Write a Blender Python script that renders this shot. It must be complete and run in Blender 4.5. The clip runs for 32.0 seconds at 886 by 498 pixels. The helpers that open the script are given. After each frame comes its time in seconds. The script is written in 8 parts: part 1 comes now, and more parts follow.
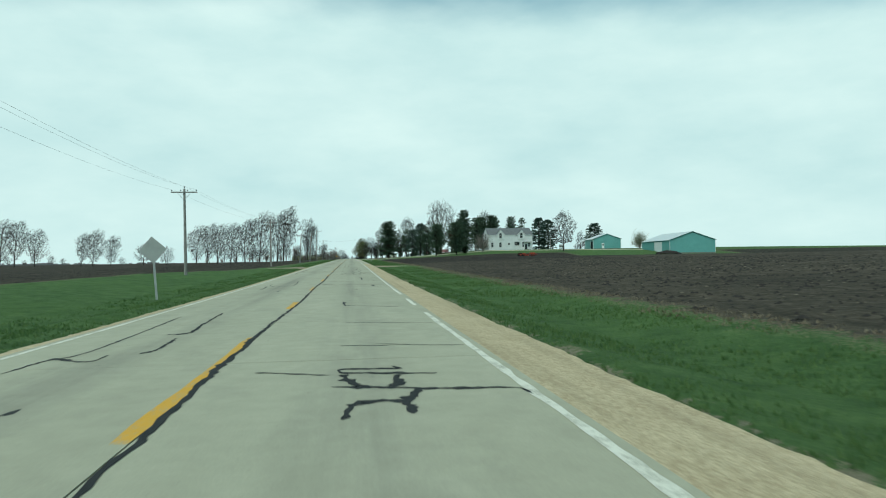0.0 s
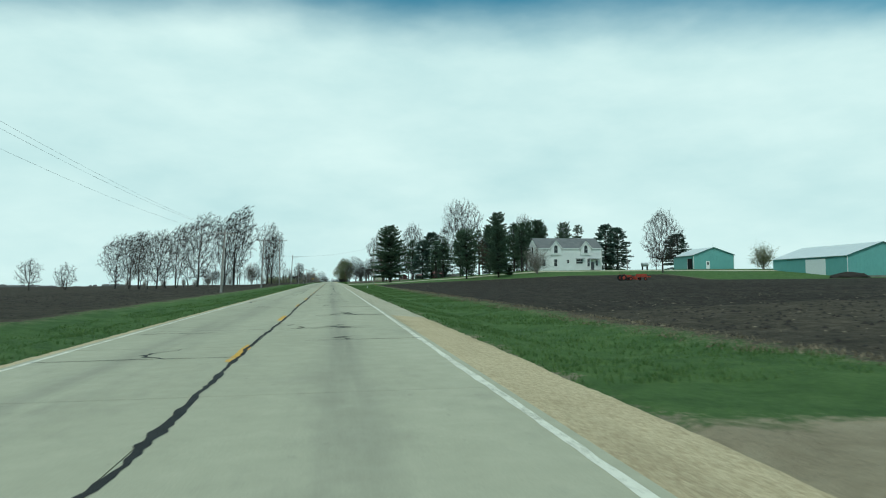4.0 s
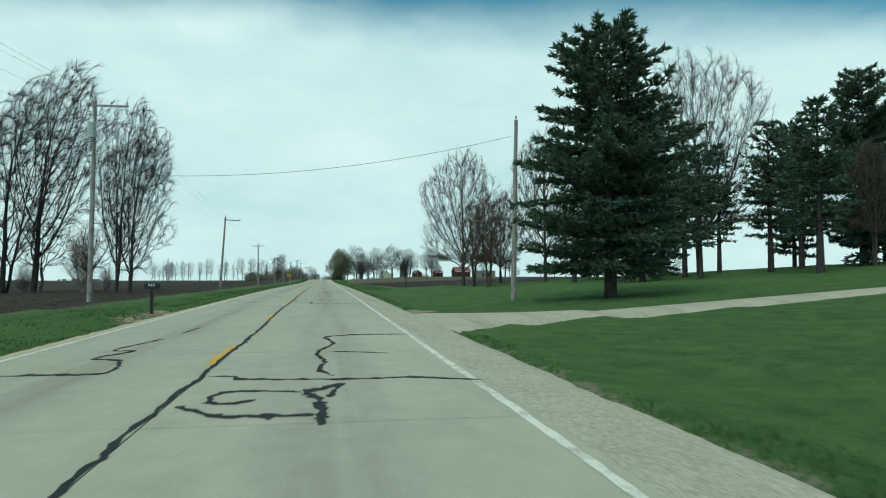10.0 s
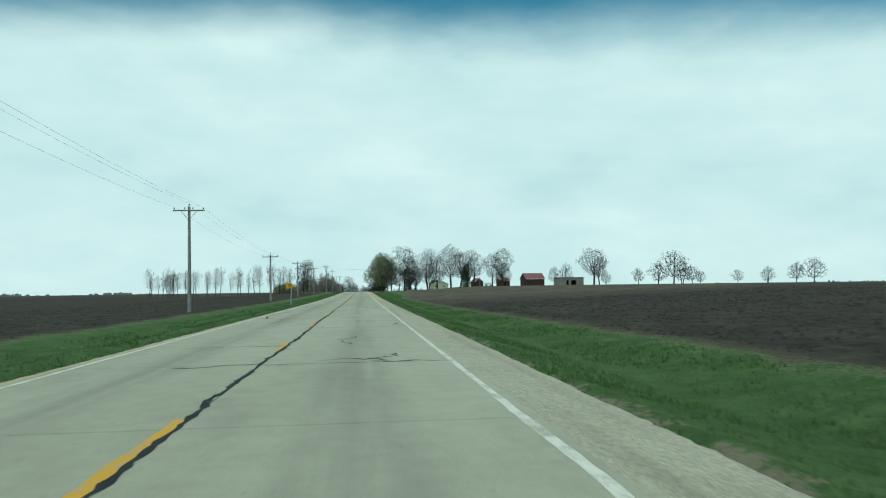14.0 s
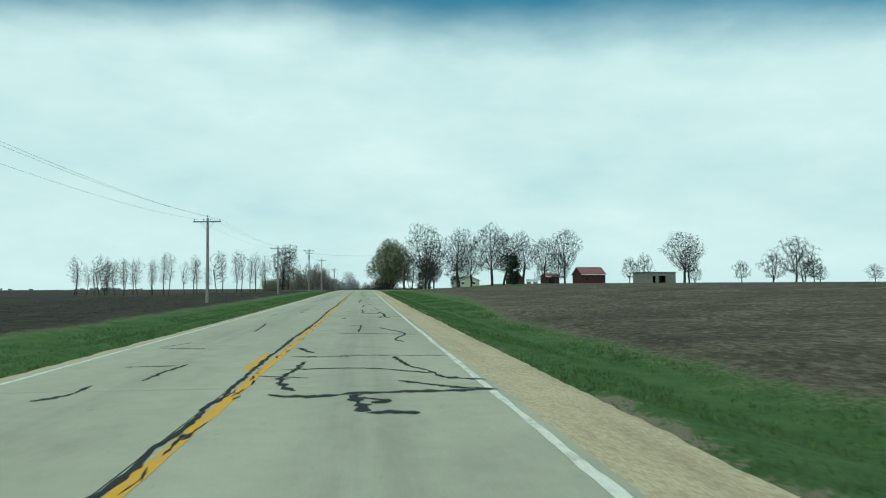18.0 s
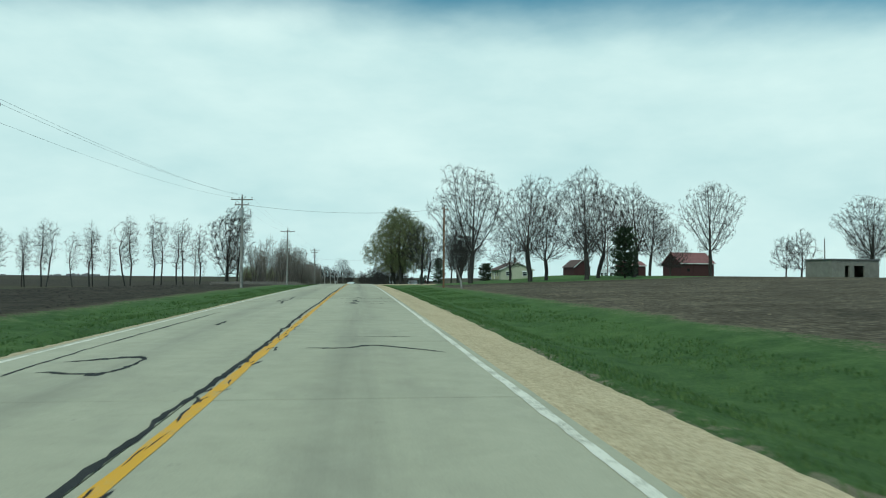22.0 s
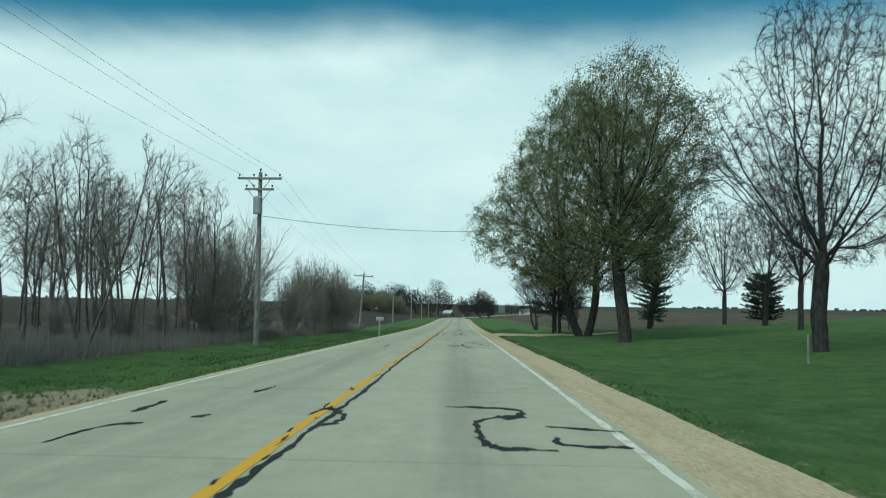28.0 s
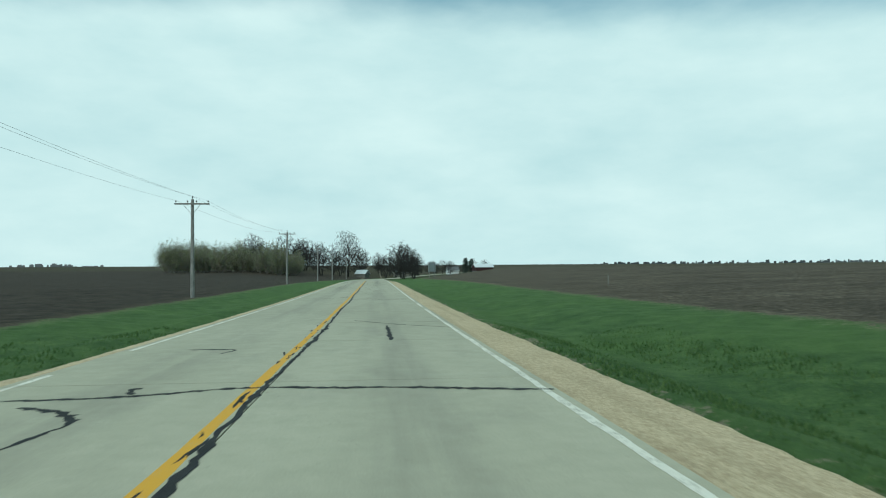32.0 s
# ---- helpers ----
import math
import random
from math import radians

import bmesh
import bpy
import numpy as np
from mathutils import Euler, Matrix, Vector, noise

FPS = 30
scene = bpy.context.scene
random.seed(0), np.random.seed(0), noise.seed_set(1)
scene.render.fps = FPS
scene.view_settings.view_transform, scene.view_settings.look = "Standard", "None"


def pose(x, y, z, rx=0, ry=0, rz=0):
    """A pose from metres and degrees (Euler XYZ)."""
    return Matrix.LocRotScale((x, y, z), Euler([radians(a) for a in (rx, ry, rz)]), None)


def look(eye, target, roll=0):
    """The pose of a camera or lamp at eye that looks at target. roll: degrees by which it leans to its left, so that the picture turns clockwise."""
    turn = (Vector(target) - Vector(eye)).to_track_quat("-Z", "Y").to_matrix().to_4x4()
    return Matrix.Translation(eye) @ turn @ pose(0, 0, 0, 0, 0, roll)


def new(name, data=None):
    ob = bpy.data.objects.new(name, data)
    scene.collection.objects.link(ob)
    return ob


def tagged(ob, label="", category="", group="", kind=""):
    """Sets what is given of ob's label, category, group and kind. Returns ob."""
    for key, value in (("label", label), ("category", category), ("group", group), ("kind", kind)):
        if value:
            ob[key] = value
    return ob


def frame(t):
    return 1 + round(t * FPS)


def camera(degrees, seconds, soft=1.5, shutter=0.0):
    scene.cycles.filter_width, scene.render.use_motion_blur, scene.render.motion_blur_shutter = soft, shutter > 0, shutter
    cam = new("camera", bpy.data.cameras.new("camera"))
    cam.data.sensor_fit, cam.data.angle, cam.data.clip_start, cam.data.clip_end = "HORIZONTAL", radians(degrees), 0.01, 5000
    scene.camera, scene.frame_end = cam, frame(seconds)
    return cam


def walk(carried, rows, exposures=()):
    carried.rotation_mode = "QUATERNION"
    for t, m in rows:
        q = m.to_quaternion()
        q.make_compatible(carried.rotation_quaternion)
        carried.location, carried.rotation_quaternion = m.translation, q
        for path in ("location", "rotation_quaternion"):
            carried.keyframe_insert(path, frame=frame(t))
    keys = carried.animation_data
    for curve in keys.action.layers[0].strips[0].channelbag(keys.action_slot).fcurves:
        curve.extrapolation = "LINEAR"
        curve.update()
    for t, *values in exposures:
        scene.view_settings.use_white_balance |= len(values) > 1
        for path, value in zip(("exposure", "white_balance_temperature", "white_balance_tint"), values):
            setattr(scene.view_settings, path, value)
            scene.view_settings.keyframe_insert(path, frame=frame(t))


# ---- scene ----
cam = camera(63.5, 32.0, soft=1.05, shutter=0.1)
PATH = [
    (0, 1.680, 1.317, 1.362, -7.30, 0.87, 0.92),
    (0.5, 1.568, 13.663, 1.399, -6.47, 1.08, 0.53),
    (1, 1.456, 26.051, 1.462, -7.08, 0.43, -0.26),
    (1.5, 1.424, 38.475, 1.544, -7.64, 0.15, -0.72),
    (2, 1.493, 50.929, 1.637, -8.08, 0.73, -0.38),
    (2.5, 1.569, 63.408, 1.743, -8.30, 1.42, 0.06),
    (3, 1.573, 75.905, 1.862, -8.32, 2.25, 0.39),
    (3.5, 1.574, 88.416, 1.985, -8.72, 2.69, 0.79),
    (5.5, 1.579, 138.511, 2.408, -9.18, 2.63, 0.09),
    (6, 1.577, 151.026, 2.500, -9.37, 2.93, 0.39),
    (6.5, 1.559, 163.530, 2.589, -9.63, 2.89, 0.53),
    (7, 1.503, 176.020, 2.673, -9.88, 2.61, 0.47),
    (7.5, 1.484, 188.493, 2.766, -10.07, 2.32, 0.51),
    (8, 1.474, 200.947, 2.867, -10.06, 2.56, 0.21),
    (8.5, 1.451, 213.378, 2.982, -9.85, 2.86, -0.09),
    (9, 1.444, 225.784, 3.079, -9.70, 2.88, -0.29),
    (9.5, 1.451, 238.164, 3.167, -9.56, 2.88, -0.11),
    (10, 1.585, 250.516, 3.228, -9.49, 2.48, 0.07),
    (10.5, 1.720, 262.839, 3.291, -9.69, 1.94, 0.15),
    (11, 1.728, 275.130, 3.381, -10.08, 1.58, 0.03),
    (11.5, 1.732, 287.390, 3.467, -10.19, 1.61, 0.37),
    (12, 1.805, 299.617, 3.555, -10.02, 1.94, 0.61),
    (12.5, 1.878, 311.812, 3.631, -9.52, 2.51, 1.05),
    (13, 1.882, 323.974, 3.681, -8.13, 3.19, 0.99),
    (13.5, 1.882, 336.103, 3.722, -6.73, 3.26, 1.10),
    (15.5, 1.568, 384.302, 3.862, -6.63, 2.97, 0.12),
    (16, 1.568, 396.277, 3.878, -6.79, 2.73, -0.28),
    (16.5, 1.568, 408.226, 3.897, -6.67, 2.76, -0.11),
    (17, 1.569, 420.149, 3.921, -6.69, 3.03, 0.36),
    (17.5, 1.689, 432.050, 3.961, -6.50, 3.09, 0.33),
    (18, 1.809, 443.931, 4.009, -6.31, 3.09, 0.30),
    (18.5, 1.810, 455.794, 4.059, -6.61, 3.00, 0.27),
    (19, 1.810, 467.642, 4.118, -7.03, 2.86, 0.13),
    (19.5, 1.809, 479.479, 4.182, -6.91, 3.08, -0.22),
    (20, 1.784, 491.308, 4.218, -6.99, 3.12, -0.27),
    (20.5, 1.760, 503.132, 4.262, -6.94, 2.79, -0.22),
    (21, 1.758, 514.956, 4.347, -7.09, 2.33, -0.28),
    (21.5, 1.756, 526.784, 4.437, -7.02, 2.11, -0.30),
    (22, 1.710, 538.621, 4.535, -6.68, 2.30, -0.42),
    (22.5, 1.664, 550.470, 4.631, -6.27, 2.82, -0.54),
    (23, 1.659, 562.337, 4.711, -6.13, 2.76, -0.46),
    (23.5, 1.633, 574.216, 4.781, -6.37, 2.49, -0.09),
    (24, 1.552, 586.094, 4.835, -5.92, 1.96, -0.01),
    (24.5, 1.525, 597.972, 4.873, -4.64, 1.49, 0.06),
    (26.5, 1.480, 645.485, 4.822, -4.29, -0.45, -0.94),
    (27, 1.514, 657.363, 4.754, -2.32, -0.22, -1.80),
    (27.5, 1.591, 669.242, 4.647, -0.36, 2.89, -1.39),
    (28, 1.665, 681.120, 4.490, 1.26, 4.37, -0.98),
    (28.5, 1.679, 692.998, 4.278, 1.62, 2.95, -0.14),
    (29, 1.633, 704.876, 4.048, 1.09, 1.89, 0.71),
    (29.5, 1.476, 716.754, 3.847, -0.34, 1.18, 0.58),
    (30, 1.323, 728.633, 3.650, -2.33, 1.24, 0.45),
    (30.5, 1.293, 740.511, 3.441, -3.88, 0.72, 0.71),
    (31, 1.313, 752.389, 3.220, -4.12, 0.83, 0.97),
    (31.5, 1.349, 764.267, 2.969, -4.72, 1.46, 0.62),
    (32, 1.381, 776.146, 2.728, -5.45, 1.28, 0.28),
]
walk(cam, [(t, pose(x, y, z, 90 + pitch, roll, yaw)) for t, x, y, z, yaw, pitch, roll in PATH],
     exposures=[(0.0, 0.08, 6150, 1), (4.0, 0.08, 6100, 1), (14.0, 0.04, 6050, 1), (22.0, 0.06, 6100, 1), (32.0, 0.04, 6000, 1)])

# ---- world and sun ----
SUN_ELEV, SUN_AZ = radians(48), radians(215)
world = bpy.data.worlds.new("sky")
scene.world = world
world.use_nodes = True
wn, wl = world.node_tree.nodes, world.node_tree.links
wn.clear()


def wnode(kind, **kw):
    n = wn.new(kind)
    for k, v in kw.items():
        if k == "ins":
            for i, val in v.items():
                n.inputs[i].default_value = val
        elif k == "op":
            n.operation = v
    return n


w_out = wnode("ShaderNodeOutputWorld")
w_bg = wnode("ShaderNodeBackground", ins={1: 1.0})
sky = wn.new("ShaderNodeTexSky")
sky.sky_type = "NISHITA"
sky.sun_disc = False
sky.sun_elevation = SUN_ELEV
sky.sun_rotation = SUN_AZ
sky.air_density, sky.dust_density, sky.ozone_density = 1.0, 1.0, 1.5
blue = wnode("ShaderNodeVectorMath", op="MULTIPLY")
blue.inputs[1].default_value = (0.026, 0.084, 0.080)
wl.new(sky.outputs[0], blue.inputs[0])
tc = wnode("ShaderNodeTexCoord")
sep = wnode("ShaderNodeSeparateXYZ")
wl.new(tc.outputs["Generated"], sep.inputs[0])
# cloud deck: streaks stretched towards the horizon
mapn = wn.new("ShaderNodeMapping")
mapn.inputs["Scale"].default_value = (1.0, 1.0, 2.6)
wl.new(tc.outputs["Generated"], mapn.inputs[0])
cl = wnode("ShaderNodeTexNoise", ins={"Scale": 3.2, "Detail": 6.0, "Roughness": 0.52})
wl.new(mapn.outputs[0], cl.inputs["Vector"])
cl2 = wnode("ShaderNodeTexNoise", ins={"Scale": 9.0, "Detail": 5.0, "Roughness": 0.55})
wl.new(mapn.outputs[0], cl2.inputs["Vector"])
# cover: full low down, thinning upwards; the blue band paints in a windscreen's tint
flat = wnode("ShaderNodeVectorMath", op="MULTIPLY")
flat.inputs[1].default_value = (0.45, 1.0, 1.0)
wl.new(tc.outputs["Generated"], flat.inputs[0])
flatn = wnode("ShaderNodeVectorMath", op="NORMALIZE")
wl.new(flat.outputs[0], flatn.inputs[0])
rise = wnode("ShaderNodeSeparateXYZ")
wl.new(flatn.outputs[0], rise.inputs[0])
thin = wnode("ShaderNodeMapRange", ins={1: 0.285, 2: 0.405, 3: 0.86, 4: -0.10})
wl.new(rise.outputs[2], thin.inputs[0])
high = wnode("ShaderNodeMapRange", ins={1: 0.50, 2: 0.85, 3: 0.0, 4: 0.75})
wl.new(sep.outputs[2], high.inputs[0])
cov = wnode("ShaderNodeMath", op="MULTIPLY_ADD", ins={1: 0.6})
wl.new(cl.outputs[0], cov.inputs[0])
wl.new(thin.outputs[0], cov.inputs[2])
cov2 = wnode("ShaderNodeMath", op="ADD")
wl.new(cov.outputs[0], cov2.inputs[0])
wl.new(high.outputs[0], cov2.inputs[1])
mask = wnode("ShaderNodeMapRange", ins={1: 0.25, 2: 1.0, 3: 0.0, 4: 1.0})
mask.interpolation_type = "SMOOTHSTEP"
wl.new(cov2.outputs[0], mask.inputs[0])
tone = wn.new("ShaderNodeValToRGB")
tone.color_ramp.elements[0].position, tone.color_ramp.elements[0].color = 0.30, (0.53, 0.715, 0.715, 1)
tone.color_ramp.elements[1].position, tone.color_ramp.elements[1].color = 0.72, (0.745, 0.885, 0.848, 1)
mixn = wnode("ShaderNodeMath", op="MULTIPLY_ADD")
mixn.inputs[1].default_value, mixn.inputs[2].default_value = 0.35, 0.0
wl.new(cl2.outputs[0], mixn.inputs[0])
addn = wnode("ShaderNodeMath", op="MULTIPLY_ADD")
addn.inputs[1].default_value = 0.65
wl.new(cl.outputs[0], addn.inputs[0])
wl.new(mixn.outputs[0], addn.inputs[2])
wl.new(addn.outputs[0], tone.inputs[0])
wmix = wn.new("ShaderNodeMix")
wmix.data_type = "RGBA"
wl.new(mask.outputs[0], wmix.inputs[0])
wl.new(blue.outputs[0], wmix.inputs[6])
wl.new(tone.outputs[0], wmix.inputs[7])
wl.new(wmix.outputs[2], w_bg.inputs[0])
wl.new(w_bg.outputs[0], w_out.inputs[0])

sun = new("sun", bpy.data.lights.new("sun", "SUN"))
sun.data.energy, sun.data.angle, sun.data.color = 1.5, radians(25), (1.0, 0.96, 0.9)
sun.matrix_world = look((0, 0, 50), (-50 * math.sin(SUN_AZ) * math.cos(SUN_ELEV), -50 * math.cos(SUN_AZ) * math.cos(SUN_ELEV), 50 - 50 * math.sin(SUN_ELEV)))

# ---- the lie of the land ----
GRADE = [(-716, 0.0), (1, 0.0), (26, .35), (76, .6), (151, .4), (188, .45), (226, .4), (275, .45), (324, .2), (396, .05),
         (468, .3), (515, .45), (562, .4), (598, .15), (634, -.1), (657, -.4), (681, -.85), (705, -1.15), (729, -1.25),
         (752, -1.2), (776, -1.0), (824, -.5), (871, -.35), (919, -1.0), (1061, -1.0), (1180, -.1), (1323, 0), (1900, 0)]
_yy = np.arange(-600, 1900, 2.0)
_ss = np.convolve(np.interp(_yy, [a for a, _ in GRADE], [b for _, b in GRADE]), np.ones(21) / 21, "same")
_zz = np.cumsum(np.tan(np.radians(_ss))) * 2
_zz -= np.interp(0, _yy, _zz)


def zroad(y):
    return np.interp(y, _yy, _zz)


def bend(y):
    """How far the road swings to the right past its far crest."""
    return 0.0004 * np.maximum(0, np.asarray(y, float) - 950) ** 2


EAST = [(-600, 2.5), (0, 1.6), (120, 1.6), (200, 1.9), (240, 2.1), (262, 3.6), (285, 4.9), (300, 5.2), (335, 4.6), (370, 3.8),
        (450, 4.0), (560, 4.6), (640, 5.0), (680, 5.2), (735, 5.4), (765, 4.2), (800, 2.6), (900, 1.6), (1100, 1.4), (1900, 2.6)]
WEST = [(-600, 0.0), (0, 0.0), (200, 0.5), (400, 1.2), (560, 1.9), (650, 2.2), (740, 1.6), (800, 0.4), (950, -0.4), (1200, 0.6), (1900, 2.0)]


CROSSINGS = ((103, .2, 9, 1), (276, .3, 9.5, 1), (659.5, .1, 9, 1), (749, .1, 7.5, 1), (102, .1, 8, -1), (690, 0, 5, -1), (279.3, 0, 5, -1))


def zland(x, y):
    """Height of the ground."""
    x, y = np.asarray(x, float), np.asarray(y, float)
    xr = x - bend(y)
    zr = zroad(y)
    side = np.where(xr > 0, np.interp(y, [a for a, _ in EAST], [b for _, b in EAST]),
                    np.interp(y, [a for a, _ in WEST], [b for _, b in WEST]))
    w = np.clip((np.abs(xr) - 8) / 47, 0, 1) ** 1.4
    z = zr + (side - zr) * w
    far = np.clip((np.abs(xr) - 120) / 250, 0, 1)
    z = z + (np.where(xr > 0, 3.4, 2.4) - z) * far * far
    # shoulder fall, ditch and bank
    deep = np.where(xr > 0, np.interp(y, [0, 250, 262, 330, 345, 480, 520, 640, 650, 735, 765, 900], [.45, .45, .2, .2, .6, .5, .7, .6, .15, .15, .7, .7]), .45)
    fill = np.zeros_like(z)
    for yc, tilt, half, sgn in CROSSINGS:
        q = np.clip((half + 3 - np.abs(y - yc - tilt * (np.abs(xr) - 4))) / 3, 0, 1)
        fill = np.maximum(fill, np.where(xr * sgn > 0, q * q * (3 - 2 * q), 0))
    deep = deep * (1 - fill)
    a = np.abs(xr)
    d = np.interp(a, [0, 3.7, 4.9, 5.3, 7.6, 11.5, 30], [.24, .24, .24, .17, 1.0, .25, 0])
    z = z - np.where(a < 5.3, d, np.where(a < 11.5, .17 + (d - .17) * deep, d * np.clip((30 - a) / 18, 0, 1)))
    return z


def zl(x, y):
    return float(zland(x, y))

# ---- materials ----
class Nodes:
    """A small helper to write node materials."""

    def __init__(self, name):
        self.mat = bpy.data.materials.new(name)
        self.mat.use_nodes = True
        self.n, self.l = self.mat.node_tree.nodes, self.mat.node_tree.links
        self.bsdf = self.n["Principled BSDF"]
        self.geo = self.n.new("ShaderNodeNewGeometry")
        self.pos = self.geo.outputs["Position"]

    def link(self, a, b):
        self.l.new(a, b)
        return self

    def noise(self, scale, detail=4.0, rough=0.55, stretch=None, vec=None):
        n = self.n.new("ShaderNodeTexNoise")
        n.inputs["Scale"].default_value, n.inputs["Detail"].default_value, n.inputs["Roughness"].default_value = scale, detail, rough
        v = vec or self.pos
        if stretch:
            m = self.n.new("ShaderNodeMapping")
            m.inputs["Scale"].default_value = stretch
            self.l.new(v, m.inputs[0])
            v = m.outputs[0]
        self.l.new(v, n.inputs["Vector"])
        return n.outputs[0]

    def voronoi(self, scale, out="Distance"):
        n = self.n.new("ShaderNodeTexVoronoi")
        n.inputs["Scale"].default_value = scale
        self.l.new(self.pos, n.inputs["Vector"])
        return n.outputs[out]

    def ramp(self, fac, *stops):
        r = self.n.new("ShaderNodeValToRGB")
        while len(r.color_ramp.elements) < len(stops):
            r.color_ramp.elements.new(0.5)
        for e, (p, c) in zip(r.color_ramp.elements, stops):
            e.position, e.color = p, (*c, 1) if len(c) == 3 else c
        self.l.new(fac, r.inputs[0])
        return r.outputs[0]

    def math(self, op, a, b=0.0):
        m = self.n.new("ShaderNodeMath")
        m.operation = op
        for i, v in enumerate((a, b)):
            if isinstance(v, (int, float)):
                m.inputs[i].default_value = v
            else:
                self.l.new(v, m.inputs[i])
        return m.outputs[0]

    def range(self, v, a, b, c=0.0, d=1.0):
        m = self.n.new("ShaderNodeMapRange")
        for i, q in zip((1, 2, 3, 4), (a, b, c, d)):
            m.inputs[i].default_value = q
        self.l.new(v, m.inputs[0])
        return m.outputs[0]

    def mix(self, fac, a, b, blend="MIX"):
        m = self.n.new("ShaderNodeMix")
        m.data_type, m.blend_type = "RGBA", blend
        for i, v in ((0, fac), (6, a), (7, b)):
            if isinstance(v, (int, float)):
                m.inputs[i].default_value = v
            elif isinstance(v, tuple):
                m.inputs[i].default_value = (*v, 1)
            else:
                self.l.new(v, m.inputs[i])
        return m.outputs[2]

    def attr(self, name):
        a = self.n.new("ShaderNodeAttribute")
        a.attribute_name = name
        return a.outputs["Fac"]

    def done(self, color, rough=0.8, bump=None, strength=0.3, dist=0.02, metal=0.0, spec=0.3):
        if isinstance(color, tuple):
            self.bsdf.inputs["Base Color"].default_value = (*color, 1)
        else:
            self.l.new(color, self.bsdf.inputs["Base Color"])
        if isinstance(rough, (int, float)):
            self.bsdf.inputs["Roughness"].default_value = rough
        else:
            self.l.new(rough, self.bsdf.inputs["Roughness"])
        self.bsdf.inputs["Metallic"].default_value = metal
        self.bsdf.inputs["Specular IOR Level"].default_value = spec
        if bump is not None:
            b = self.n.new("ShaderNodeBump")
            b.inputs["Strength"].default_value, b.inputs["Distance"].default_value = strength, dist
            self.l.new(bump, b.inputs["Height"])
            self.l.new(b.outputs[0], self.bsdf.inputs["Normal"])
        return self.mat


def mottled(name, base, vary=0.25, scale=3.0, fine=40.0, rough=0.8, bump=0.2, stretch=None, metal=0.0, spec=0.3, dist=0.01):
    """A surface of one colour with stains at a large scale and grain at a small one."""
    m = Nodes(name)
    a, b = m.noise(scale, 5, 0.6, stretch), m.noise(fine, 3, 0.6, stretch)
    both = m.math("ADD", m.math("MULTIPLY", a, 0.65), m.math("MULTIPLY", b, 0.35))
    lo, hi = tuple(c * (1 - vary) for c in base), tuple(min(1, c * (1 + vary)) for c in base)
    col = m.ramp(both, (0.3, lo), (0.7, hi))
    return m.done(col, rough, b, bump, dist, metal, spec)


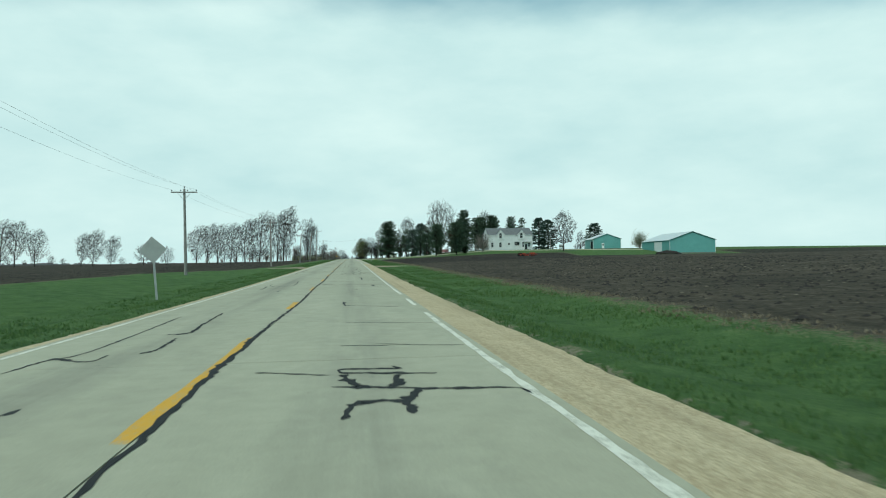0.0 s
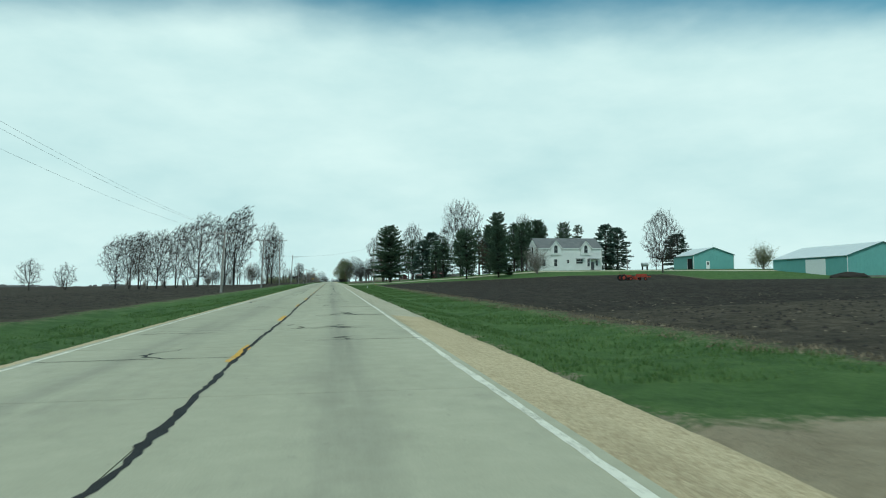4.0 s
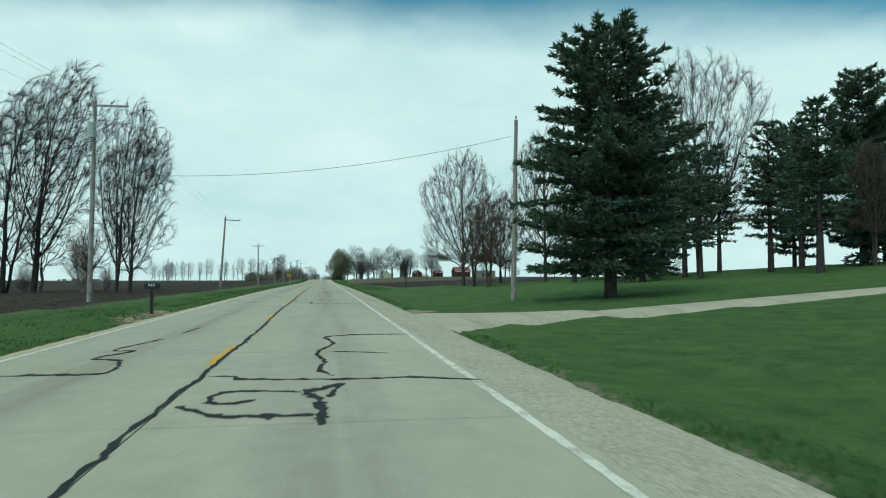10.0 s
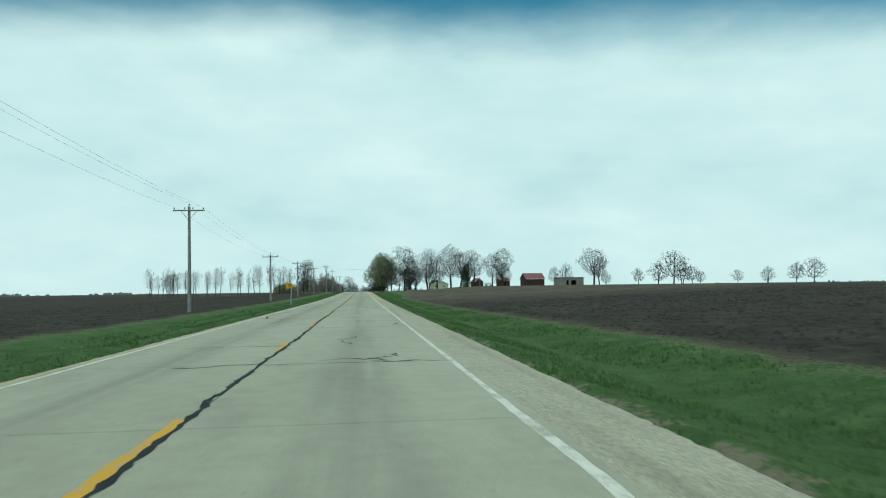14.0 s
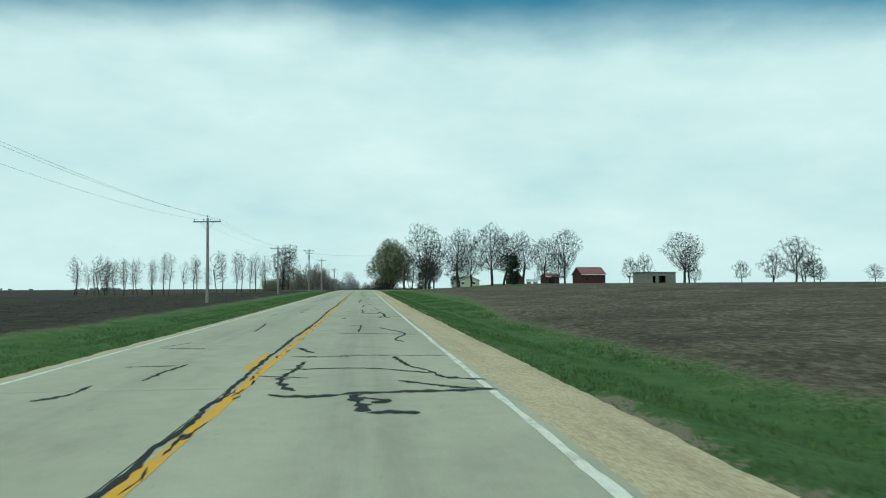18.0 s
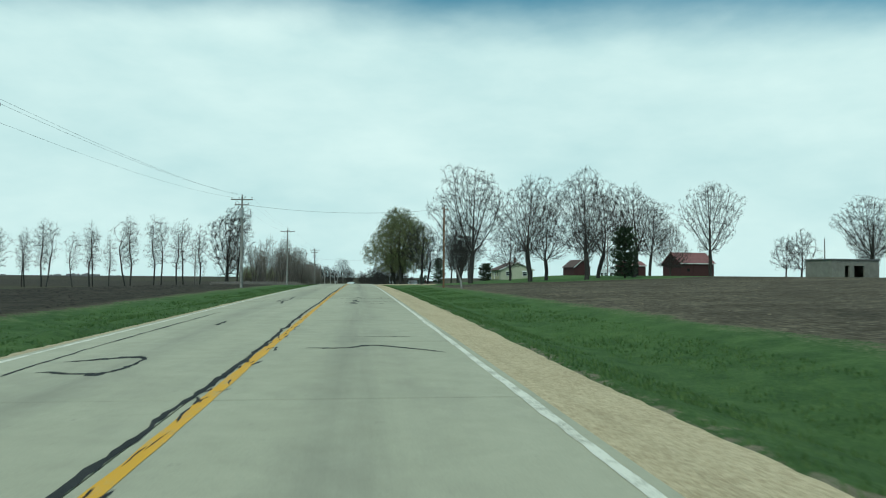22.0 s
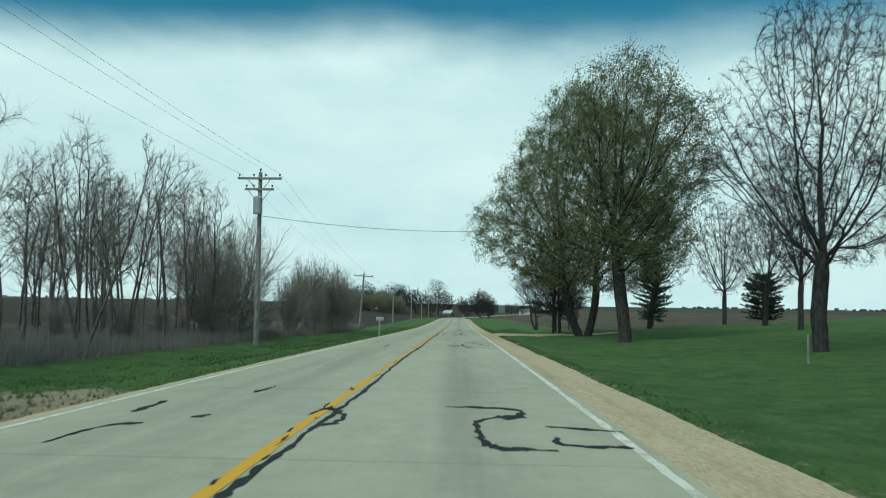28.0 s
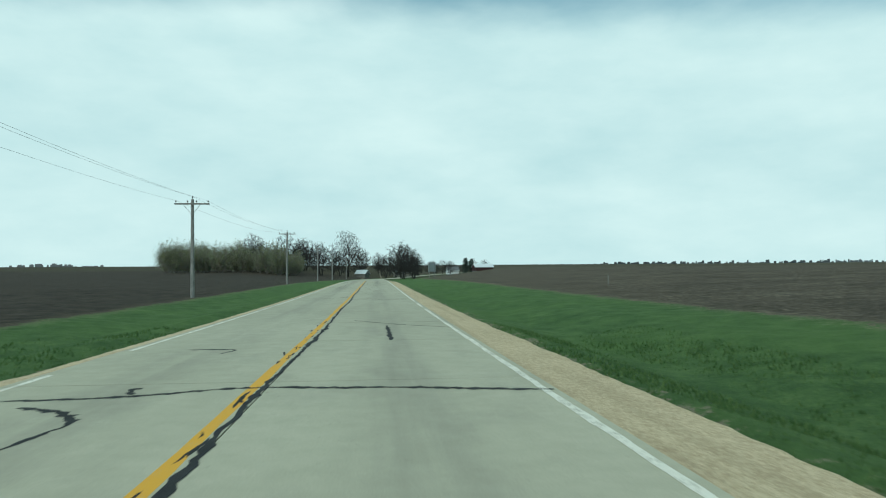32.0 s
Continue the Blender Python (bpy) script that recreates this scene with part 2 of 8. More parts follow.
def ground_material():
    m = Nodes("ground_cover")
    n1, n2, n3 = m.noise(0.12, 4, 0.6), m.noise(1.1, 5, 0.62), m.noise(9.0, 4, 0.65)
    fine = m.noise(55.0, 3, 0.7)
    blades = m.noise(26.0, 4, 0.7, (1.0, 0.35, 1.0))
    # turf
    g = m.math("ADD", m.math("MULTIPLY", n2, 0.45), m.math("MULTIPLY", n3, 0.30))
    g = m.math("ADD", g, m.math("MULTIPLY", blades, 0.25))
    turf = m.ramp(g, (0.38, (0.040, 0.078, 0.026)), (0.5, (0.072, 0.128, 0.042)), (0.62, (0.112, 0.176, 0.060)))
    turf = m.mix(m.range(n1, 0.45, 0.7, 0, 0.45), turf, (0.100, 0.170, 0.046))
    # dark tilled soil with pale stubble, which also paints haze on the far field
    s = m.math("ADD", m.math("MULTIPLY", n2, 0.5), m.math("MULTIPLY", fine, 0.5))
    soil = m.ramp(s, (0.36, (0.014, 0.012, 0.0095)), (0.52, (0.042, 0.035, 0.027)), (0.68, (0.098, 0.080, 0.060)))
    rows = m.noise(0.9, 5, 0.65, (1.0, 0.06, 1.0))
    soil = m.mix(m.range(rows, 0.52, 0.72, 0, 0.5), soil, (0.092, 0.076, 0.056))
    chaff = m.math("MULTIPLY", m.range(m.noise(11.0, 5, 0.75, (1.0, 0.45, 1.0)), 0.56, 0.66), m.range(n2, 0.42, 0.62))
    soil = m.mix(m.math("MULTIPLY", chaff, m.attr("stubble")), soil, (0.30, 0.24, 0.17))
    stub = m.ramp(m.noise(0.35, 5, 0.6), (0.35, (0.112, 0.092, 0.062)), (0.65, (0.205, 0.168, 0.116)))
    litter = m.noise(4.0, 6, 0.8, (1.0, 0.5, 1.0))
    stub = m.mix(m.range(litter, 0.42, 0.54, 0.75, 0.0), stub, (0.036, 0.029, 0.022))
    stub = m.mix(m.range(litter, 0.56, 0.66, 0.0, 0.7), stub, (0.36, 0.30, 0.21))
    soil = m.mix(m.math("MULTIPLY", m.attr("stubble"), m.range(n1, 0.3, 0.6, 0.35, 0.9)), soil, stub)
    # ragged edge between the two, with dead grass along it
    edge = m.math("ADD", m.attr("field"), m.math("MULTIPLY", m.math("SUBTRACT", n2, 0.5), 2.6))
    edge = m.math("ADD", edge, m.math("MULTIPLY", m.math("SUBTRACT", n3, 0.5), 1.4))
    straw = m.math("MULTIPLY", m.range(m.math("ABSOLUTE", edge), 0.15, 0.9, 1, 0), m.range(n3, 0.45, 0.62))
    col = m.mix(m.range(edge, -0.15, 0.15), turf, soil)
    col = m.mix(m.math("MULTIPLY", straw, 0.6), col, (0.26, 0.21, 0.14))
    # rough brushy ground
    brush = m.ramp(m.noise(2.2, 5, 0.7), (0.35, (0.030, 0.036, 0.018)), (0.65, (0.105, 0.085, 0.055)))
    col = m.mix(m.attr("brush"), col, brush)
    # gravel thrown off the shoulders into the grass
    sx = m.n.new("ShaderNodeSeparateXYZ")
    m.l.new(m.pos, sx.inputs[0])
    off = m.math("MINIMUM", m.math("ABSOLUTE", m.math("SUBTRACT", sx.outputs[0], 4.75)), m.math("ABSOLUTE", m.math("ADD", sx.outputs[0], 4.05)))
    spill = m.math("ADD", m.math("MULTIPLY", m.math("SUBTRACT", n2, 0.5), 1.6), m.math("MULTIPLY", m.math("SUBTRACT", m.noise(6.0, 5, 0.7), 0.5), 1.6))
    spill = m.math("SUBTRACT", m.math("ADD", spill, 0.34), off)
    col = m.mix(m.range(spill, -0.06, 0.08, 0, 0.85), col, m.ramp(fine, (0.3, (0.150, 0.125, 0.085)), (0.7, (0.34, 0.29, 0.205))))
    bare = m.math("ADD", m.attr("apron"), m.math("ADD", m.math("MULTIPLY", m.math("SUBTRACT", n2, 0.5), 3.0), m.math("MULTIPLY", m.math("SUBTRACT", n3, 0.5), 1.2)))
    grav = m.ramp(m.math("ADD", m.math("MULTIPLY", fine, 0.5), m.math("MULTIPLY", n2, 0.5)), (0.35, (0.190, 0.150, 0.098)), (0.65, (0.44, 0.365, 0.25)))
    col = m.mix(m.range(bare, -0.25, 0.35), col, grav)
    hump = m.math("ADD", m.math("MULTIPLY", n3, 0.7), m.math("MULTIPLY", fine, 0.3))
    return m.done(col, 0.95, hump, 0.9, 0.10, spec=0.1)


def concrete_material():
    m = Nodes("worn_concrete")
    big, mid, fine = m.noise(0.25, 5, 0.6, (1, 0.25, 1)), m.noise(2.5, 5, 0.6), m.noise(60, 3, 0.7)
    base = m.ramp(m.math("ADD", m.math("MULTIPLY", big, 0.6), m.math("MULTIPLY", mid, 0.4)),
                  (0.32, (0.368, 0.350, 0.250)), (0.52, (0.440, 0.420, 0.304)), (0.70, (0.515, 0.488, 0.360)))
    # oil darkened middle of each lane, polished wheel tracks
    x = m.n.new("ShaderNodeSeparateXYZ")
    m.l.new(m.pos, x.inputs[0])
    lane = m.math("ABSOLUTE", m.math("SUBTRACT", m.math("ABSOLUTE", x.outputs[0]), 1.75))
    streak = m.noise(1.4, 5, 0.6, (1.0, 0.03, 1.0))
    oil = m.math("MULTIPLY", m.range(lane, 0.15, 0.75, 1, 0), m.range(streak, 0.35, 0.7))
    base = m.mix(m.math("MULTIPLY", oil, 0.5), base, (0.150, 0.143, 0.120))
    grit = m.range(fine, 0.35, 0.7, 0.86, 1.10)
    col = base
    stain = m.math("MULTIPLY", m.range(m.noise(0.9, 6, 0.7, (1, 0.35, 1)), 0.50, 0.70), 0.30)
    col = m.mix(stain, col, (0.225, 0.212, 0.168))
    spots = m.math("MULTIPLY", m.range(m.noise(5.5, 4, 0.7), 0.66, 0.72), 0.35)
    col = m.mix(spots, col, (0.12, 0.115, 0.10))
    col = m.mix(m.range(grit, 0.86, 1.10, 0.25, 0.0), col, (0.16, 0.15, 0.125))
    return m.done(col, 0.85, fine, 0.35, 0.004, spec=0.25)


def paint_material(name, col, wear):
    m = Nodes(name)
    n = m.math("ADD", m.math("MULTIPLY", m.noise(3.0, 5, 0.65), 0.5), m.math("MULTIPLY", m.noise(28.0, 4, 0.7), 0.5))
    c = m.mix(m.range(n, wear, wear + 0.12), col, (0.36, 0.34, 0.26))
    return m.done(c, 0.75, n, 0.2, 0.003)


def gravel_material(name, lo, hi):
    m = Nodes(name)
    v = m.voronoi(26.0, "Color")
    sepc = m.n.new("ShaderNodeSeparateColor")
    m.l.new(v, sepc.inputs[0])
    n = m.noise(0.7, 5, 0.6)
    mixv = m.math("ADD", m.math("MULTIPLY", sepc.outputs[0], 0.5), m.math("MULTIPLY", n, 0.5))
    col = m.ramp(mixv, (0.25, lo), (0.75, hi))
    track = m.noise(0.8, 4, 0.6, (2.2, 0.08, 1))
    col = m.mix(m.range(track, 0.5, 0.7, 0, 0.4), col, tuple(c * 0.62 for c in lo))
    return m.done(col, 0.95, m.voronoi(30.0), 0.8, 0.02, spec=0.15)


def bark_material(name, lo, hi):
    m = Nodes(name)
    n = m.noise(9.0, 5, 0.65, (1, 1, 0.25))
    return m.done(m.ramp(n, (0.35, lo), (0.68, hi)), 0.95, n, 0.6, 0.03, spec=0.1)


def leaf_material(name, lo, hi, glow=0.0):
    """Foliage; glow: the share of light that passes through the blades."""
    m = Nodes(name)
    n = m.noise(0.8, 4, 0.6)
    r = m.geo.outputs["Random Per Island"]
    f = m.math("ADD", m.math("MULTIPLY", n, 0.5), m.math("MULTIPLY", r, 0.5))
    col = m.ramp(f, (0.25, lo), (0.78, hi))
    mat = m.done(col, 0.75, spec=0.2)
    if glow:
        tr, mx = m.n.new("ShaderNodeBsdfTranslucent"), m.n.new("ShaderNodeMixShader")
        mx.inputs[0].default_value = glow
        m.l.new(col, tr.inputs[0])
        m.l.new(m.bsdf.outputs[0], mx.inputs[1])
        m.l.new(tr.outputs[0], mx.inputs[2])
        m.l.new(mx.outputs[0], m.n["Material Output"].inputs[0])
    return mat


def siding_material(name, base, pitch, vertical=False, rough=0.6):
    """Painted boards or ribbed sheet, with faint dirt."""
    m = Nodes(name)
    n, fine = m.noise(0.6, 5, 0.6), m.noise(7.0, 4, 0.6, (1, 1, 0.15))
    f = m.math("ADD", m.math("MULTIPLY", n, 0.5), m.math("MULTIPLY", fine, 0.5))
    col = m.ramp(f, (0.3, tuple(c * 0.82 for c in base)), (0.65, base))
    return m.done(col, rough, fine, 0.1, 0.01)


M_GROUND = ground_material()
M_CONCRETE = concrete_material()
M_TAR = mottled("tar_sealant", (0.026, 0.026, 0.025), 0.5, 2.0, 60, 0.75, 0.3, spec=0.15)
M_WHITE_LINE = paint_material("worn_white_paint", (0.72, 0.69, 0.58), 0.480)
M_YELLOW_LINE = paint_material("worn_yellow_paint", (0.66, 0.345, 0.030), 0.54)
M_YELLOW_OLD = paint_material("faded_yellow_paint", (0.64, 0.34, 0.034), 0.52)
M_GRAVEL = gravel_material("limestone_gravel", (0.345, 0.315, 0.228), (0.53, 0.485, 0.360))
M_GRAVEL_TAN = gravel_material("tan_gravel", (0.400, 0.310, 0.190), (0.60, 0.49, 0.315))
M_BARK = bark_material("grey_bark", (0.035, 0.030, 0.026), (0.115, 0.098, 0.082))
M_BARK_DARK = bark_material("dark_bark", (0.028, 0.026, 0.024), (0.082, 0.075, 0.067))
M_TWIG = mottled("twig_bark", (0.056, 0.051, 0.046), 0.3, 1.0, 6.0, 0.95, 0.0)
M_TWIG_DARK = mottled("dark_twig_bark", (0.034, 0.032, 0.029), 0.3, 1.0, 6.0, 0.95, 0.0)
M_BARK_PALE = bark_material("pale_grey_bark", (0.075, 0.066, 0.058), (0.195, 0.172, 0.150))
M_BRUSH = mottled("brush_stems", (0.235, 0.208, 0.182), 0.35, 0.8, 6.0, 0.95, 0.0)
M_WOODS = mottled("haze_grey_woods", (0.150, 0.150, 0.148), 0.25, 0.02, 0.3, 0.95, 0.0)
M_NEEDLE = leaf_material("pine_needles", (0.052, 0.086, 0.058), (0.130, 0.190, 0.118), .3)
M_NEEDLE_BLUE = leaf_material("spruce_needles", (0.050, 0.084, 0.066), (0.122, 0.180, 0.140), .3)
M_CEDAR = leaf_material("cedar_foliage", (0.026, 0.044, 0.027), (0.066, 0.096, 0.050))
M_LEAF = leaf_material("young_olive_leaves", (0.120, 0.135, 0.058), (0.235, 0.250, 0.115), .4)
M_BUD = leaf_material("rusty_buds", (0.090, 0.060, 0.030), (0.170, 0.115, 0.055))
M_PALELEAF = leaf_material("pale_spring_leaves", (0.150, 0.170, 0.080), (0.300, 0.310, 0.170), .35)
M_GRASS = leaf_material("grass_blades", (0.070, 0.130, 0.040), (0.150, 0.225, 0.075), .4)
M_STRAW = leaf_material("dead_grass", (0.130, 0.104, 0.066), (0.260, 0.210, 0.140))
M_CLOD = mottled("soil_clods", (0.030, 0.024, 0.020), 0.35, 4, 40, 0.95, 0.3)
M_POLE = bark_material("weathered_pole_wood", (0.17, 0.16, 0.145), (0.36, 0.345, 0.315))
M_POLE_BROWN = bark_material("brown_pole_wood", (0.110, 0.064, 0.036), (0.240, 0.145, 0.085))
M_INSULATOR = mottled("insulator_glaze", (0.16, 0.15, 0.14), 0.2, 8, 40, 0.25, 0.0, spec=0.5)
M_STEEL = mottled("galvanised_steel", (0.42, 0.43, 0.42), 0.18, 5, 50, 0.45, 0.1, metal=0.6)
M_WIRE = mottled("wire", (0.05, 0.05, 0.05), 0.2, 5, 50, 0.6, 0.0)
M_SIGNBACK = mottled("dull_sign_back", (0.36, 0.37, 0.35), 0.15, 3, 30, 0.5, 0.05, metal=0.3)
M_SIGN_YELLOW = mottled("yellow_sign_sheeting", (0.72, 0.36, 0.02), 0.10, 3, 30, 0.45, 0.0)
M_BLACK = mottled("black_paint", (0.018, 0.018, 0.019), 0.25, 5, 40, 0.5, 0.05)
M_WHITE = siding_material("white_clapboard", (0.80, 0.80, 0.77), 0.12)
M_TRIM = mottled("white_trim", (0.78, 0.78, 0.75), 0.10, 3, 30, 0.6, 0.05)
M_SHINGLE = mottled("grey_shingles", (0.150, 0.155, 0.155), 0.25, 1.2, 18, 0.9, 0.4)
M_SHINGLE_RED = mottled("dull_maroon_shingles", (0.105, 0.070, 0.062), 0.25, 1.2, 18, 0.9, 0.4)
M_TEAL = siding_material("teal_ribbed_steel", (0.160, 0.395, 0.362), 0.23, True, 0.5)
M_TEAL_TRIM = mottled("dark_teal_trim", (0.060, 0.150, 0.140), 0.15, 3, 30, 0.5, 0.05)
M_ROOF_WHITE = siding_material("pale_steel_roof", (0.66, 0.70, 0.69), 0.23, True, 0.45)
M_GLASS = mottled("dark_window_glass", (0.030, 0.034, 0.036), 0.3, 2, 10, 0.12, 0.0, spec=0.6)
# near-black for panels that paint the shade inside openings
M_DARK = mottled("painted_opening_shade", (0.010, 0.010, 0.010), 0.2, 2, 10, 0.9, 0.0)
M_RED = siding_material("barn_red_boards", (0.062, 0.024, 0.023), 0.2, True, 0.8)
M_RED_ROOF = mottled("rusty_red_roof", (0.205, 0.088, 0.084), 0.25, 1.0, 10, 0.7, 0.2)
M_GREEN_SIDING = siding_material("pale_green_siding", (0.50, 0.505, 0.37), 0.12)
M_YELLOW_SIDING = siding_material("pale_yellow_siding", (0.50, 0.48, 0.29), 0.12)
M_BLOCK = mottled("weathered_block", (0.200, 0.190, 0.160), 0.3, 0.8, 12, 0.9, 0.3)
M_BRICK = mottled("red_brick", (0.130, 0.060, 0.048), 0.25, 3, 20, 0.9, 0.3)
M_ORANGE = mottled("orange_tractor_paint", (0.330, 0.050, 0.028), 0.2, 3, 20, 0.4, 0.1)
M_TYRE = mottled("tyre_rubber", (0.020, 0.020, 0.020), 0.25, 5, 40, 0.85, 0.2)
M_FLAG = mottled("orange_flag_cloth", (0.80, 0.12, 0.04), 0.15, 5, 30, 0.8, 0.1)
M_POST = mottled("white_marker_post", (0.72, 0.72, 0.68), 0.12, 5, 30, 0.6, 0.1)
M_TRUCK = mottled("white_van_paint", (0.70, 0.71, 0.70), 0.08, 3, 30, 0.35, 0.0)


# ---- mesh helpers ----
def mesh_of(name, V, F, mats, index=None, smooth=False):
    me = bpy.data.meshes.new(name)
    me.from_pydata([tuple(v) for v in V] if not isinstance(V, list) else V, [], F if isinstance(F, list) else F.tolist())
    for m in mats if isinstance(mats, (list, tuple)) else [mats]:
        me.materials.append(m)
    if index is not None:
        me.polygons.foreach_set("material_index", index)
    if smooth:
        me.polygons.foreach_set("use_smooth", [True] * len(me.polygons))
    me.update()
    return me


def fast_mesh(name, V, F, mat, smooth=False):
    """A mesh from numpy arrays: V (n, 3), F (m, 3 or 4)."""
    V, F = np.asarray(V, np.float32), np.asarray(F, np.int32)
    me = bpy.data.meshes.new(name)
    k = F.shape[1]
    me.vertices.add(len(V))
    me.vertices.foreach_set("co", V.ravel())
    me.loops.add(F.size)
    me.loops.foreach_set("vertex_index", F.ravel())
    me.polygons.add(len(F))
    me.polygons.foreach_set("loop_start", np.arange(0, F.size, k, dtype=np.int32))
    me.polygons.foreach_set("loop_total", np.full(len(F), k, np.int32))
    if smooth:
        me.polygons.foreach_set("use_smooth", np.ones(len(F), bool))
    me.materials.append(mat)
    me.update(calc_edges=True)
    return me


def part(name, data, parent, label="", kind="", at=None):
    """Links a mesh (or a bmesh and its material) as one object under a thing or part."""
    if isinstance(data, tuple):
        bm, mat = data
        me = bpy.data.meshes.new(name)
        bmesh.ops.recalc_face_normals(bm, faces=bm.faces[:])
        bm.to_mesh(me)
        bm.free()
        me.materials.append(mat)
        data = me
    ob = new(name, data)
    if parent is not None:
        ob.parent = parent
    if at is not None:
        ob.matrix_basis = at
    if label or kind:
        tagged(ob, label=label, kind=kind)
    return ob


def thing(name, label, category, at, group="", kind=""):
    ob = new(name)
    ob.empty_display_size = 0.3
    ob.matrix_basis = at
    return tagged(ob, label, category, group, kind)


def box(bm, x0, x1, y0, y1, z0, z1, m=None, bevel=0.0):
    vs = [bm.verts.new((x, y, z)) for z in (z0, z1) for y in (y0, y1) for x in (x0, x1)]
    fs = [bm.faces.new([vs[i] for i in f]) for f in ((0, 2, 3, 1), (4, 5, 7, 6), (0, 1, 5, 4), (2, 6, 7, 3), (0, 4, 6, 2), (1, 3, 7, 5))]
    if bevel:
        bmesh.ops.bevel(bm, geom=list({e for f in fs for e in f.edges}), offset=bevel, segments=2, affect="EDGES", profile=0.6)
    if m is not None:
        bmesh.ops.transform(bm, matrix=m, verts=[v for v in vs if v.is_valid] if not bevel else bm.verts[:])
    return bm


def cyl(bm, a, b, r0, r1, n=10, cap=True):
    a, b = Vector(a), Vector(b)
    q = (b - a).to_track_quat("Z", "Y").to_matrix()
    rings = []
    for p, r in ((a, r0), (b, r1)):
        rings.append([bm.verts.new(p + q @ Vector((r * math.cos(t), r * math.sin(t), 0))) for t in (2 * math.pi * i / n for i in range(n))])
    for i in range(n):
        bm.faces.new((rings[0][i], rings[0][(i + 1) % n], rings[1][(i + 1) % n], rings[1][i]))
    if cap:
        bm.faces.new(rings[0][::-1])
        bm.faces.new(rings[1])
    return bm


def prism(bm, poly, y0, y1):
    """The outline poly of (x, z), drawn out from y0 to y1."""
    a = [bm.verts.new((x, y0, z)) for x, z in poly]
    b = [bm.verts.new((x, y1, z)) for x, z in poly]
    bm.faces.new(a)
    bm.faces.new(b[::-1])
    for i in range(len(poly)):
        j = (i + 1) % len(poly)
        bm.faces.new((a[j], a[i], b[i], b[j]))
    return bm


def B():
    return bmesh.new()


def grid_faces(nr, nc):
    r, c = np.meshgrid(np.arange(nr - 1), np.arange(nc - 1), indexing="ij")
    i = (r * nc + c).ravel()
    return np.stack([i, i + 1, i + nc + 1, i + nc], 1)

# ---- ground ----
def sd_box(x, y, x0, x1, y0, y1):
    """Signed distance to a box in plan, positive inside."""
    dx, dy = np.minimum(x - x0, x1 - x), np.minimum(y - y0, y1 - y)
    return np.minimum(dx, dy)


def field_of(x, y):
    """Signed distance to the edge of the tilled ground, positive on soil."""
    xr = x - bend(y)
    east1 = sd_box(xr, y - 0.06 * (xr - 12), 11.0, 3000, -900, 256)
    east1 = np.minimum(east1, np.hypot(np.maximum(0, xr - 60) * 0.0 + 0, 0) + 900)
    east1 = np.where(xr > 60, np.minimum(east1, -sd_box(xr, y, 80, 140, 226, 330)), east1)
    edge = np.interp(y, [345, 420, 480, 520, 600, 640], [11.5, 9.8, 9.2, 13.0, 12.5, 12.0])
    east2 = np.minimum(np.minimum(xr - edge, y - (343 + 0.05 * xr)), np.where(xr < 45, 644 - y, np.where(xr < 130, 640 - y + (xr - 45) * .5, 900)))
    east3 = np.minimum(xr - 15.5, y - 768)
    wedge = np.interp(y, [0, 80, 98, 110, 560, 640, 700], [24, 20, 13, 11.0, 10.5, 11, 13])
    west1 = np.minimum(-xr - wedge, 676 - y)
    west2 = np.minimum(-xr - 11.5, y - 775)
    return np.maximum.reduce([east1, east2, east3, west1, west2])


def brush_of(x, y):
    xr = x - bend(y)
    w = np.clip(np.minimum(np.minimum(-xr - 10, y - 676), 778 - y) / 3, 0, 1)
    v = np.clip(np.minimum(y - 1120, 400 - np.abs(xr)) / 40, 0, 0.8)
    return np.maximum(w, v)


def stubble_haze_of(x, y):
    xr = x - bend(y)
    # east of the road past y 765, extra stubble paints in the paleness of haze
    e = np.where(xr > 0, np.clip((y - 405) / 50, np.where(y > 340, .2, 0), 1) * np.where(y > 765, .8, np.clip((650 - y) / 30, 0.4, 1)), 0.15)
    return np.clip(np.where((xr > 0) & (y < 130), 0.45, e), 0, 1)


xs = [-4200, -2500, -1500, -900, -600, -420, -300, -220, -160, -120, -90, -70, -56, -46, -38, -32, -27, -23, -20, -17.5, -15.5, -14, -12.8, -11.8,
      -10.8, -9.8, -8.8, -7.8, -6.8, -5.8, -5.3, -4.9, -4.2, -3.6, 0, 3.6, 4.2, 4.9, 5.3, 5.8, 6.4, 7.2, 8.0, 8.8, 9.6, 10.4, 11.2, 12, 12.8, 13.8, 15, 16.5,
      18, 20, 23, 26, 30, 35, 41, 48, 56, 62, 70, 80, 92, 105, 120, 140, 165, 200, 250, 320, 420, 600, 900, 1500, 2500, 4200]
ys = np.concatenate([[-900, -500, -300, -180, -110, -70], np.arange(-40, 860, 1.5), np.arange(860, 1000, 8), np.arange(1000, 1500, 25), [1560, 1700, 1900, 2300, 3000, 4200]])
gx, gy = np.meshgrid(np.array(xs, float), ys)
gx = gx + bend(np.minimum(gy, 1500)) * np.clip(1 - np.abs(gx) / 900, 0, 1)
gz = zland(gx, np.clip(gy, -599, 1890))
wob = np.where(np.abs(gx) > 5.2, 0.06 * np.sin(gx * 1.7 + gy * 0.9) * np.sin(gy * 0.37 + gx * 0.6), 0)
gz = gz + wob
ground_me = fast_mesh("ground", np.stack([gx, gy, gz], -1).reshape(-1, 3), grid_faces(*gx.shape), M_GROUND, True)


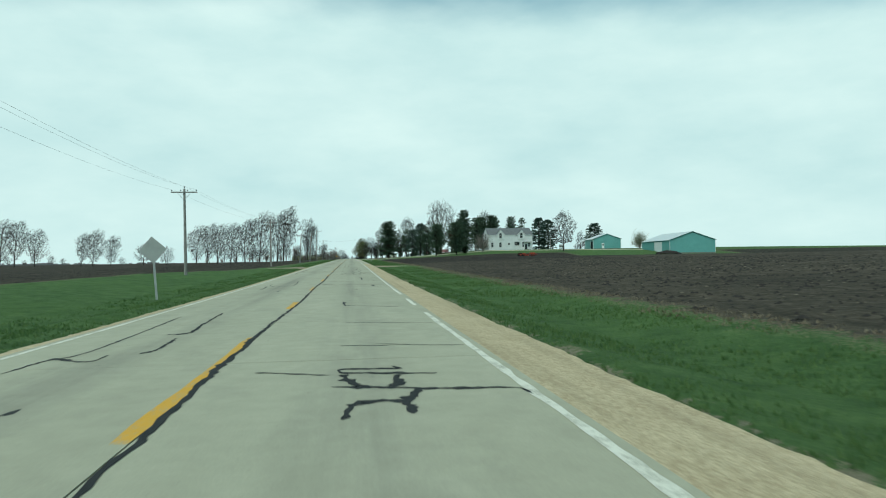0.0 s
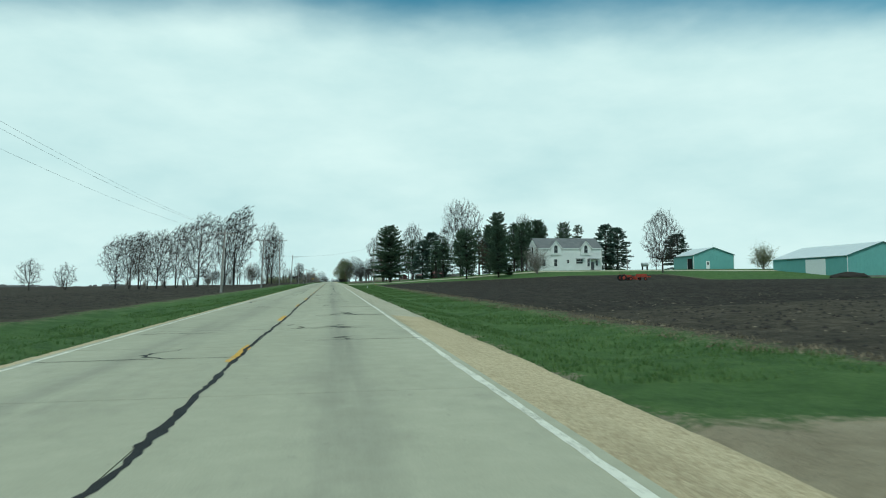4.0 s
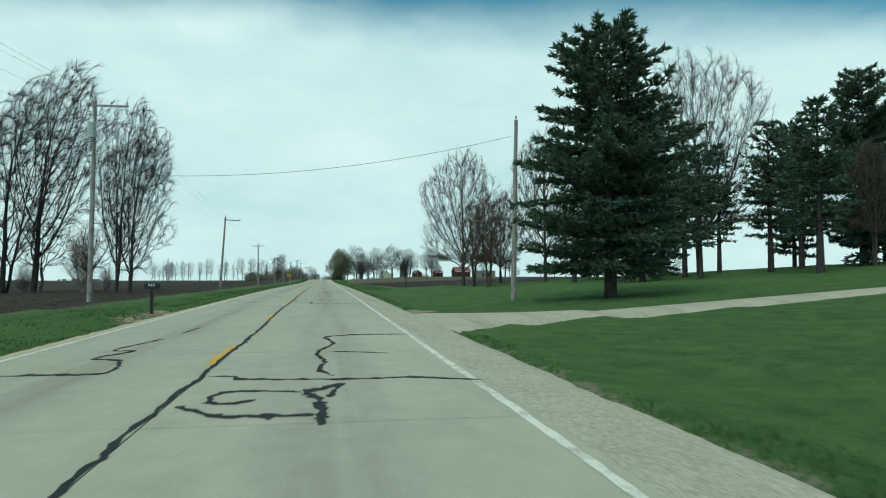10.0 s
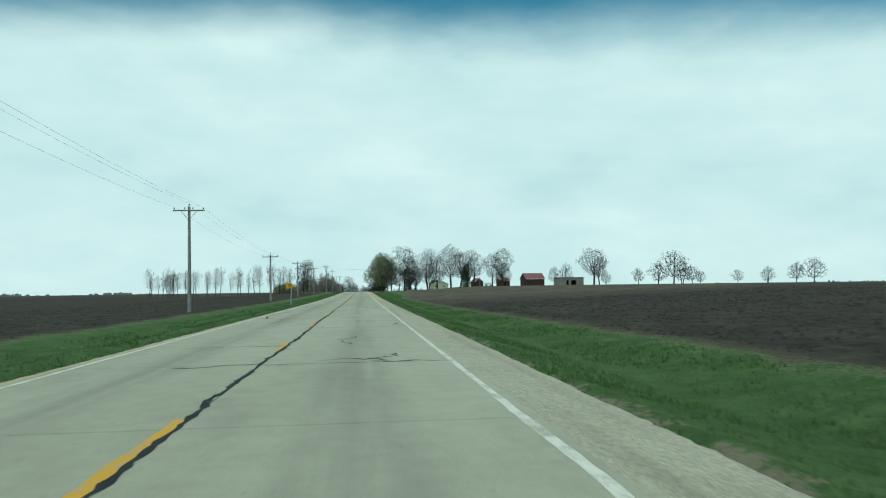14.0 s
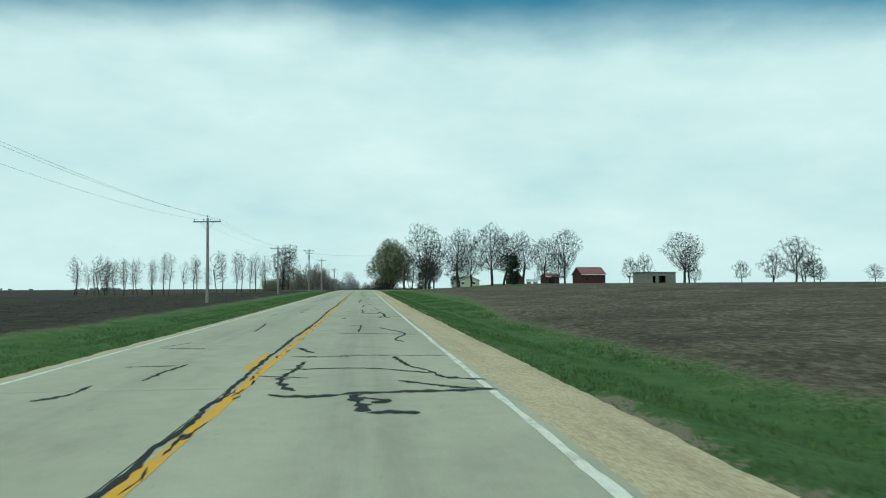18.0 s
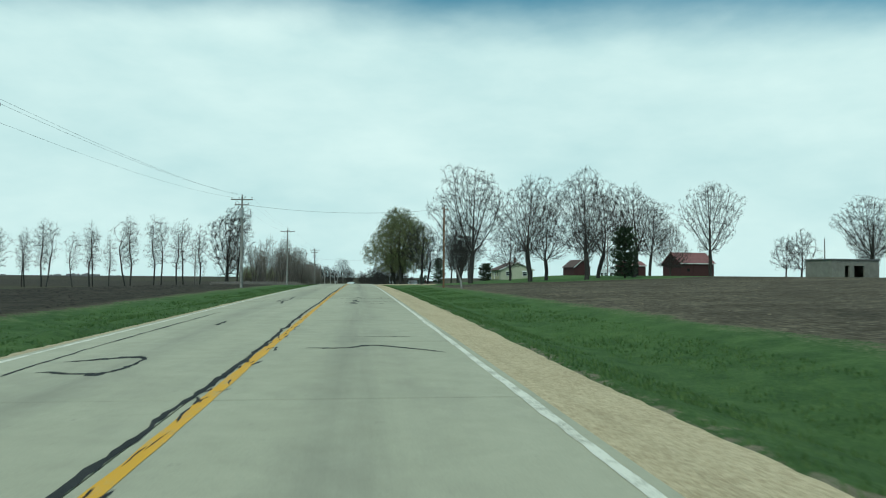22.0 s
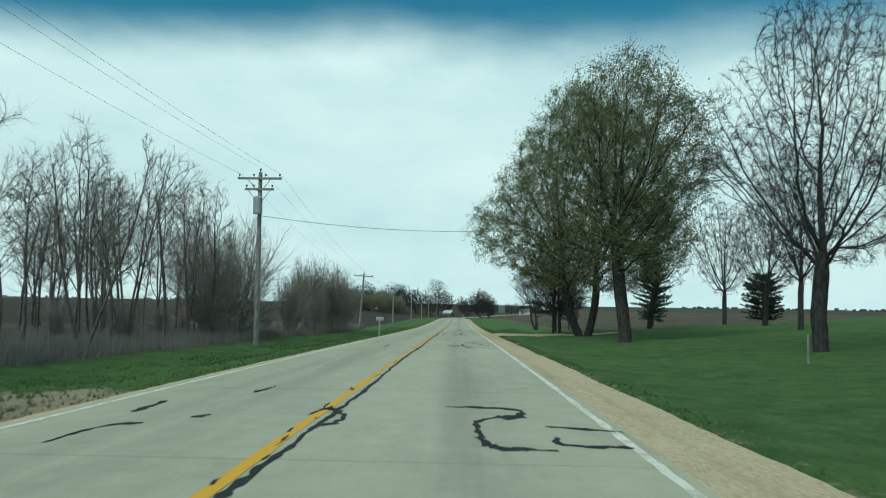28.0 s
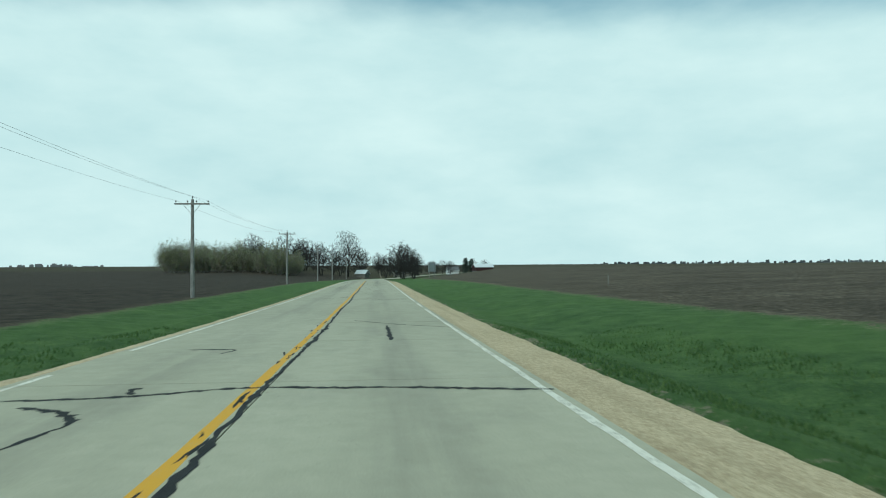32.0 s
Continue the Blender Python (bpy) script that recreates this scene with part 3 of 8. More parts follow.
def apron_of(x, y):
    """Signed distance into the bare gravel patches beside the road."""
    best = np.full(np.shape(x), -6.0)
    for sgn, yc, hw, reach, tilt in ((1, 101.8, 6.2, 5.5, .5), (-1, 101.3, 6.0, 5.0, .3), (-1, 690, 5.5, 4.0, 0), (-1, 279.2, 6.0, 1.4, 0), (1, 276, 6.5, 1.8, .9), (1, 659.3, 7, 2.2, .4), (1, 748.8, 6.5, 3.5, .2)):
        a = x * sgn - 4.2
        d = np.minimum(hw * (1 - .55 * np.clip(a / reach, 0, 1)) - np.abs(y - yc - tilt * a), reach - a)
        best = np.maximum(best, np.where(a > -1.5, d, -6))
    return best


for nm, fn in (("apron", apron_of), ("field", field_of), ("brush", brush_of), ("stubble", stubble_haze_of)):
    at = ground_me.attributes.new(nm, "FLOAT", "POINT")
    at.data.foreach_set("value", np.clip(fn(gx, gy), -6, 6).astype(np.float32).ravel())
tagged(new("ground", ground_me), "green spring verge grass and dark tilled farm soil", "ground", kind="structure")


def strip(name, mat, ysamp, left, right, lift_l, lift_r, base=zroad):
    """A ribbon of ground along the road between two edges."""
    ysamp = np.asarray(ysamp, float)
    b = bend(ysamp)
    z = base(ysamp)
    cols = 4
    V = []
    for k in range(cols):
        u = k / (cols - 1)
        V.append(np.stack([b + left + (right - left) * u, ysamp, z + lift_l + (lift_r - lift_l) * u], -1))
    V = np.stack(V, 1).reshape(-1, 3)
    return fast_mesh(name, V, grid_faces(len(ysamp), cols), mat, True)


rng = np.random.default_rng(5)
yfine = np.arange(-40, 900, 0.25)


def ragged(n, amp, smooth=5):
    r = rng.normal(0, 1, n)
    s = np.convolve(r, np.ones(smooth) / smooth, "same")[:n] * math.sqrt(smooth)
    return amp * (0.6 * s + 0.4 * r)


ROAD_L, ROAD_R = -3.52, 3.66
for mat, y0, y1, lab in ((M_GRAVEL_TAN, -40, 128, "tan sandy gravel shoulder beside the pavement"), (M_GRAVEL, 127.5, 447, "pale limestone gravel shoulder beside the pavement")):
    yk = yfine[(yfine >= y0) & (yfine < y1)]
    tagged(new("road_shoulder", strip("road_shoulder", mat, yk, ROAD_R - 0.1, 5.0 + ragged(len(yk), 0.03, 9), -0.03, -0.16)), lab, "road shoulder", kind="structure")
tagged(new("road_shoulder", strip("road_shoulder", M_GRAVEL_TAN, yfine[yfine >= 446.5], ROAD_R - 0.1, np.interp(yfine[yfine >= 446.5], [420, 540, 600, 660, 700], [4.95, 5.0, 5.25, 5.2, 5.0]) + ragged((yfine >= 446.5).sum(), 0.03, 9), -0.03, -0.16)),
                     "tan sandy gravel shoulder beside the pavement", "road shoulder", kind="structure")
tagged(new("road_shoulder", strip("road_shoulder", M_GRAVEL_TAN, yfine, -4.15 - np.abs(ragged(len(yfine), 0.05, 7)), ROAD_L + 0.1, -0.13, -0.03)),
                    "narrow tan gravel shoulder beside the pavement", "road shoulder", kind="structure")


def drive(name, mat, pts, widths, label, lift=0.03):
    """A drive through plan points, widening where widths do."""
    P = [Vector((x, y, 0)) for x, y in pts]
    cx, cy, ww = [], [], []
    for i in range(len(P) - 1):
        n = max(2, int((P[i + 1] - P[i]).length / 0.7))
        for k in range(n):
            u = k / n
            q = P[i].lerp(P[i + 1], u)
            cx.append(q.x), cy.append(q.y), ww.append(widths[i] + (widths[i + 1] - widths[i]) * u)
    cx, cy, ww = map(np.array, (cx, cy, ww))
    tx, ty = np.gradient(cx), np.gradient(cy)
    ln = np.hypot(tx, ty)
    nx, ny = -ty / ln, tx / ln
    V = []
    lft, rgt = ww / 2 + ragged(len(cx), 0.10), ww / 2 + ragged(len(cx), 0.10)
    for u in np.linspace(-1, 1, 9):
        o = np.where(u < 0, lft, rgt) * u
        x, y = cx + nx * o, cy + ny * o
        z = zland(x, y) + lift + .05
        V.append(np.stack([x, y, z + 0.02 * (1 - u * u) - (lift + .17) * abs(u) ** 5], -1))
    V = np.stack(V, 1).reshape(-1, 3)
    ob = new(name, fast_mesh(name, V, grid_faces(len(cx), 9), mat, True))
    return tagged(ob, label, "driveway", kind="structure")


drive("driveway", M_GRAVEL, [(3.9, 274), (6.2, 274.6), (10, 275.6), (22, 278), (45, 281), (72, 281), (98, 279), (125, 272)], [12, 8, 4.4, 3.2, 3.2, 3.4, 5, 8], "pale gravel farm driveway across the lawn", 0.05)
drive("driveway", M_GRAVEL_TAN, [(3.9, 659), (7, 659.5), (11, 660.3), (15, 661.2)], [15, 11, 7, 4], "worn gravel and dirt farm driveway", 0.05)
drive("driveway", M_GRAVEL_TAN, [(3.9, 748.5), (7, 749), (12, 749.8), (18, 750.4)], [12, 8, 4, 2.6], "tan gravel driveway across the grass", 0.05)

# ---- road ----
road = tagged(new("road"), "two-lane worn concrete road with tar-sealed cracks", "road", kind="structure")
far_y = np.concatenate([np.arange(890, 1000, 5), np.arange(1000, 1500, 20)])
part("far_pavement", strip("far_pavement", M_CONCRETE, far_y, ROAD_L, ROAD_R, 0.0, 0.0), road)
part("pavement_bed", strip("pavement_bed", M_TAR, np.arange(-60, 900, 5.0), ROAD_L + 0.02, ROAD_R - 0.02, -0.035, -0.035), road)


def ribbon(pts, widths, lift=0.004, jag=0.0):
    """Vertices and faces of a flat ribbon on the road along plan points."""
    p = np.asarray(pts, float)
    t = np.gradient(p, axis=0)
    t /= np.maximum(1e-6, np.hypot(t[:, 0], t[:, 1]))[:, None]
    nrm = np.stack([-t[:, 1], t[:, 0]], 1)
    w = np.asarray(widths)[:, None] / 2
    wa, wb = (w * np.clip(1 + rng.normal(0, jag, w.shape), .35, 1.9) if jag else w for _ in (0, 1))
    a, b = p + nrm * wa, p - nrm * wb
    V = np.stack([a, b], 1).reshape(-1, 2)
    z = zroad(V[:, 1]) + lift
    return np.column_stack([V[:, 0], V[:, 1], z]), grid_faces(len(p), 2)


class Joined:
    def __init__(self):
        self.V, self.F, self.n = [], [], 0

    def add(self, V, F):
        self.V.append(V), self.F.append(np.asarray(F) + self.n)
        self.n += len(V)

    def mesh(self, name, mat, smooth=False):
        return fast_mesh(name, np.concatenate(self.V), np.concatenate(self.F), mat, smooth)


def wander(n, amp, sm=7):
    r = np.cumsum(rng.normal(0, 1, n))
    r -= np.linspace(r[0], r[-1], n)
    k = np.ones(sm) / sm
    return amp * np.convolve(r, k, "same")[:n] / max(1, np.abs(r).max())


# the sealed centre joint
yc = np.arange(-40, 900, 0.16)
wc = 0.050 + 0.042 * np.abs(ragged(len(yc), 1.0, 15)) + 0.05 * (np.convolve(rng.random(len(yc)) < 0.010, np.ones(4), "same") > 0)
V, F = ribbon(np.stack([0.04 * np.sin(yc * .31) + ragged(len(yc), 0.018, 5), yc], 1), wc * np.interp(yc, [250, 300, 420, 450, 900], [1, 1, .9, 1, .9]), 0.0042, .30)
part("centre_joint_seal", fast_mesh("centre_joint_seal", V, F, M_TAR), road, "black tar seal along the centre joint")
snakes = Joined()


def crack(width, *pts):
    """A poured tar seal, width in centimetres, wandering through plan points."""
    p = [Vector((x, y, 0)) for x, y in pts]
    p = [p[0] * 2 - p[1]] + p + [p[-1] * 2 - p[-2]]
    q = []
    for i in range(1, len(p) - 2):
        n = max(4, min(26, int((p[i + 1] - p[i]).length / .06)))
        for k in range(n + (i == len(p) - 3)):
            u = k / n
            v = .5 * ((2 * p[i]) + (p[i + 1] - p[i - 1]) * u + (2 * p[i - 1] - 5 * p[i] + 4 * p[i + 1] - p[i + 2]) * u * u + (3 * p[i] - p[i - 1] - 3 * p[i + 1] + p[i + 2]) * u ** 3)
            q.append((v.x, v.y))
    q = np.array(q)
    n = len(q)
    rag = .012 if width < 5 else .02
    q = q + np.stack([ragged(n, rag * .6, 3), ragged(n, rag, 3)], 1)
    q[:, 0] = np.clip(q[:, 0], ROAD_L + .05, ROAD_R - .05)
    u = np.linspace(0, 1, n)
    w = .0092 * width * np.clip(1 + ragged(n, .28, 3), .45, 1.8) * np.clip(np.minimum(u, 1 - u) * 10 + .35, .35, 1)
    t = np.gradient(q, axis=0)
    w = w * (1 + 2.4 * np.abs(t[:, 0]) / np.maximum(1e-6, np.hypot(t[:, 0], t[:, 1])))
    snakes.add(*ribbon(q, w, 0.0030 + 0.0008 * rng.random(), .32))


# hand-poured seals, joint by joint along the road
crack(3, (1.44, 9.10), (2.15, 8.92), (2.77, 8.76), (3.35, 8.66), (3.45, 8.32))
crack(2, (1.48, 12.80), (2.25, 12.60))
crack(2, (2.06, 12.94), (2.66, 12.61), (3.42, 12.41))
crack(4, (1.52, 10.06), (2.11, 9.89), (2.68, 9.79))
crack(3, (1.55, 9.98), (1.53, 10.29), (1.86, 10.32), (2.26, 10.23), (2.17, 10.47))
crack(7, (1.55, 9.92), (1.63, 9.50), (1.72, 9.12), (1.79, 9.16))
crack(9, (2.20, 9.77), (2.20, 9.37), (2.14, 8.97))
crack(8, (2.37, 8.80), (2.24, 8.35), (2.19, 8.04), (2.23, 7.62))
crack(5, (1.58, 7.49), (1.67, 7.99), (1.77, 8.21), (2.02, 8.22), (2.21, 8.21))
crack(2, (1.55, 16.88), (3.36, 16.33))
crack(2, (0.50, 10.29), (1.42, 9.88))
crack(5, (-1.49, 12.50), (-1.36, 12.98), (-1.44, 14.66))
crack(5, (-1.78, 15.34), (-1.41, 15.63), (-1.54, 17.50), (-1.67, 20.64))
crack(4, (-2.63, 12.31), (-1.98, 11.81), (-1.90, 12.46))
crack(4, (-2.67, 10.88), (-2.62, 12.00), (-2.36, 12.72), (-2.38, 15.13), (-2.52, 19.80))
crack(6, (-1.48, 8.26), (-1.44, 8.55))
crack(3, (0.15, 38.53), (1.03, 38.46), (1.91, 38.33), (3.07, 38.05), (3.51, 38.27), (3.62, 37.75))
crack(2, (0.32, 43.11), (1.89, 43.53), (3.41, 43.86))
crack(3, (0.10, 38.40), (0.44, 39.05), (0.06, 39.45), (0.99, 38.53))
crack(4, (2.74, 35.96), (3.19, 35.84), (3.62, 35.71))
crack(9, (2.73, 37.47), (2.73, 36.76), (2.74, 35.96))
crack(3, (1.53, 32.97), (1.64, 33.24), (1.86, 33.31))
crack(8, (1.86, 33.36), (1.92, 32.93))
crack(8, (2.34, 49.99), (2.31, 45.41))
crack(5, (-1.34, 38.84), (-1.27, 40.35), (-1.46, 44.39))
crack(4, (-2.11, 37.96), (-2.34, 38.27), (-2.51, 39.41), (-2.56, 40.69))
crack(4, (-2.04, 38.07), (-1.50, 38.03), (-1.40, 38.71))
crack(5, (-2.41, 34.50), (-2.42, 36.15), (-2.58, 38.12))
crack(7, (-1.43, 32.37), (-1.44, 33.22))
crack(4, (0.74, 61.06), (1.33, 60.84), (1.86, 60.75), (2.41, 60.30), (3.05, 60.74), (3.62, 60.64))
crack(4, (0.82, 61.19), (0.86, 62.01), (1.14, 63.48), (1.51, 64.16), (2.38, 64.26), (3.62, 63.58))
crack(3, (2.56, 64.49), (3.62, 63.43))
crack(6, (0.74, 61.06), (0.86, 62.01), (1.08, 62.15), (1.30, 60.80))
crack(4, (0.80, 59.90), (1.00, 59.16), (1.56, 59.11), (2.12, 59.20))
crack(8, (0.80, 59.90), (1.00, 59.19))
crack(9, (1.77, 62.10), (1.80, 61.20))
crack(9, (1.81, 60.06), (1.82, 59.57), (1.91, 59.31))
crack(9, (2.41, 60.30), (2.42, 59.42), (2.32, 58.84), (2.37, 57.92))
crack(6, (1.85, 57.81), (1.89, 58.43), (2.25, 58.71))
crack(7, (2.32, 60.01), (2.49, 60.30))
crack(5, (2.36, 68.71), (2.36, 66.86), (2.50, 65.35), (2.48, 63.38))
crack(5, (1.83, 68.73), (1.74, 65.12), (2.18, 64.93))
crack(2, (-2.59, 68.64), (-0.50, 69.09), (1.62, 69.30), (3.55, 68.80))
crack(4, (0.18, 60.13), (0.39, 59.87), (0.48, 60.47), (0.29, 60.89))
crack(3, (-0.40, 86.79), (0.17, 86.88), (1.68, 86.59), (2.91, 86.16), (3.53, 86.10))
crack(2, (1.26, 89.98), (3.51, 89.44))
crack(2, (1.23, 91.71), (3.62, 91.86))
crack(9, (2.25, 87.00), (2.46, 86.30), (2.44, 85.42), (2.32, 84.70), (2.32, 83.65), (2.45, 83.13), (2.43, 82.49), (2.70, 82.54))
crack(5, (2.42, 84.68), (2.68, 84.00), (2.65, 83.46), (2.45, 83.13))
crack(5, (2.72, 86.75), (2.89, 87.45))
crack(8, (1.76, 94.08), (1.79, 89.96))
crack(4, (0.33, 87.10), (0.13, 87.92), (-0.04, 88.45), (0.40, 89.58))
crack(3, (0.37, 82.66), (1.13, 82.18))
crack(5, (-2.72, 86.38), (-2.88, 87.82), (-2.84, 90.89), (-2.84, 96.68))
crack(2, (-2.83, 163.37), (-1.60, 163.64), (0.08, 164.74), (0.70, 164.76), (3.40, 164.32))
crack(2, (0.06, 168.43), (3.07, 167.85))
crack(5, (1.73, 164.46), (1.47, 163.17), (1.61, 162.83), (1.17, 162.63), (0.86, 162.25), (0.87, 161.19), (0.99, 161.08))
crack(4, (0.40, 160.56), (0.84, 160.47), (0.82, 160.05), (1.52, 159.74), (1.89, 158.66), (1.78, 158.63), (1.48, 159.14))
crack(4, (1.41, 160.55), (1.63, 160.50), (2.13, 160.48), (2.46, 160.41))
crack(8, (1.57, 160.44), (1.50, 159.58), (1.45, 159.38))
crack(6, (0.35, 158.26), (0.44, 158.70), (0.91, 159.25), (1.60, 159.35))
crack(9, (0.05, 158.39), (0.31, 158.27), (0.49, 157.57), (0.75, 157.07))
crack(6, (0.83, 157.15), (1.10, 157.00))
crack(6, (-1.43, 158.65), (-1.42, 159.44), (-1.29, 160.24))
crack(3, (-1.30, 160.31), (-1.37, 161.11), (-1.56, 161.48), (-1.27, 162.34), (-1.29, 163.04))
crack(4, (-1.34, 158.19), (-1.11, 158.42))
crack(2, (-3.14, 188.29), (-1.87, 188.76), (-0.25, 189.04), (3.38, 188.90))
crack(5, (1.85, 184.50), (2.51, 184.30), (2.55, 183.85), (2.91, 183.71), (3.50, 183.67))
crack(10, (1.83, 196.84), (1.79, 188.70), (1.78, 185.72), (1.85, 184.50))
crack(9, (2.52, 184.20), (2.57, 183.84))
crack(6, (-1.38, 183.28), (-1.40, 183.92), (-1.33, 185.14), (-1.29, 186.08), (-1.57, 186.69), (-1.25, 187.85))
crack(5, (-1.22, 189.07), (-1.30, 191.73))
crack(3, (0.08, 211.21), (1.01, 211.12), (1.77, 211.10), (2.88, 210.93))
crack(4, (0.11, 208.65), (1.13, 208.48), (1.79, 208.55), (2.37, 208.47), (2.75, 208.86), (3.55, 208.79))
crack(8, (2.37, 208.47), (2.56, 208.54), (2.78, 208.85))
crack(9, (2.13, 210.13), (2.21, 209.82), (2.23, 208.87), (2.28, 208.49))
crack(2, (-2.64, 216.72), (-0.09, 217.02), (1.57, 216.57), (3.44, 216.62))
crack(5, (2.17, 217.97), (2.35, 216.63), (2.22, 216.87))
crack(7, (-1.43, 208.58), (-1.38, 209.65), (-1.31, 210.50))
crack(5, (-2.11, 210.80), (-2.14, 211.47), (-2.10, 212.34))
crack(4, (-2.11, 214.15), (-2.19, 215.88), (-2.09, 218.11))
crack(4, (-2.10, 234.66), (-1.02, 234.88), (-0.76, 235.22), (0.07, 235.18), (0.32, 235.26))
crack(4, (1.07, 234.24), (1.75, 234.27), (2.53, 233.98), (3.03, 233.98), (3.62, 233.93))
crack(5, (1.03, 234.39), (1.18, 235.42), (1.51, 236.09), (2.40, 235.76), (2.72, 235.22), (2.75, 234.66), (2.96, 234.14), (3.02, 233.69))
crack(10, (1.03, 234.39), (0.88, 233.45), (0.72, 232.81), (0.86, 232.15))
crack(5, (0.69, 231.97), (1.03, 231.97))
crack(3, (-0.57, 236.04), (-0.60, 237.89), (-0.01, 238.01))
crack(3, (0.11, 237.81), (1.18, 237.69), (2.89, 237.25), (3.49, 237.07))
crack(6, (1.63, 238.13), (1.84, 237.67))
crack(4, (-2.36, 236.06), (-2.18, 237.25), (-1.56, 237.77), (-1.14, 238.58))
crack(9, (-1.67, 236.26), (-1.61, 236.84))
crack(3, (-0.55, 235.83), (-0.23, 235.40), (0.08, 235.44))
crack(4, (0.42, 245.46), (0.70, 242.07), (0.67, 239.30), (1.12, 237.46))
crack(4, (-2.28, 239.62), (-2.03, 240.57), (-2.26, 242.92))
crack(4, (0.08, 260.48), (0.42, 260.38), (0.62, 260.11), (1.88, 259.93), (2.79, 259.94), (3.62, 259.56))
crack(5, (0.11, 258.28), (0.22, 258.14), (0.49, 257.76), (0.75, 257.61), (1.52, 257.59))
crack(4, (0.87, 258.54), (0.62, 258.32), (0.41, 258.43), (0.39, 258.90), (0.67, 259.13), (1.36, 258.98))
crack(9, (1.82, 259.53), (1.56, 259.17), (1.43, 258.88), (1.56, 258.37), (1.58, 257.69), (1.56, 257.08))
crack(5, (1.82, 259.53), (1.65, 258.55))
crack(6, (1.72, 260.24), (1.55, 260.93), (1.61, 261.85), (1.50, 263.25), (1.78, 264.79), (1.66, 266.30), (2.29, 266.76), (3.56, 266.78))
crack(3, (1.76, 263.35), (2.71, 262.91))
crack(5, (-2.64, 260.93), (-1.62, 260.93), (-1.33, 261.18), (-1.57, 262.49), (-2.03, 262.86), (-1.72, 264.00), (-2.10, 264.21), (-1.69, 266.53))
crack(5, (-1.61, 267.77), (-1.49, 269.65))
crack(4, (0.14, 285.93), (0.70, 285.69), (1.09, 285.29), (0.95, 284.84), (1.57, 284.61), (2.89, 284.35))
crack(4, (1.97, 284.20), (2.89, 283.96), (3.55, 283.85))
crack(8, (1.01, 286.58), (1.08, 285.38))
crack(3, (-0.05, 287.18), (1.02, 286.81))
crack(5, (0.18, 286.72), (0.25, 287.78))
crack(2, (1.12, 288.37), (3.53, 287.65))
crack(2, (0.71, 289.90), (2.93, 289.52))
crack(2, (1.45, 291.26), (3.42, 290.92))
crack(5, (-2.66, 286.51), (-1.89, 286.13), (-1.74, 288.13), (-1.37, 288.79))
crack(3, (-2.35, 291.24), (-1.79, 292.05), (-1.56, 293.59))
crack(7, (1.83, 306.53), (2.04, 306.66))
crack(6, (1.46, 306.33), (1.58, 306.88), (2.19, 307.10), (2.56, 307.27), (2.81, 307.08), (3.12, 306.64))
crack(10, (1.46, 306.33), (1.54, 306.77))
crack(10, (2.54, 308.64), (2.62, 308.16), (2.70, 307.10))
crack(7, (3.02, 308.99), (3.14, 307.65))
crack(3, (2.67, 307.82), (3.48, 307.51))
crack(2, (0.72, 308.79), (0.87, 308.51), (1.64, 308.13), (2.53, 307.95))
crack(6, (1.29, 308.72), (1.55, 308.96))
crack(3, (-2.50, 310.45), (-2.60, 312.15), (-2.63, 316.15), (-2.44, 321.02))
crack(8, (-1.75, 308.57), (-1.57, 308.53), (-1.68, 308.93), (-1.92, 309.05))
crack(5, (-1.82, 320.45), (-1.79, 323.29))
crack(4, (3.02, 313.54), (3.08, 312.07), (3.55, 311.94))
crack(2, (1.06, 316.18), (2.35, 315.80))
crack(3, (0.01, 306.80), (0.18, 307.20), (-0.04, 308.80))
crack(4, (0.15, 331.63), (0.83, 331.61), (1.79, 331.29), (2.78, 331.18), (3.54, 331.00))
crack(2, (0.65, 333.12), (1.38, 332.61), (1.63, 331.69))
crack(8, (1.79, 331.31), (1.57, 331.58), (1.41, 331.75), (1.53, 331.98))
crack(4, (-2.92, 335.03), (-2.49, 335.72), (-2.35, 339.28), (-2.62, 342.05), (-2.23, 347.18))
crack(3, (-2.50, 334.07), (-2.00, 334.13))
crack(2, (1.55, 338.48), (3.55, 337.83))
crack(4, (1.57, 339.45), (1.97, 338.34), (2.64, 338.13), (2.74, 337.01), (1.73, 337.25))
crack(7, (1.57, 339.66), (1.76, 338.50))
crack(6, (3.31, 345.49), (3.32, 342.39))
crack(4, (-2.00, 404.06), (-1.39, 404.07), (-0.01, 404.24), (0.62, 404.24), (1.46, 404.01), (2.60, 403.88), (3.62, 403.64))
crack(3, (1.95, 403.79), (2.71, 403.67), (2.98, 403.55))
crack(11, (2.93, 403.56), (2.87, 402.86))
crack(5, (-2.79, 405.74), (-2.69, 406.21), (-2.59, 407.04), (-2.70, 408.33), (-2.28, 409.59))
crack(3, (-3.07, 407.08), (-2.62, 407.27))
crack(8, (-1.55, 404.06), (-1.67, 404.80), (-1.85, 406.02))
crack(9, (-0.77, 402.45), (-0.73, 403.02), (-0.61, 403.29))
crack(2, (-3.08, 410.24), (-0.78, 410.92), (1.78, 410.93), (3.39, 410.38))
crack(4, (0.27, 412.55), (1.31, 413.06), (2.79, 412.74), (2.83, 410.87))
crack(8, (2.80, 412.18), (2.81, 410.60))
crack(2, (1.63, 406.47), (1.68, 405.65), (1.60, 405.13), (1.70, 404.65))
crack(8, (0.18, 413.75), (0.46, 413.36), (0.48, 411.02))
crack(8, (2.18, 402.83), (2.32, 402.86))
crack(5, (-1.62, 427.95), (-1.27, 428.13), (-1.35, 428.81), (-1.44, 430.58), (-1.58, 430.39))
crack(9, (-1.24, 428.30), (-1.38, 428.96))
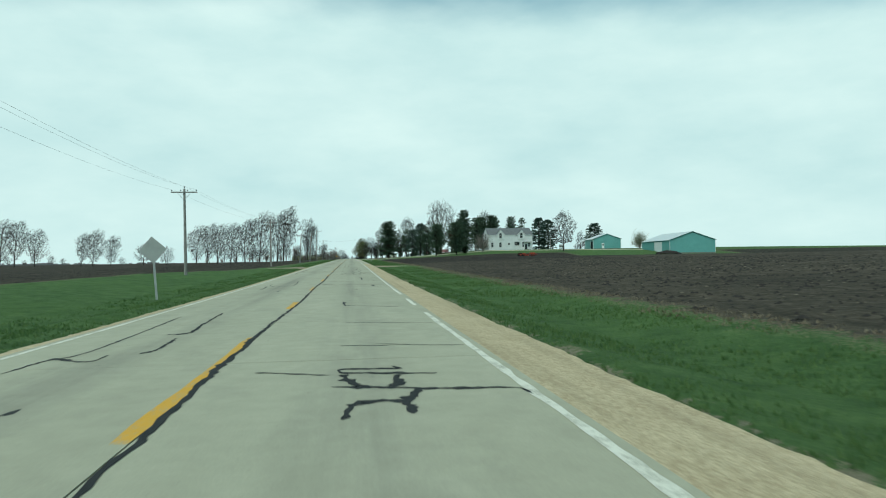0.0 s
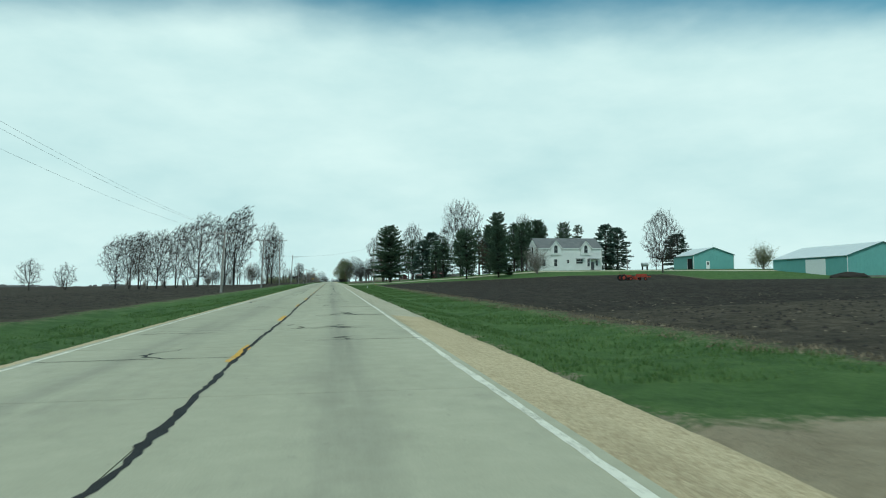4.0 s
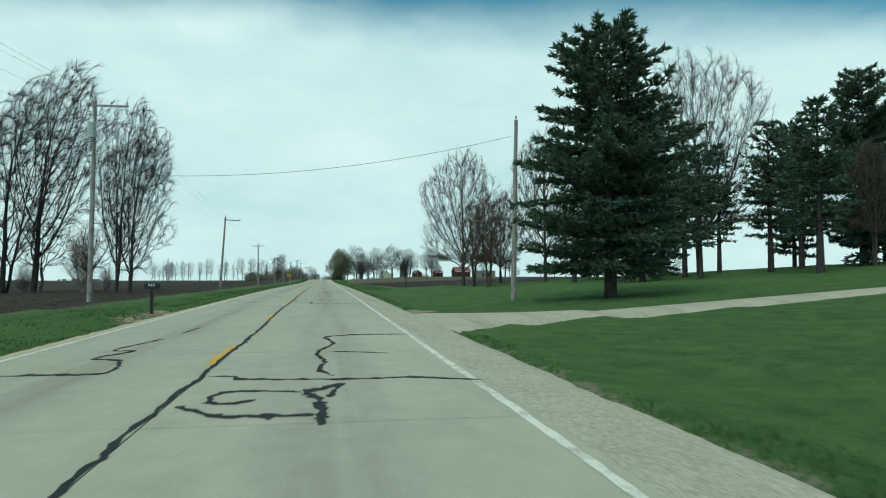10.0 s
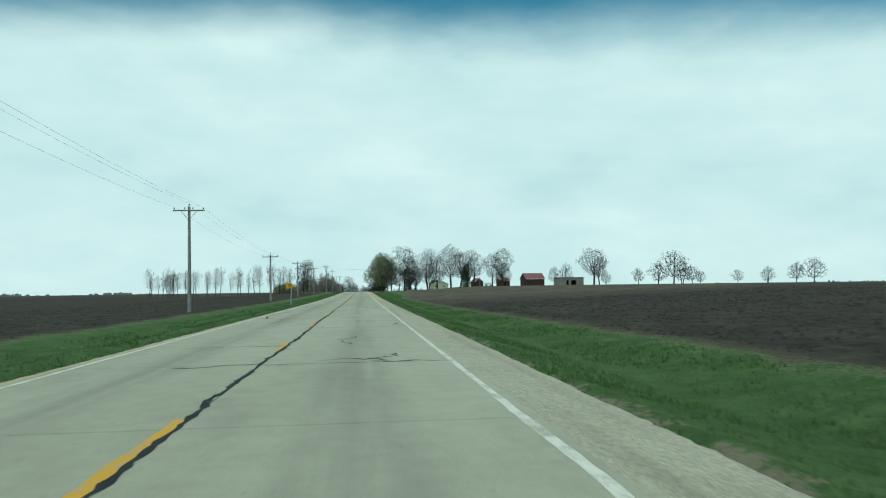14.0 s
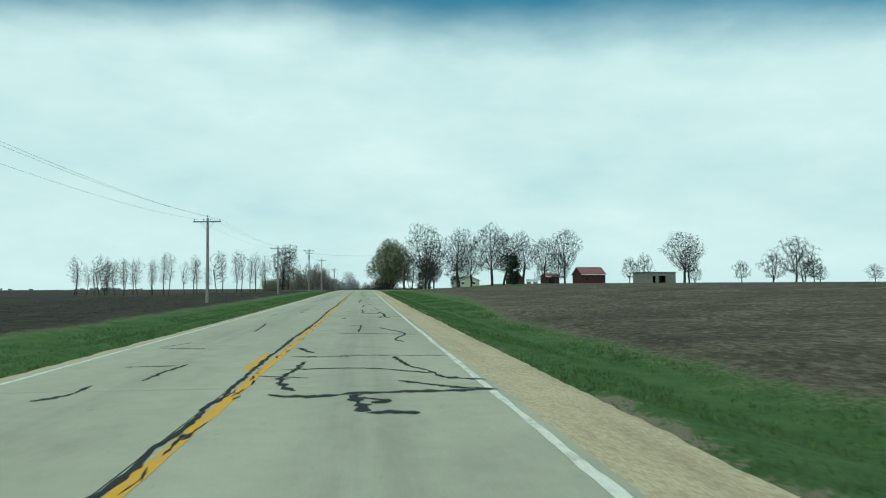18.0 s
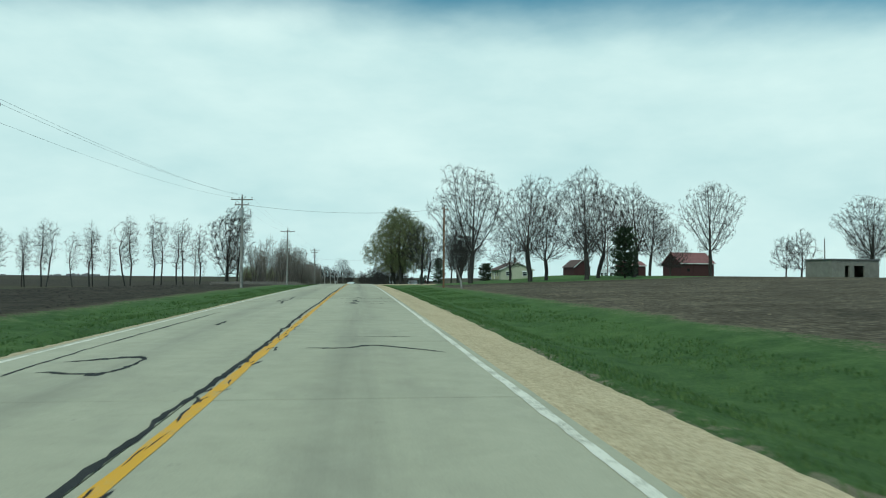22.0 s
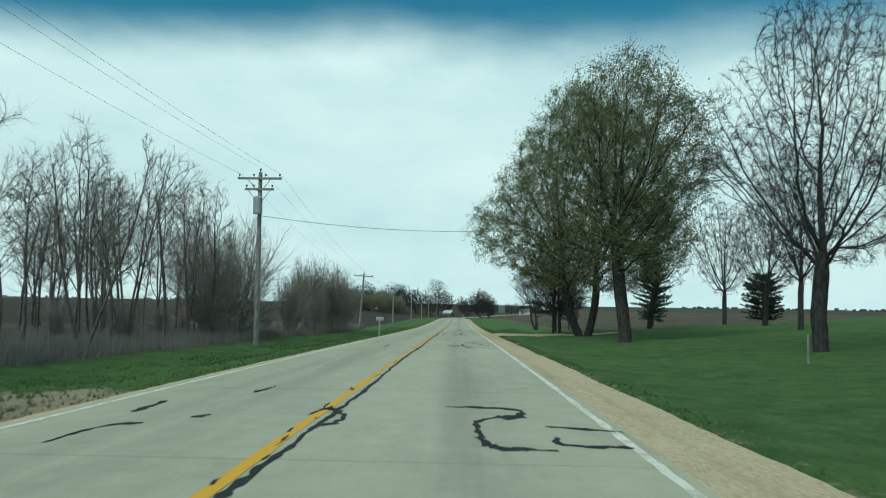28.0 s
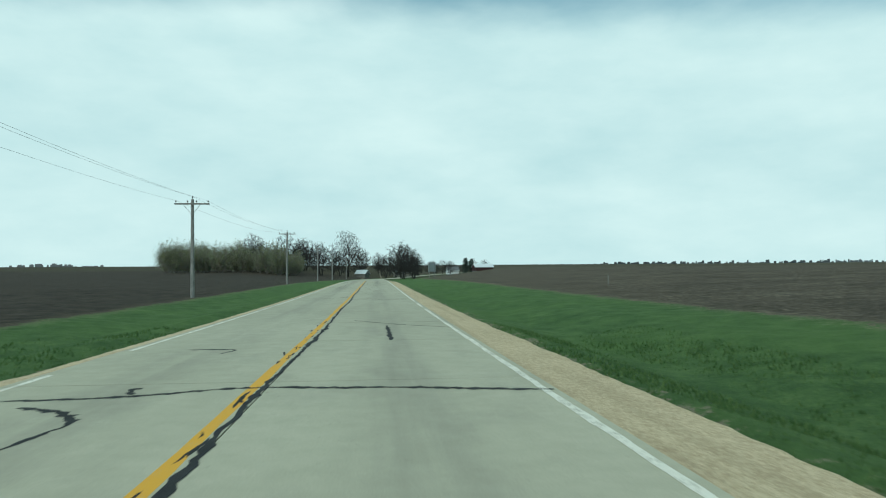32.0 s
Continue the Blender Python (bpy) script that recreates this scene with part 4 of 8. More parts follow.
crack(4, (-2.58, 431.45), (-2.59, 432.07), (-2.15, 431.63), (-1.79, 431.47), (-2.18, 432.45), (-2.05, 433.60), (-1.31, 433.98), (-1.57, 435.47), (-2.21, 436.17))
crack(5, (-2.33, 438.14), (-2.33, 441.16))
crack(3, (1.88, 435.23), (3.45, 434.38))
crack(7, (1.80, 435.96), (1.91, 436.38))
crack(2, (2.17, 429.41), (2.22, 428.26), (2.27, 427.48), (2.21, 426.48))
crack(5, (0.59, 453.40), (0.78, 453.20), (1.32, 453.15), (1.75, 453.35), (2.71, 453.40), (3.59, 453.47))
crack(5, (1.85, 451.91), (2.42, 451.86))
crack(11, (1.75, 453.24), (1.70, 452.89), (1.85, 451.97))
crack(6, (1.75, 452.99), (2.09, 452.71), (1.91, 452.54))
crack(3, (0.44, 456.16), (0.66, 456.13), (1.80, 456.14), (2.89, 455.33))
crack(7, (0.74, 457.33), (0.69, 456.13), (0.57, 455.03), (0.71, 454.09), (0.89, 453.66))
crack(5, (2.58, 456.35), (2.91, 455.49), (3.01, 454.83), (3.61, 454.44))
crack(8, (2.39, 458.02), (2.58, 456.35))
crack(4, (2.28, 454.54), (3.04, 453.75), (3.59, 453.47))
crack(2, (1.29, 458.46), (3.50, 458.10))
crack(6, (-1.42, 454.98), (-1.42, 455.86), (-1.30, 457.22))
crack(5, (-2.22, 453.21), (-1.95, 453.76), (-2.00, 454.57))
crack(3, (-2.27, 456.89), (-1.43, 456.96))
crack(3, (-2.76, 460.80), (-2.37, 462.18))
crack(6, (0.36, 460.28), (0.78, 458.99))
crack(2, (0.17, 455.35), (0.99, 454.97))
crack(4, (0.40, 476.11), (0.92, 476.16), (1.72, 476.03), (2.40, 475.88), (2.71, 475.95))
crack(4, (2.85, 475.33), (3.51, 475.21))
crack(10, (2.69, 480.96), (2.56, 480.12), (2.72, 478.47), (2.74, 476.77), (2.73, 475.66), (2.77, 474.90), (2.89, 474.26))
crack(9, (2.56, 475.97), (2.58, 475.41))
crack(11, (2.46, 475.06), (2.52, 474.40), (2.62, 474.24))
crack(8, (1.72, 483.62), (1.77, 481.47), (1.81, 479.13), (2.41, 478.83), (2.58, 479.31))
crack(3, (0.11, 480.94), (1.03, 480.96), (1.97, 480.34), (3.43, 480.48))
crack(2, (0.76, 483.98), (3.54, 483.59))
crack(3, (0.83, 481.61), (1.27, 480.78))
crack(7, (2.43, 488.26), (2.58, 483.72))
crack(8, (1.81, 491.70), (1.75, 488.00))
crack(4, (2.99, 477.96), (3.46, 477.76))
crack(10, (0.99, 473.75), (1.06, 474.50))
crack(5, (-2.38, 477.53), (-2.34, 479.31))
crack(7, (-1.30, 480.01), (-1.21, 481.65))
crack(5, (-1.51, 481.93), (-1.25, 485.84))
crack(2, (0.88, 479.54), (1.61, 479.27))
crack(3, (-2.90, 502.77), (-1.64, 503.35), (-0.08, 503.73), (1.64, 503.87), (3.35, 503.68))
crack(4, (0.06, 500.17), (0.88, 500.00), (1.69, 500.06), (3.43, 499.91))
crack(8, (1.55, 508.71), (1.62, 505.50), (1.49, 503.81), (1.47, 502.17), (1.40, 500.84), (1.53, 500.11))
crack(3, (1.44, 499.80), (1.51, 498.72), (1.45, 497.89), (1.54, 497.62))
crack(8, (2.27, 512.74), (2.21, 509.36))
crack(8, (1.20, 497.68), (1.42, 497.43))
crack(5, (-2.34, 506.66), (-2.39, 511.96))
crack(3, (-2.54, 500.80), (-2.61, 501.66), (-2.35, 501.56), (-1.94, 500.93))
crack(4, (1.10, 522.72), (1.87, 522.65), (2.50, 522.49), (3.47, 522.27))
crack(7, (2.46, 522.32), (2.93, 522.32))
crack(3, (-2.68, 527.11), (-0.62, 527.91), (1.31, 528.40), (3.52, 528.09))
crack(3, (1.37, 529.07), (3.12, 528.87))
crack(2, (0.10, 531.92), (3.60, 531.74))
crack(4, (-2.44, 524.18), (-2.20, 525.34), (-2.18, 526.60), (-2.36, 529.04))
crack(3, (-2.95, 525.54), (-2.23, 525.57))
crack(6, (-1.30, 528.18), (-1.35, 531.86))
crack(7, (-1.67, 522.50), (-1.58, 522.91), (-1.74, 523.72))
crack(3, (-2.31, 523.90), (-1.62, 523.84))
crack(4, (0.82, 551.33), (1.50, 551.31), (1.96, 551.74), (2.55, 551.26), (3.16, 550.55))
crack(2, (1.63, 553.60), (2.79, 553.47))
crack(5, (-2.42, 548.44), (-1.54, 548.35), (-1.55, 550.04), (-2.47, 549.51))
crack(4, (-2.67, 548.07), (-2.74, 549.19), (-2.80, 553.51), (-2.74, 562.57))
crack(7, (-1.76, 556.79), (-1.76, 558.21))
crack(3, (-3.16, 573.84), (-1.51, 574.69), (-0.05, 575.35), (1.86, 575.38), (3.49, 575.50))
crack(9, (1.63, 573.56), (1.57, 572.78), (1.43, 572.33), (1.70, 571.89), (1.52, 570.67), (1.36, 569.85), (1.63, 569.06), (1.36, 568.98))
crack(4, (1.58, 571.78), (2.73, 571.89))
crack(4, (2.53, 571.66), (2.95, 571.41), (3.54, 571.57))
crack(6, (1.53, 577.31), (1.79, 576.37), (1.82, 575.38))
crack(6, (2.88, 576.81), (2.86, 575.67))
crack(6, (2.19, 569.64), (2.61, 569.63), (2.74, 569.31))
crack(7, (-1.55, 569.13), (-1.52, 569.46), (-1.65, 570.99), (-1.93, 571.33))
crack(6, (-1.93, 571.33), (-1.92, 572.26), (-1.83, 573.42), (-1.77, 572.69))
crack(5, (-1.73, 571.32), (-1.56, 572.68))
crack(6, (-1.49, 573.00), (-1.65, 575.24), (-1.67, 577.85))
crack(2, (0.95, 570.21), (1.34, 569.86))
crack(4, (-2.43, 597.55), (-1.63, 597.86))
crack(7, (-1.57, 592.60), (-1.48, 593.31))
crack(3, (-2.91, 603.88), (-1.31, 604.73), (-1.38, 602.71))
crack(3, (-3.48, 666.60), (-2.39, 667.04), (-0.98, 667.29), (0.06, 667.85), (1.39, 667.67), (3.54, 667.43))
crack(11, (1.76, 667.55), (1.78, 666.13), (1.80, 664.84))
crack(3, (0.78, 672.23), (1.00, 673.68), (2.18, 673.84), (3.62, 672.93))
crack(6, (-1.83, 663.82), (-1.82, 664.60), (-1.77, 665.88))
crack(4, (-2.92, 665.29), (-3.01, 667.29), (-3.12, 670.98))
crack(3, (1.65, 669.52), (1.94, 669.46))
crack(7, (1.49, 691.77), (2.43, 691.57), (2.50, 690.91), (1.96, 690.43), (1.94, 689.03), (2.14, 688.50), (2.68, 688.42))
crack(4, (2.73, 690.00), (3.62, 689.70))
crack(5, (2.76, 689.22), (2.81, 688.75), (3.51, 688.66))
crack(5, (-2.44, 688.23), (-2.39, 689.29), (-2.05, 689.64))
crack(7, (-2.57, 690.56), (-2.64, 691.76))
crack(7, (-1.69, 693.09), (-1.64, 694.30))
crack(6, (-1.66, 690.17), (-1.54, 690.47))
crack(6, (-0.27, 690.58), (-0.14, 691.26), (0.21, 690.45), (0.10, 689.70))
crack(3, (1.95, 716.17), (3.42, 715.49))
crack(7, (1.83, 717.36), (1.90, 715.62), (1.81, 714.31), (1.25, 714.03), (1.76, 715.12))
crack(5, (1.81, 714.31), (2.08, 713.54), (2.42, 713.06))
crack(4, (1.92, 712.79), (2.56, 712.61), (3.55, 712.45))
crack(6, (2.01, 712.25), (2.46, 712.54))
crack(4, (-2.42, 715.19), (-2.34, 717.55))
crack(6, (-1.45, 712.22), (-1.55, 712.75), (-1.51, 713.69), (-1.55, 714.54))
crack(5, (2.06, 719.97), (2.53, 718.22), (2.77, 717.42), (2.72, 715.82))
crack(5, (1.55, 723.12), (1.87, 722.47))
crack(5, (0.39, 736.44), (1.05, 736.25), (1.47, 735.75), (1.20, 735.69), (1.71, 735.32))
crack(11, (1.90, 741.26), (1.82, 740.31), (1.90, 739.13))
crack(3, (0.88, 739.44), (2.76, 739.14))
crack(4, (2.05, 739.02), (3.51, 738.34))
crack(4, (1.33, 736.65), (1.83, 737.04), (2.00, 737.51))
crack(10, (0.53, 739.38), (0.46, 738.70), (0.56, 737.78))
crack(3, (0.32, 739.55), (0.55, 739.48))
crack(5, (0.94, 743.21), (0.50, 742.57), (0.50, 741.23), (0.74, 740.32))
crack(10, (1.90, 745.40), (1.85, 743.28))
crack(5, (-1.44, 738.76), (-1.53, 739.22), (-1.45, 740.93))
crack(4, (-1.49, 734.72), (-1.58, 736.43), (-1.72, 737.28))
crack(3, (-3.17, 742.55), (-2.24, 742.92))
crack(2, (-0.52, 743.40), (1.69, 743.30))
crack(5, (0.21, 759.79), (1.26, 759.77), (1.87, 759.54), (2.31, 759.60), (2.51, 759.25), (3.54, 759.27))
crack(12, (1.78, 759.47), (1.82, 758.98))
crack(9, (2.17, 759.52), (2.48, 759.42))
crack(4, (-1.80, 762.15), (-1.64, 762.89), (-1.33, 763.49))
crack(5, (-1.42, 764.16), (-1.43, 766.52), (-1.09, 770.98))
crack(6, (-1.47, 759.89), (-1.49, 760.72), (-1.71, 761.62))
crack(7, (-1.78, 758.86), (-1.40, 758.96), (-1.45, 759.79))
crack(5, (0.63, 765.32), (0.53, 766.43), (0.80, 767.11), (1.86, 767.11))
crack(3, (0.83, 765.07), (1.99, 764.81), (2.75, 764.83), (3.39, 765.01))
crack(4, (-2.94, 784.91), (-1.55, 785.09), (-0.32, 785.59), (1.01, 785.44), (1.84, 785.36), (3.07, 785.05), (3.62, 784.96))
crack(7, (-1.58, 785.19), (-1.69, 785.60), (-1.61, 785.76))
crack(5, (-1.71, 782.43), (-1.64, 783.04), (-1.62, 783.56), (-1.94, 784.12), (-2.51, 784.50))
crack(4, (-2.31, 790.66), (-1.37, 790.52), (-1.50, 789.76))
crack(9, (1.73, 796.88), (1.75, 792.17))
crack(3, (0.74, 799.23), (1.99, 797.38), (3.44, 795.88))
crack(6, (0.84, 102.60), (0.81, 99.11), (0.84, 95.52), (0.87, 93.07), (0.98, 91.28), (0.94, 90.07))
crack(5, (1.11, 101.38), (1.29, 97.85), (1.28, 94.41), (1.21, 93.50))
crack(3, (2.01, 97.41), (3.45, 97.08))
crack(3, (2.13, 93.30), (3.58, 92.01))
crack(4, (0.67, 72.23), (0.99, 71.48), (0.80, 69.96), (1.05, 69.36))
crack(7, (2.22, 76.87), (2.22, 74.15))
crack(4, (2.51, 76.50), (2.59, 72.72), (2.83, 70.75))
crack(3, (1.52, 74.16), (2.17, 74.78), (2.42, 74.15))
crack(5, (-2.74, 78.39), (-2.94, 73.33), (-2.95, 70.48), (-2.65, 68.60), (-2.95, 67.81), (-3.06, 66.17), (-3.04, 64.24), (-2.89, 62.61))
crack(5, (-2.75, 61.93), (-2.86, 61.46), (-2.58, 61.55))
crack(3, (1.71, 50.06), (3.52, 48.21))
crack(7, (-1.48, 235.55), (-1.27, 235.29), (-1.43, 236.22), (-1.58, 236.24))
crack(3, (-3.18, 238.84), (-2.45, 238.76), (-2.23, 238.32), (-2.34, 237.72), (-1.77, 237.17))
crack(4, (-2.02, 241.97), (-1.30, 241.50), (-0.76, 241.71), (-0.91, 240.47), (-0.20, 240.88))
crack(3, (-0.59, 236.06), (-0.16, 236.35))
crack(3, (0.94, 240.40), (1.83, 240.31), (3.39, 240.51))
crack(3, (0.78, 244.88), (3.58, 244.24))
crack(3, (0.23, 235.10), (0.45, 234.42), (0.85, 234.18))
crack(5, (-1.32, 244.29), (-1.39, 245.68))
crack(6, (-1.24, 251.13), (-1.28, 253.01))
crack(8, (1.56, 331.40), (1.52, 324.44))
crack(3, (-0.16, 317.10), (0.54, 317.23), (0.65, 314.92), (0.11, 315.77))
crack(9, (2.42, 317.56), (2.35, 315.11))
crack(3, (1.14, 314.03), (2.24, 314.08))
crack(3, (1.51, 314.80), (2.37, 314.55))
crack(3, (3.16, 315.61), (3.48, 315.06))
crack(4, (-2.48, 310.41), (-2.48, 311.62), (-2.52, 313.26), (-2.31, 314.54), (-2.13, 318.05))
crack(4, (-2.33, 446.36), (-2.40, 451.57))
crack(5, (2.29, 467.52), (2.96, 464.67), (2.63, 462.57), (2.79, 461.62))
crack(3, (1.02, 465.02), (3.33, 464.13))
crack(5, (1.36, 468.33), (1.70, 468.93), (1.65, 465.40))
crack(3, (0.40, 458.26), (1.55, 458.08))
crack(3, (-2.70, 460.64), (-1.65, 460.33))
crack(5, (-1.45, 465.97), (-1.60, 468.89), (-1.74, 470.68))
crack(4, (-2.00, 187.77), (-1.67, 188.06))
crack(7, (-1.53, 194.35), (-1.25, 193.42))
crack(3, (1.47, 22.58), (2.98, 21.55))
crack(6, (1.42, 24.22), (1.50, 22.32))
crack(5, (-1.13, 188.85), (-1.14, 175.99), (-1.14, 171.79), (-1.06, 170.68), (-1.21, 168.51), (-1.12, 166.87))
crack(9, (1.88, 179.98), (1.82, 174.55))
crack(3, (1.35, 171.89), (3.04, 170.75))
crack(3, (-3.21, 289.84), (-2.54, 290.31))
crack(3, (-2.02, 296.38), (-0.50, 296.64))
crack(7, (1.33, 290.70), (1.63, 289.98))
crack(3, (-0.05, 289.30), (0.78, 289.38))
crack(2, (-2.58, 405.28), (-1.87, 404.72))
crack(3, (-3.00, 410.33), (-2.08, 410.93), (-1.68, 413.31))
crack(6, (-2.31, 410.61), (-2.18, 411.53))
crack(5, (-1.46, 418.69), (-1.34, 420.46))
crack(2, (0.88, 417.30), (2.93, 416.05))
crack(2, (2.87, 405.02), (2.89, 404.52))
crack(6, (2.18, 494.75), (2.34, 492.16))
crack(3, (2.17, 493.96), (2.97, 491.42))
crack(4, (2.19, 482.62), (2.58, 483.49))
crack(3, (2.81, 478.94), (3.42, 478.86))
crack(3, (-2.45, 531.94), (-2.52, 534.81))
crack(4, (-2.60, 536.26), (-2.29, 546.90))
crack(8, (1.48, 537.55), (1.59, 535.37))
crack(2, (1.37, 534.67), (3.21, 534.60))
crack(3, (-1.13, 521.34), (-0.91, 521.34))
crack(4, (-2.70, 571.54), (-2.53, 572.27))
crack(7, (1.46, 728.79), (1.57, 727.14))
crack(6, (0.98, 724.82), (1.13, 723.45))
crack(6, (1.13, 721.74), (1.23, 722.08))
crack(3, (2.11, 719.92), (2.90, 719.56))
crack(3, (3.02, 718.01), (3.52, 717.55))
# and more of the same where it is not passed so slowly
y = -30.0
while y < 890:
    y += rng.uniform(2.2, 9.0)
    if any(a0 < y < a1 for a0, a1 in ((5, 108), (156, 356), (402, 622), (662, 812))):
        continue
    # transverse joint, straight and thin
    x0, x1 = (ROAD_L + .1, ROAD_R - .1) if rng.random() < 0.35 else ((0, ROAD_R - .1) if rng.random() < .65 else (ROAD_L + .1, 0))
    if rng.random() < 0.3:
        x0 += rng.uniform(0, 1.4)
    n = 26
    u = np.linspace(0, 1, n)
    w = np.full(n, rng.uniform(0.02, 0.05)) * (1 + .5 * np.abs(ragged(n, 1, 5)))
    snakes.add(*ribbon(np.stack([x0 + (x1 - x0) * u, y + rng.uniform(-.15, .15) * u + wander(n, .05)], 1), w, 0.003, .3))
    # wandering tar snakes off the joint
    for _ in range(rng.integers(1, 5)):
        lane = 1 if rng.random() < .62 else -1
        xs0 = lane * rng.uniform(0.5, 3.1)
        n = rng.integers(10, 30)
        ln = rng.uniform(0.5, 3.6)
        u = np.linspace(0, 1, n)
        if rng.random() < .5:
            px, py = xs0 + wander(n, .5, 3) + rng.normal(0, .2) * u, y + ln * u + wander(n, .15)
        else:
            px, py = xs0 + np.clip(ln, 0, 2.2) * (u - .5), y + rng.uniform(-.8, .8) + wander(n, .8)
        px = np.clip(px, ROAD_L + .15, ROAD_R - .15)
        w = rng.uniform(.03, .085) * np.clip(1 + ragged(n, .55, 5), .35, 2.2) * np.clip(np.minimum(u, 1 - u) * 8, .3, 1)
        snakes.add(*ribbon(np.stack([px, py], 1), w, 0.003 + 0.0006 * rng.random(), .3))
    if rng.random() < .30:
        # a long seal in the opposite lane or the wheel track
        n, ln = 60, rng.uniform(6, 20)
        u = np.linspace(0, 1, n)
        xx = (-2.5 if rng.random() < .7 else 2.2) + rng.normal(0, .35)
        w = rng.uniform(.04, .09) * np.clip(1 + ragged(n, .6, 5), .3, 2.3)
        snakes.add(*ribbon(np.stack([np.clip(xx + wander(n, .5), ROAD_L + .2, ROAD_R - .2), y + ln * u], 1), w, 0.0033, .3))
stain = Joined()
for cx, cy, sx, sy in ((-2.05, 759.1, .34, .75), (-1.85, 759.9, .2, .4), (-2.3, 758.6, .22, .5)):
    a = np.linspace(0, 6.283, 26)[:-1]
    w = 1 + ragged(25, .16, 3)
    ring = np.stack([cx + sx * w * np.cos(a), cy + sy * w * np.sin(a)], 1)
    V = np.vstack([[(cx, cy)], ring])
    stain.add(np.column_stack([V, zroad(V[:, 1]) + .0022 + .0003 * sx]), np.stack([np.zeros(25, int), 1 + np.arange(25), 1 + (np.arange(25) + 1) % 25], 1))
part("tar_patch", stain.mesh("tar_patch", mottled("faded_tar_stain", (0.10, 0.095, 0.085), .35, 3, 40, .85, .2)), road, "faded dark tar stain")
for k in range(620):
    yk = rng.uniform(430, 800)
    n = int(rng.integers(4, 9))
    u = np.linspace(0, 1, n)
    xk = (0.16 if yk < 650 else -0.17) + rng.normal(0, .05)
    snakes.add(*ribbon(np.stack([xk + rng.normal(0, .05) * u + wander(n, .03, 3), yk + rng.uniform(.1, .7) * u], 1), rng.uniform(.012, .045) * np.clip(np.minimum(u, 1 - u) * 6, .3, 1), 0.0032, .3))
part("crack_seal", snakes.mesh("crack_seal", M_TAR), road, "black tar snakes sealing cracks", kind="stuff")

# painted lines
for nm, xline, w in (("edge_line", 3.50, 0.105), ("edge_line", -3.36, 0.09)):
    ye = np.arange(-40, 1000, 0.3)
    V, F = ribbon(np.stack([xline + bend(ye) + ragged(len(ye), .006, 9), ye], 1), w + ragged(len(ye), .012, 5), 0.002, .12)
    part(nm, fast_mesh(nm, V, F, M_WHITE_LINE), road, "worn white edge line")
y = 67.4 - 9 * 11.43
while y < 465:
    ye = np.linspace(y, y + 3.0, 14) if not 8 < y < 13 else np.linspace(7.0, 14.4, 14)
    V, F = ribbon(np.stack([np.full(14, -.085 if y < 424 else -.13) + ragged(14, .006, 3), ye], 1), (.145 if y < 424 else .15) + ragged(14, .015, 3), 0.002, .1)
    part("centre_dash", fast_mesh("centre_dash", V, F, M_YELLOW_OLD), road, "faded yellow centre dash under tar")
    y += 11.43
for xline, y0, y1 in ((0.16, 428.6, 662), (-0.17, 640, 900)):
    ye = np.arange(y0, y1, 0.6)
    V, F = ribbon(np.stack([xline + ragged(len(ye), .006, 9), ye], 1), .135 + ragged(len(ye), .014, 5), 0.0025, .08)
    part("no_passing_line", fast_mesh("no_passing_line", V, F, M_YELLOW_LINE), road, "solid yellow no-passing line")

# ---- trees ----
class Wood:
    """Collects tapered tubes."""

    def __init__(self):
        self.V, self.F, self.n, self.T = [], [], 0, []

    def tube(self, pts, rad, sides):
        p = np.asarray(pts, float)
        t = np.gradient(p, axis=0)
        t /= np.maximum(1e-9, np.linalg.norm(t, axis=1))[:, None]
        ref = np.where(np.abs(t[:, 2:3]) > 0.9, np.array([[1.0, 0, 0]]), np.array([[0, 0, 1.0]]))
        a = np.cross(t, ref)
        a /= np.maximum(1e-9, np.linalg.norm(a, axis=1))[:, None]
        b = np.cross(t, a)
        ang = np.arange(sides) * 2 * math.pi / sides
        ring = a[:, None, :] * np.cos(ang)[None, :, None] + b[:, None, :] * np.sin(ang)[None, :, None]
        V = p[:, None, :] + ring * np.asarray(rad)[:, None, None]
        k = len(p)
        i = np.arange(k - 1)[:, None] * sides + np.arange(sides)[None, :]
        j = np.arange(k - 1)[:, None] * sides + (np.arange(sides)[None, :] + 1) % sides
        F = np.stack([i, j, j + sides, i + sides], -1).reshape(-1, 4) + self.n
        self.V.append(V.reshape(-1, 3)), self.F.append(F)
        self.n += k * sides

    def mesh(self, name, mat):
        V, F = np.concatenate(self.V), np.concatenate(self.F)
        if self.T:
            T = np.concatenate(self.T).reshape(-1, 3)
            F = np.concatenate([F[:, [0, 1, 2]], F[:, [0, 2, 3]], np.arange(len(T)).reshape(-1, 3) + len(V)])
            V = np.concatenate([V, T])
        return fast_mesh(name, V, F, mat, not self.T)


def unit(v):
    return v / max(1e-9, np.linalg.norm(v))


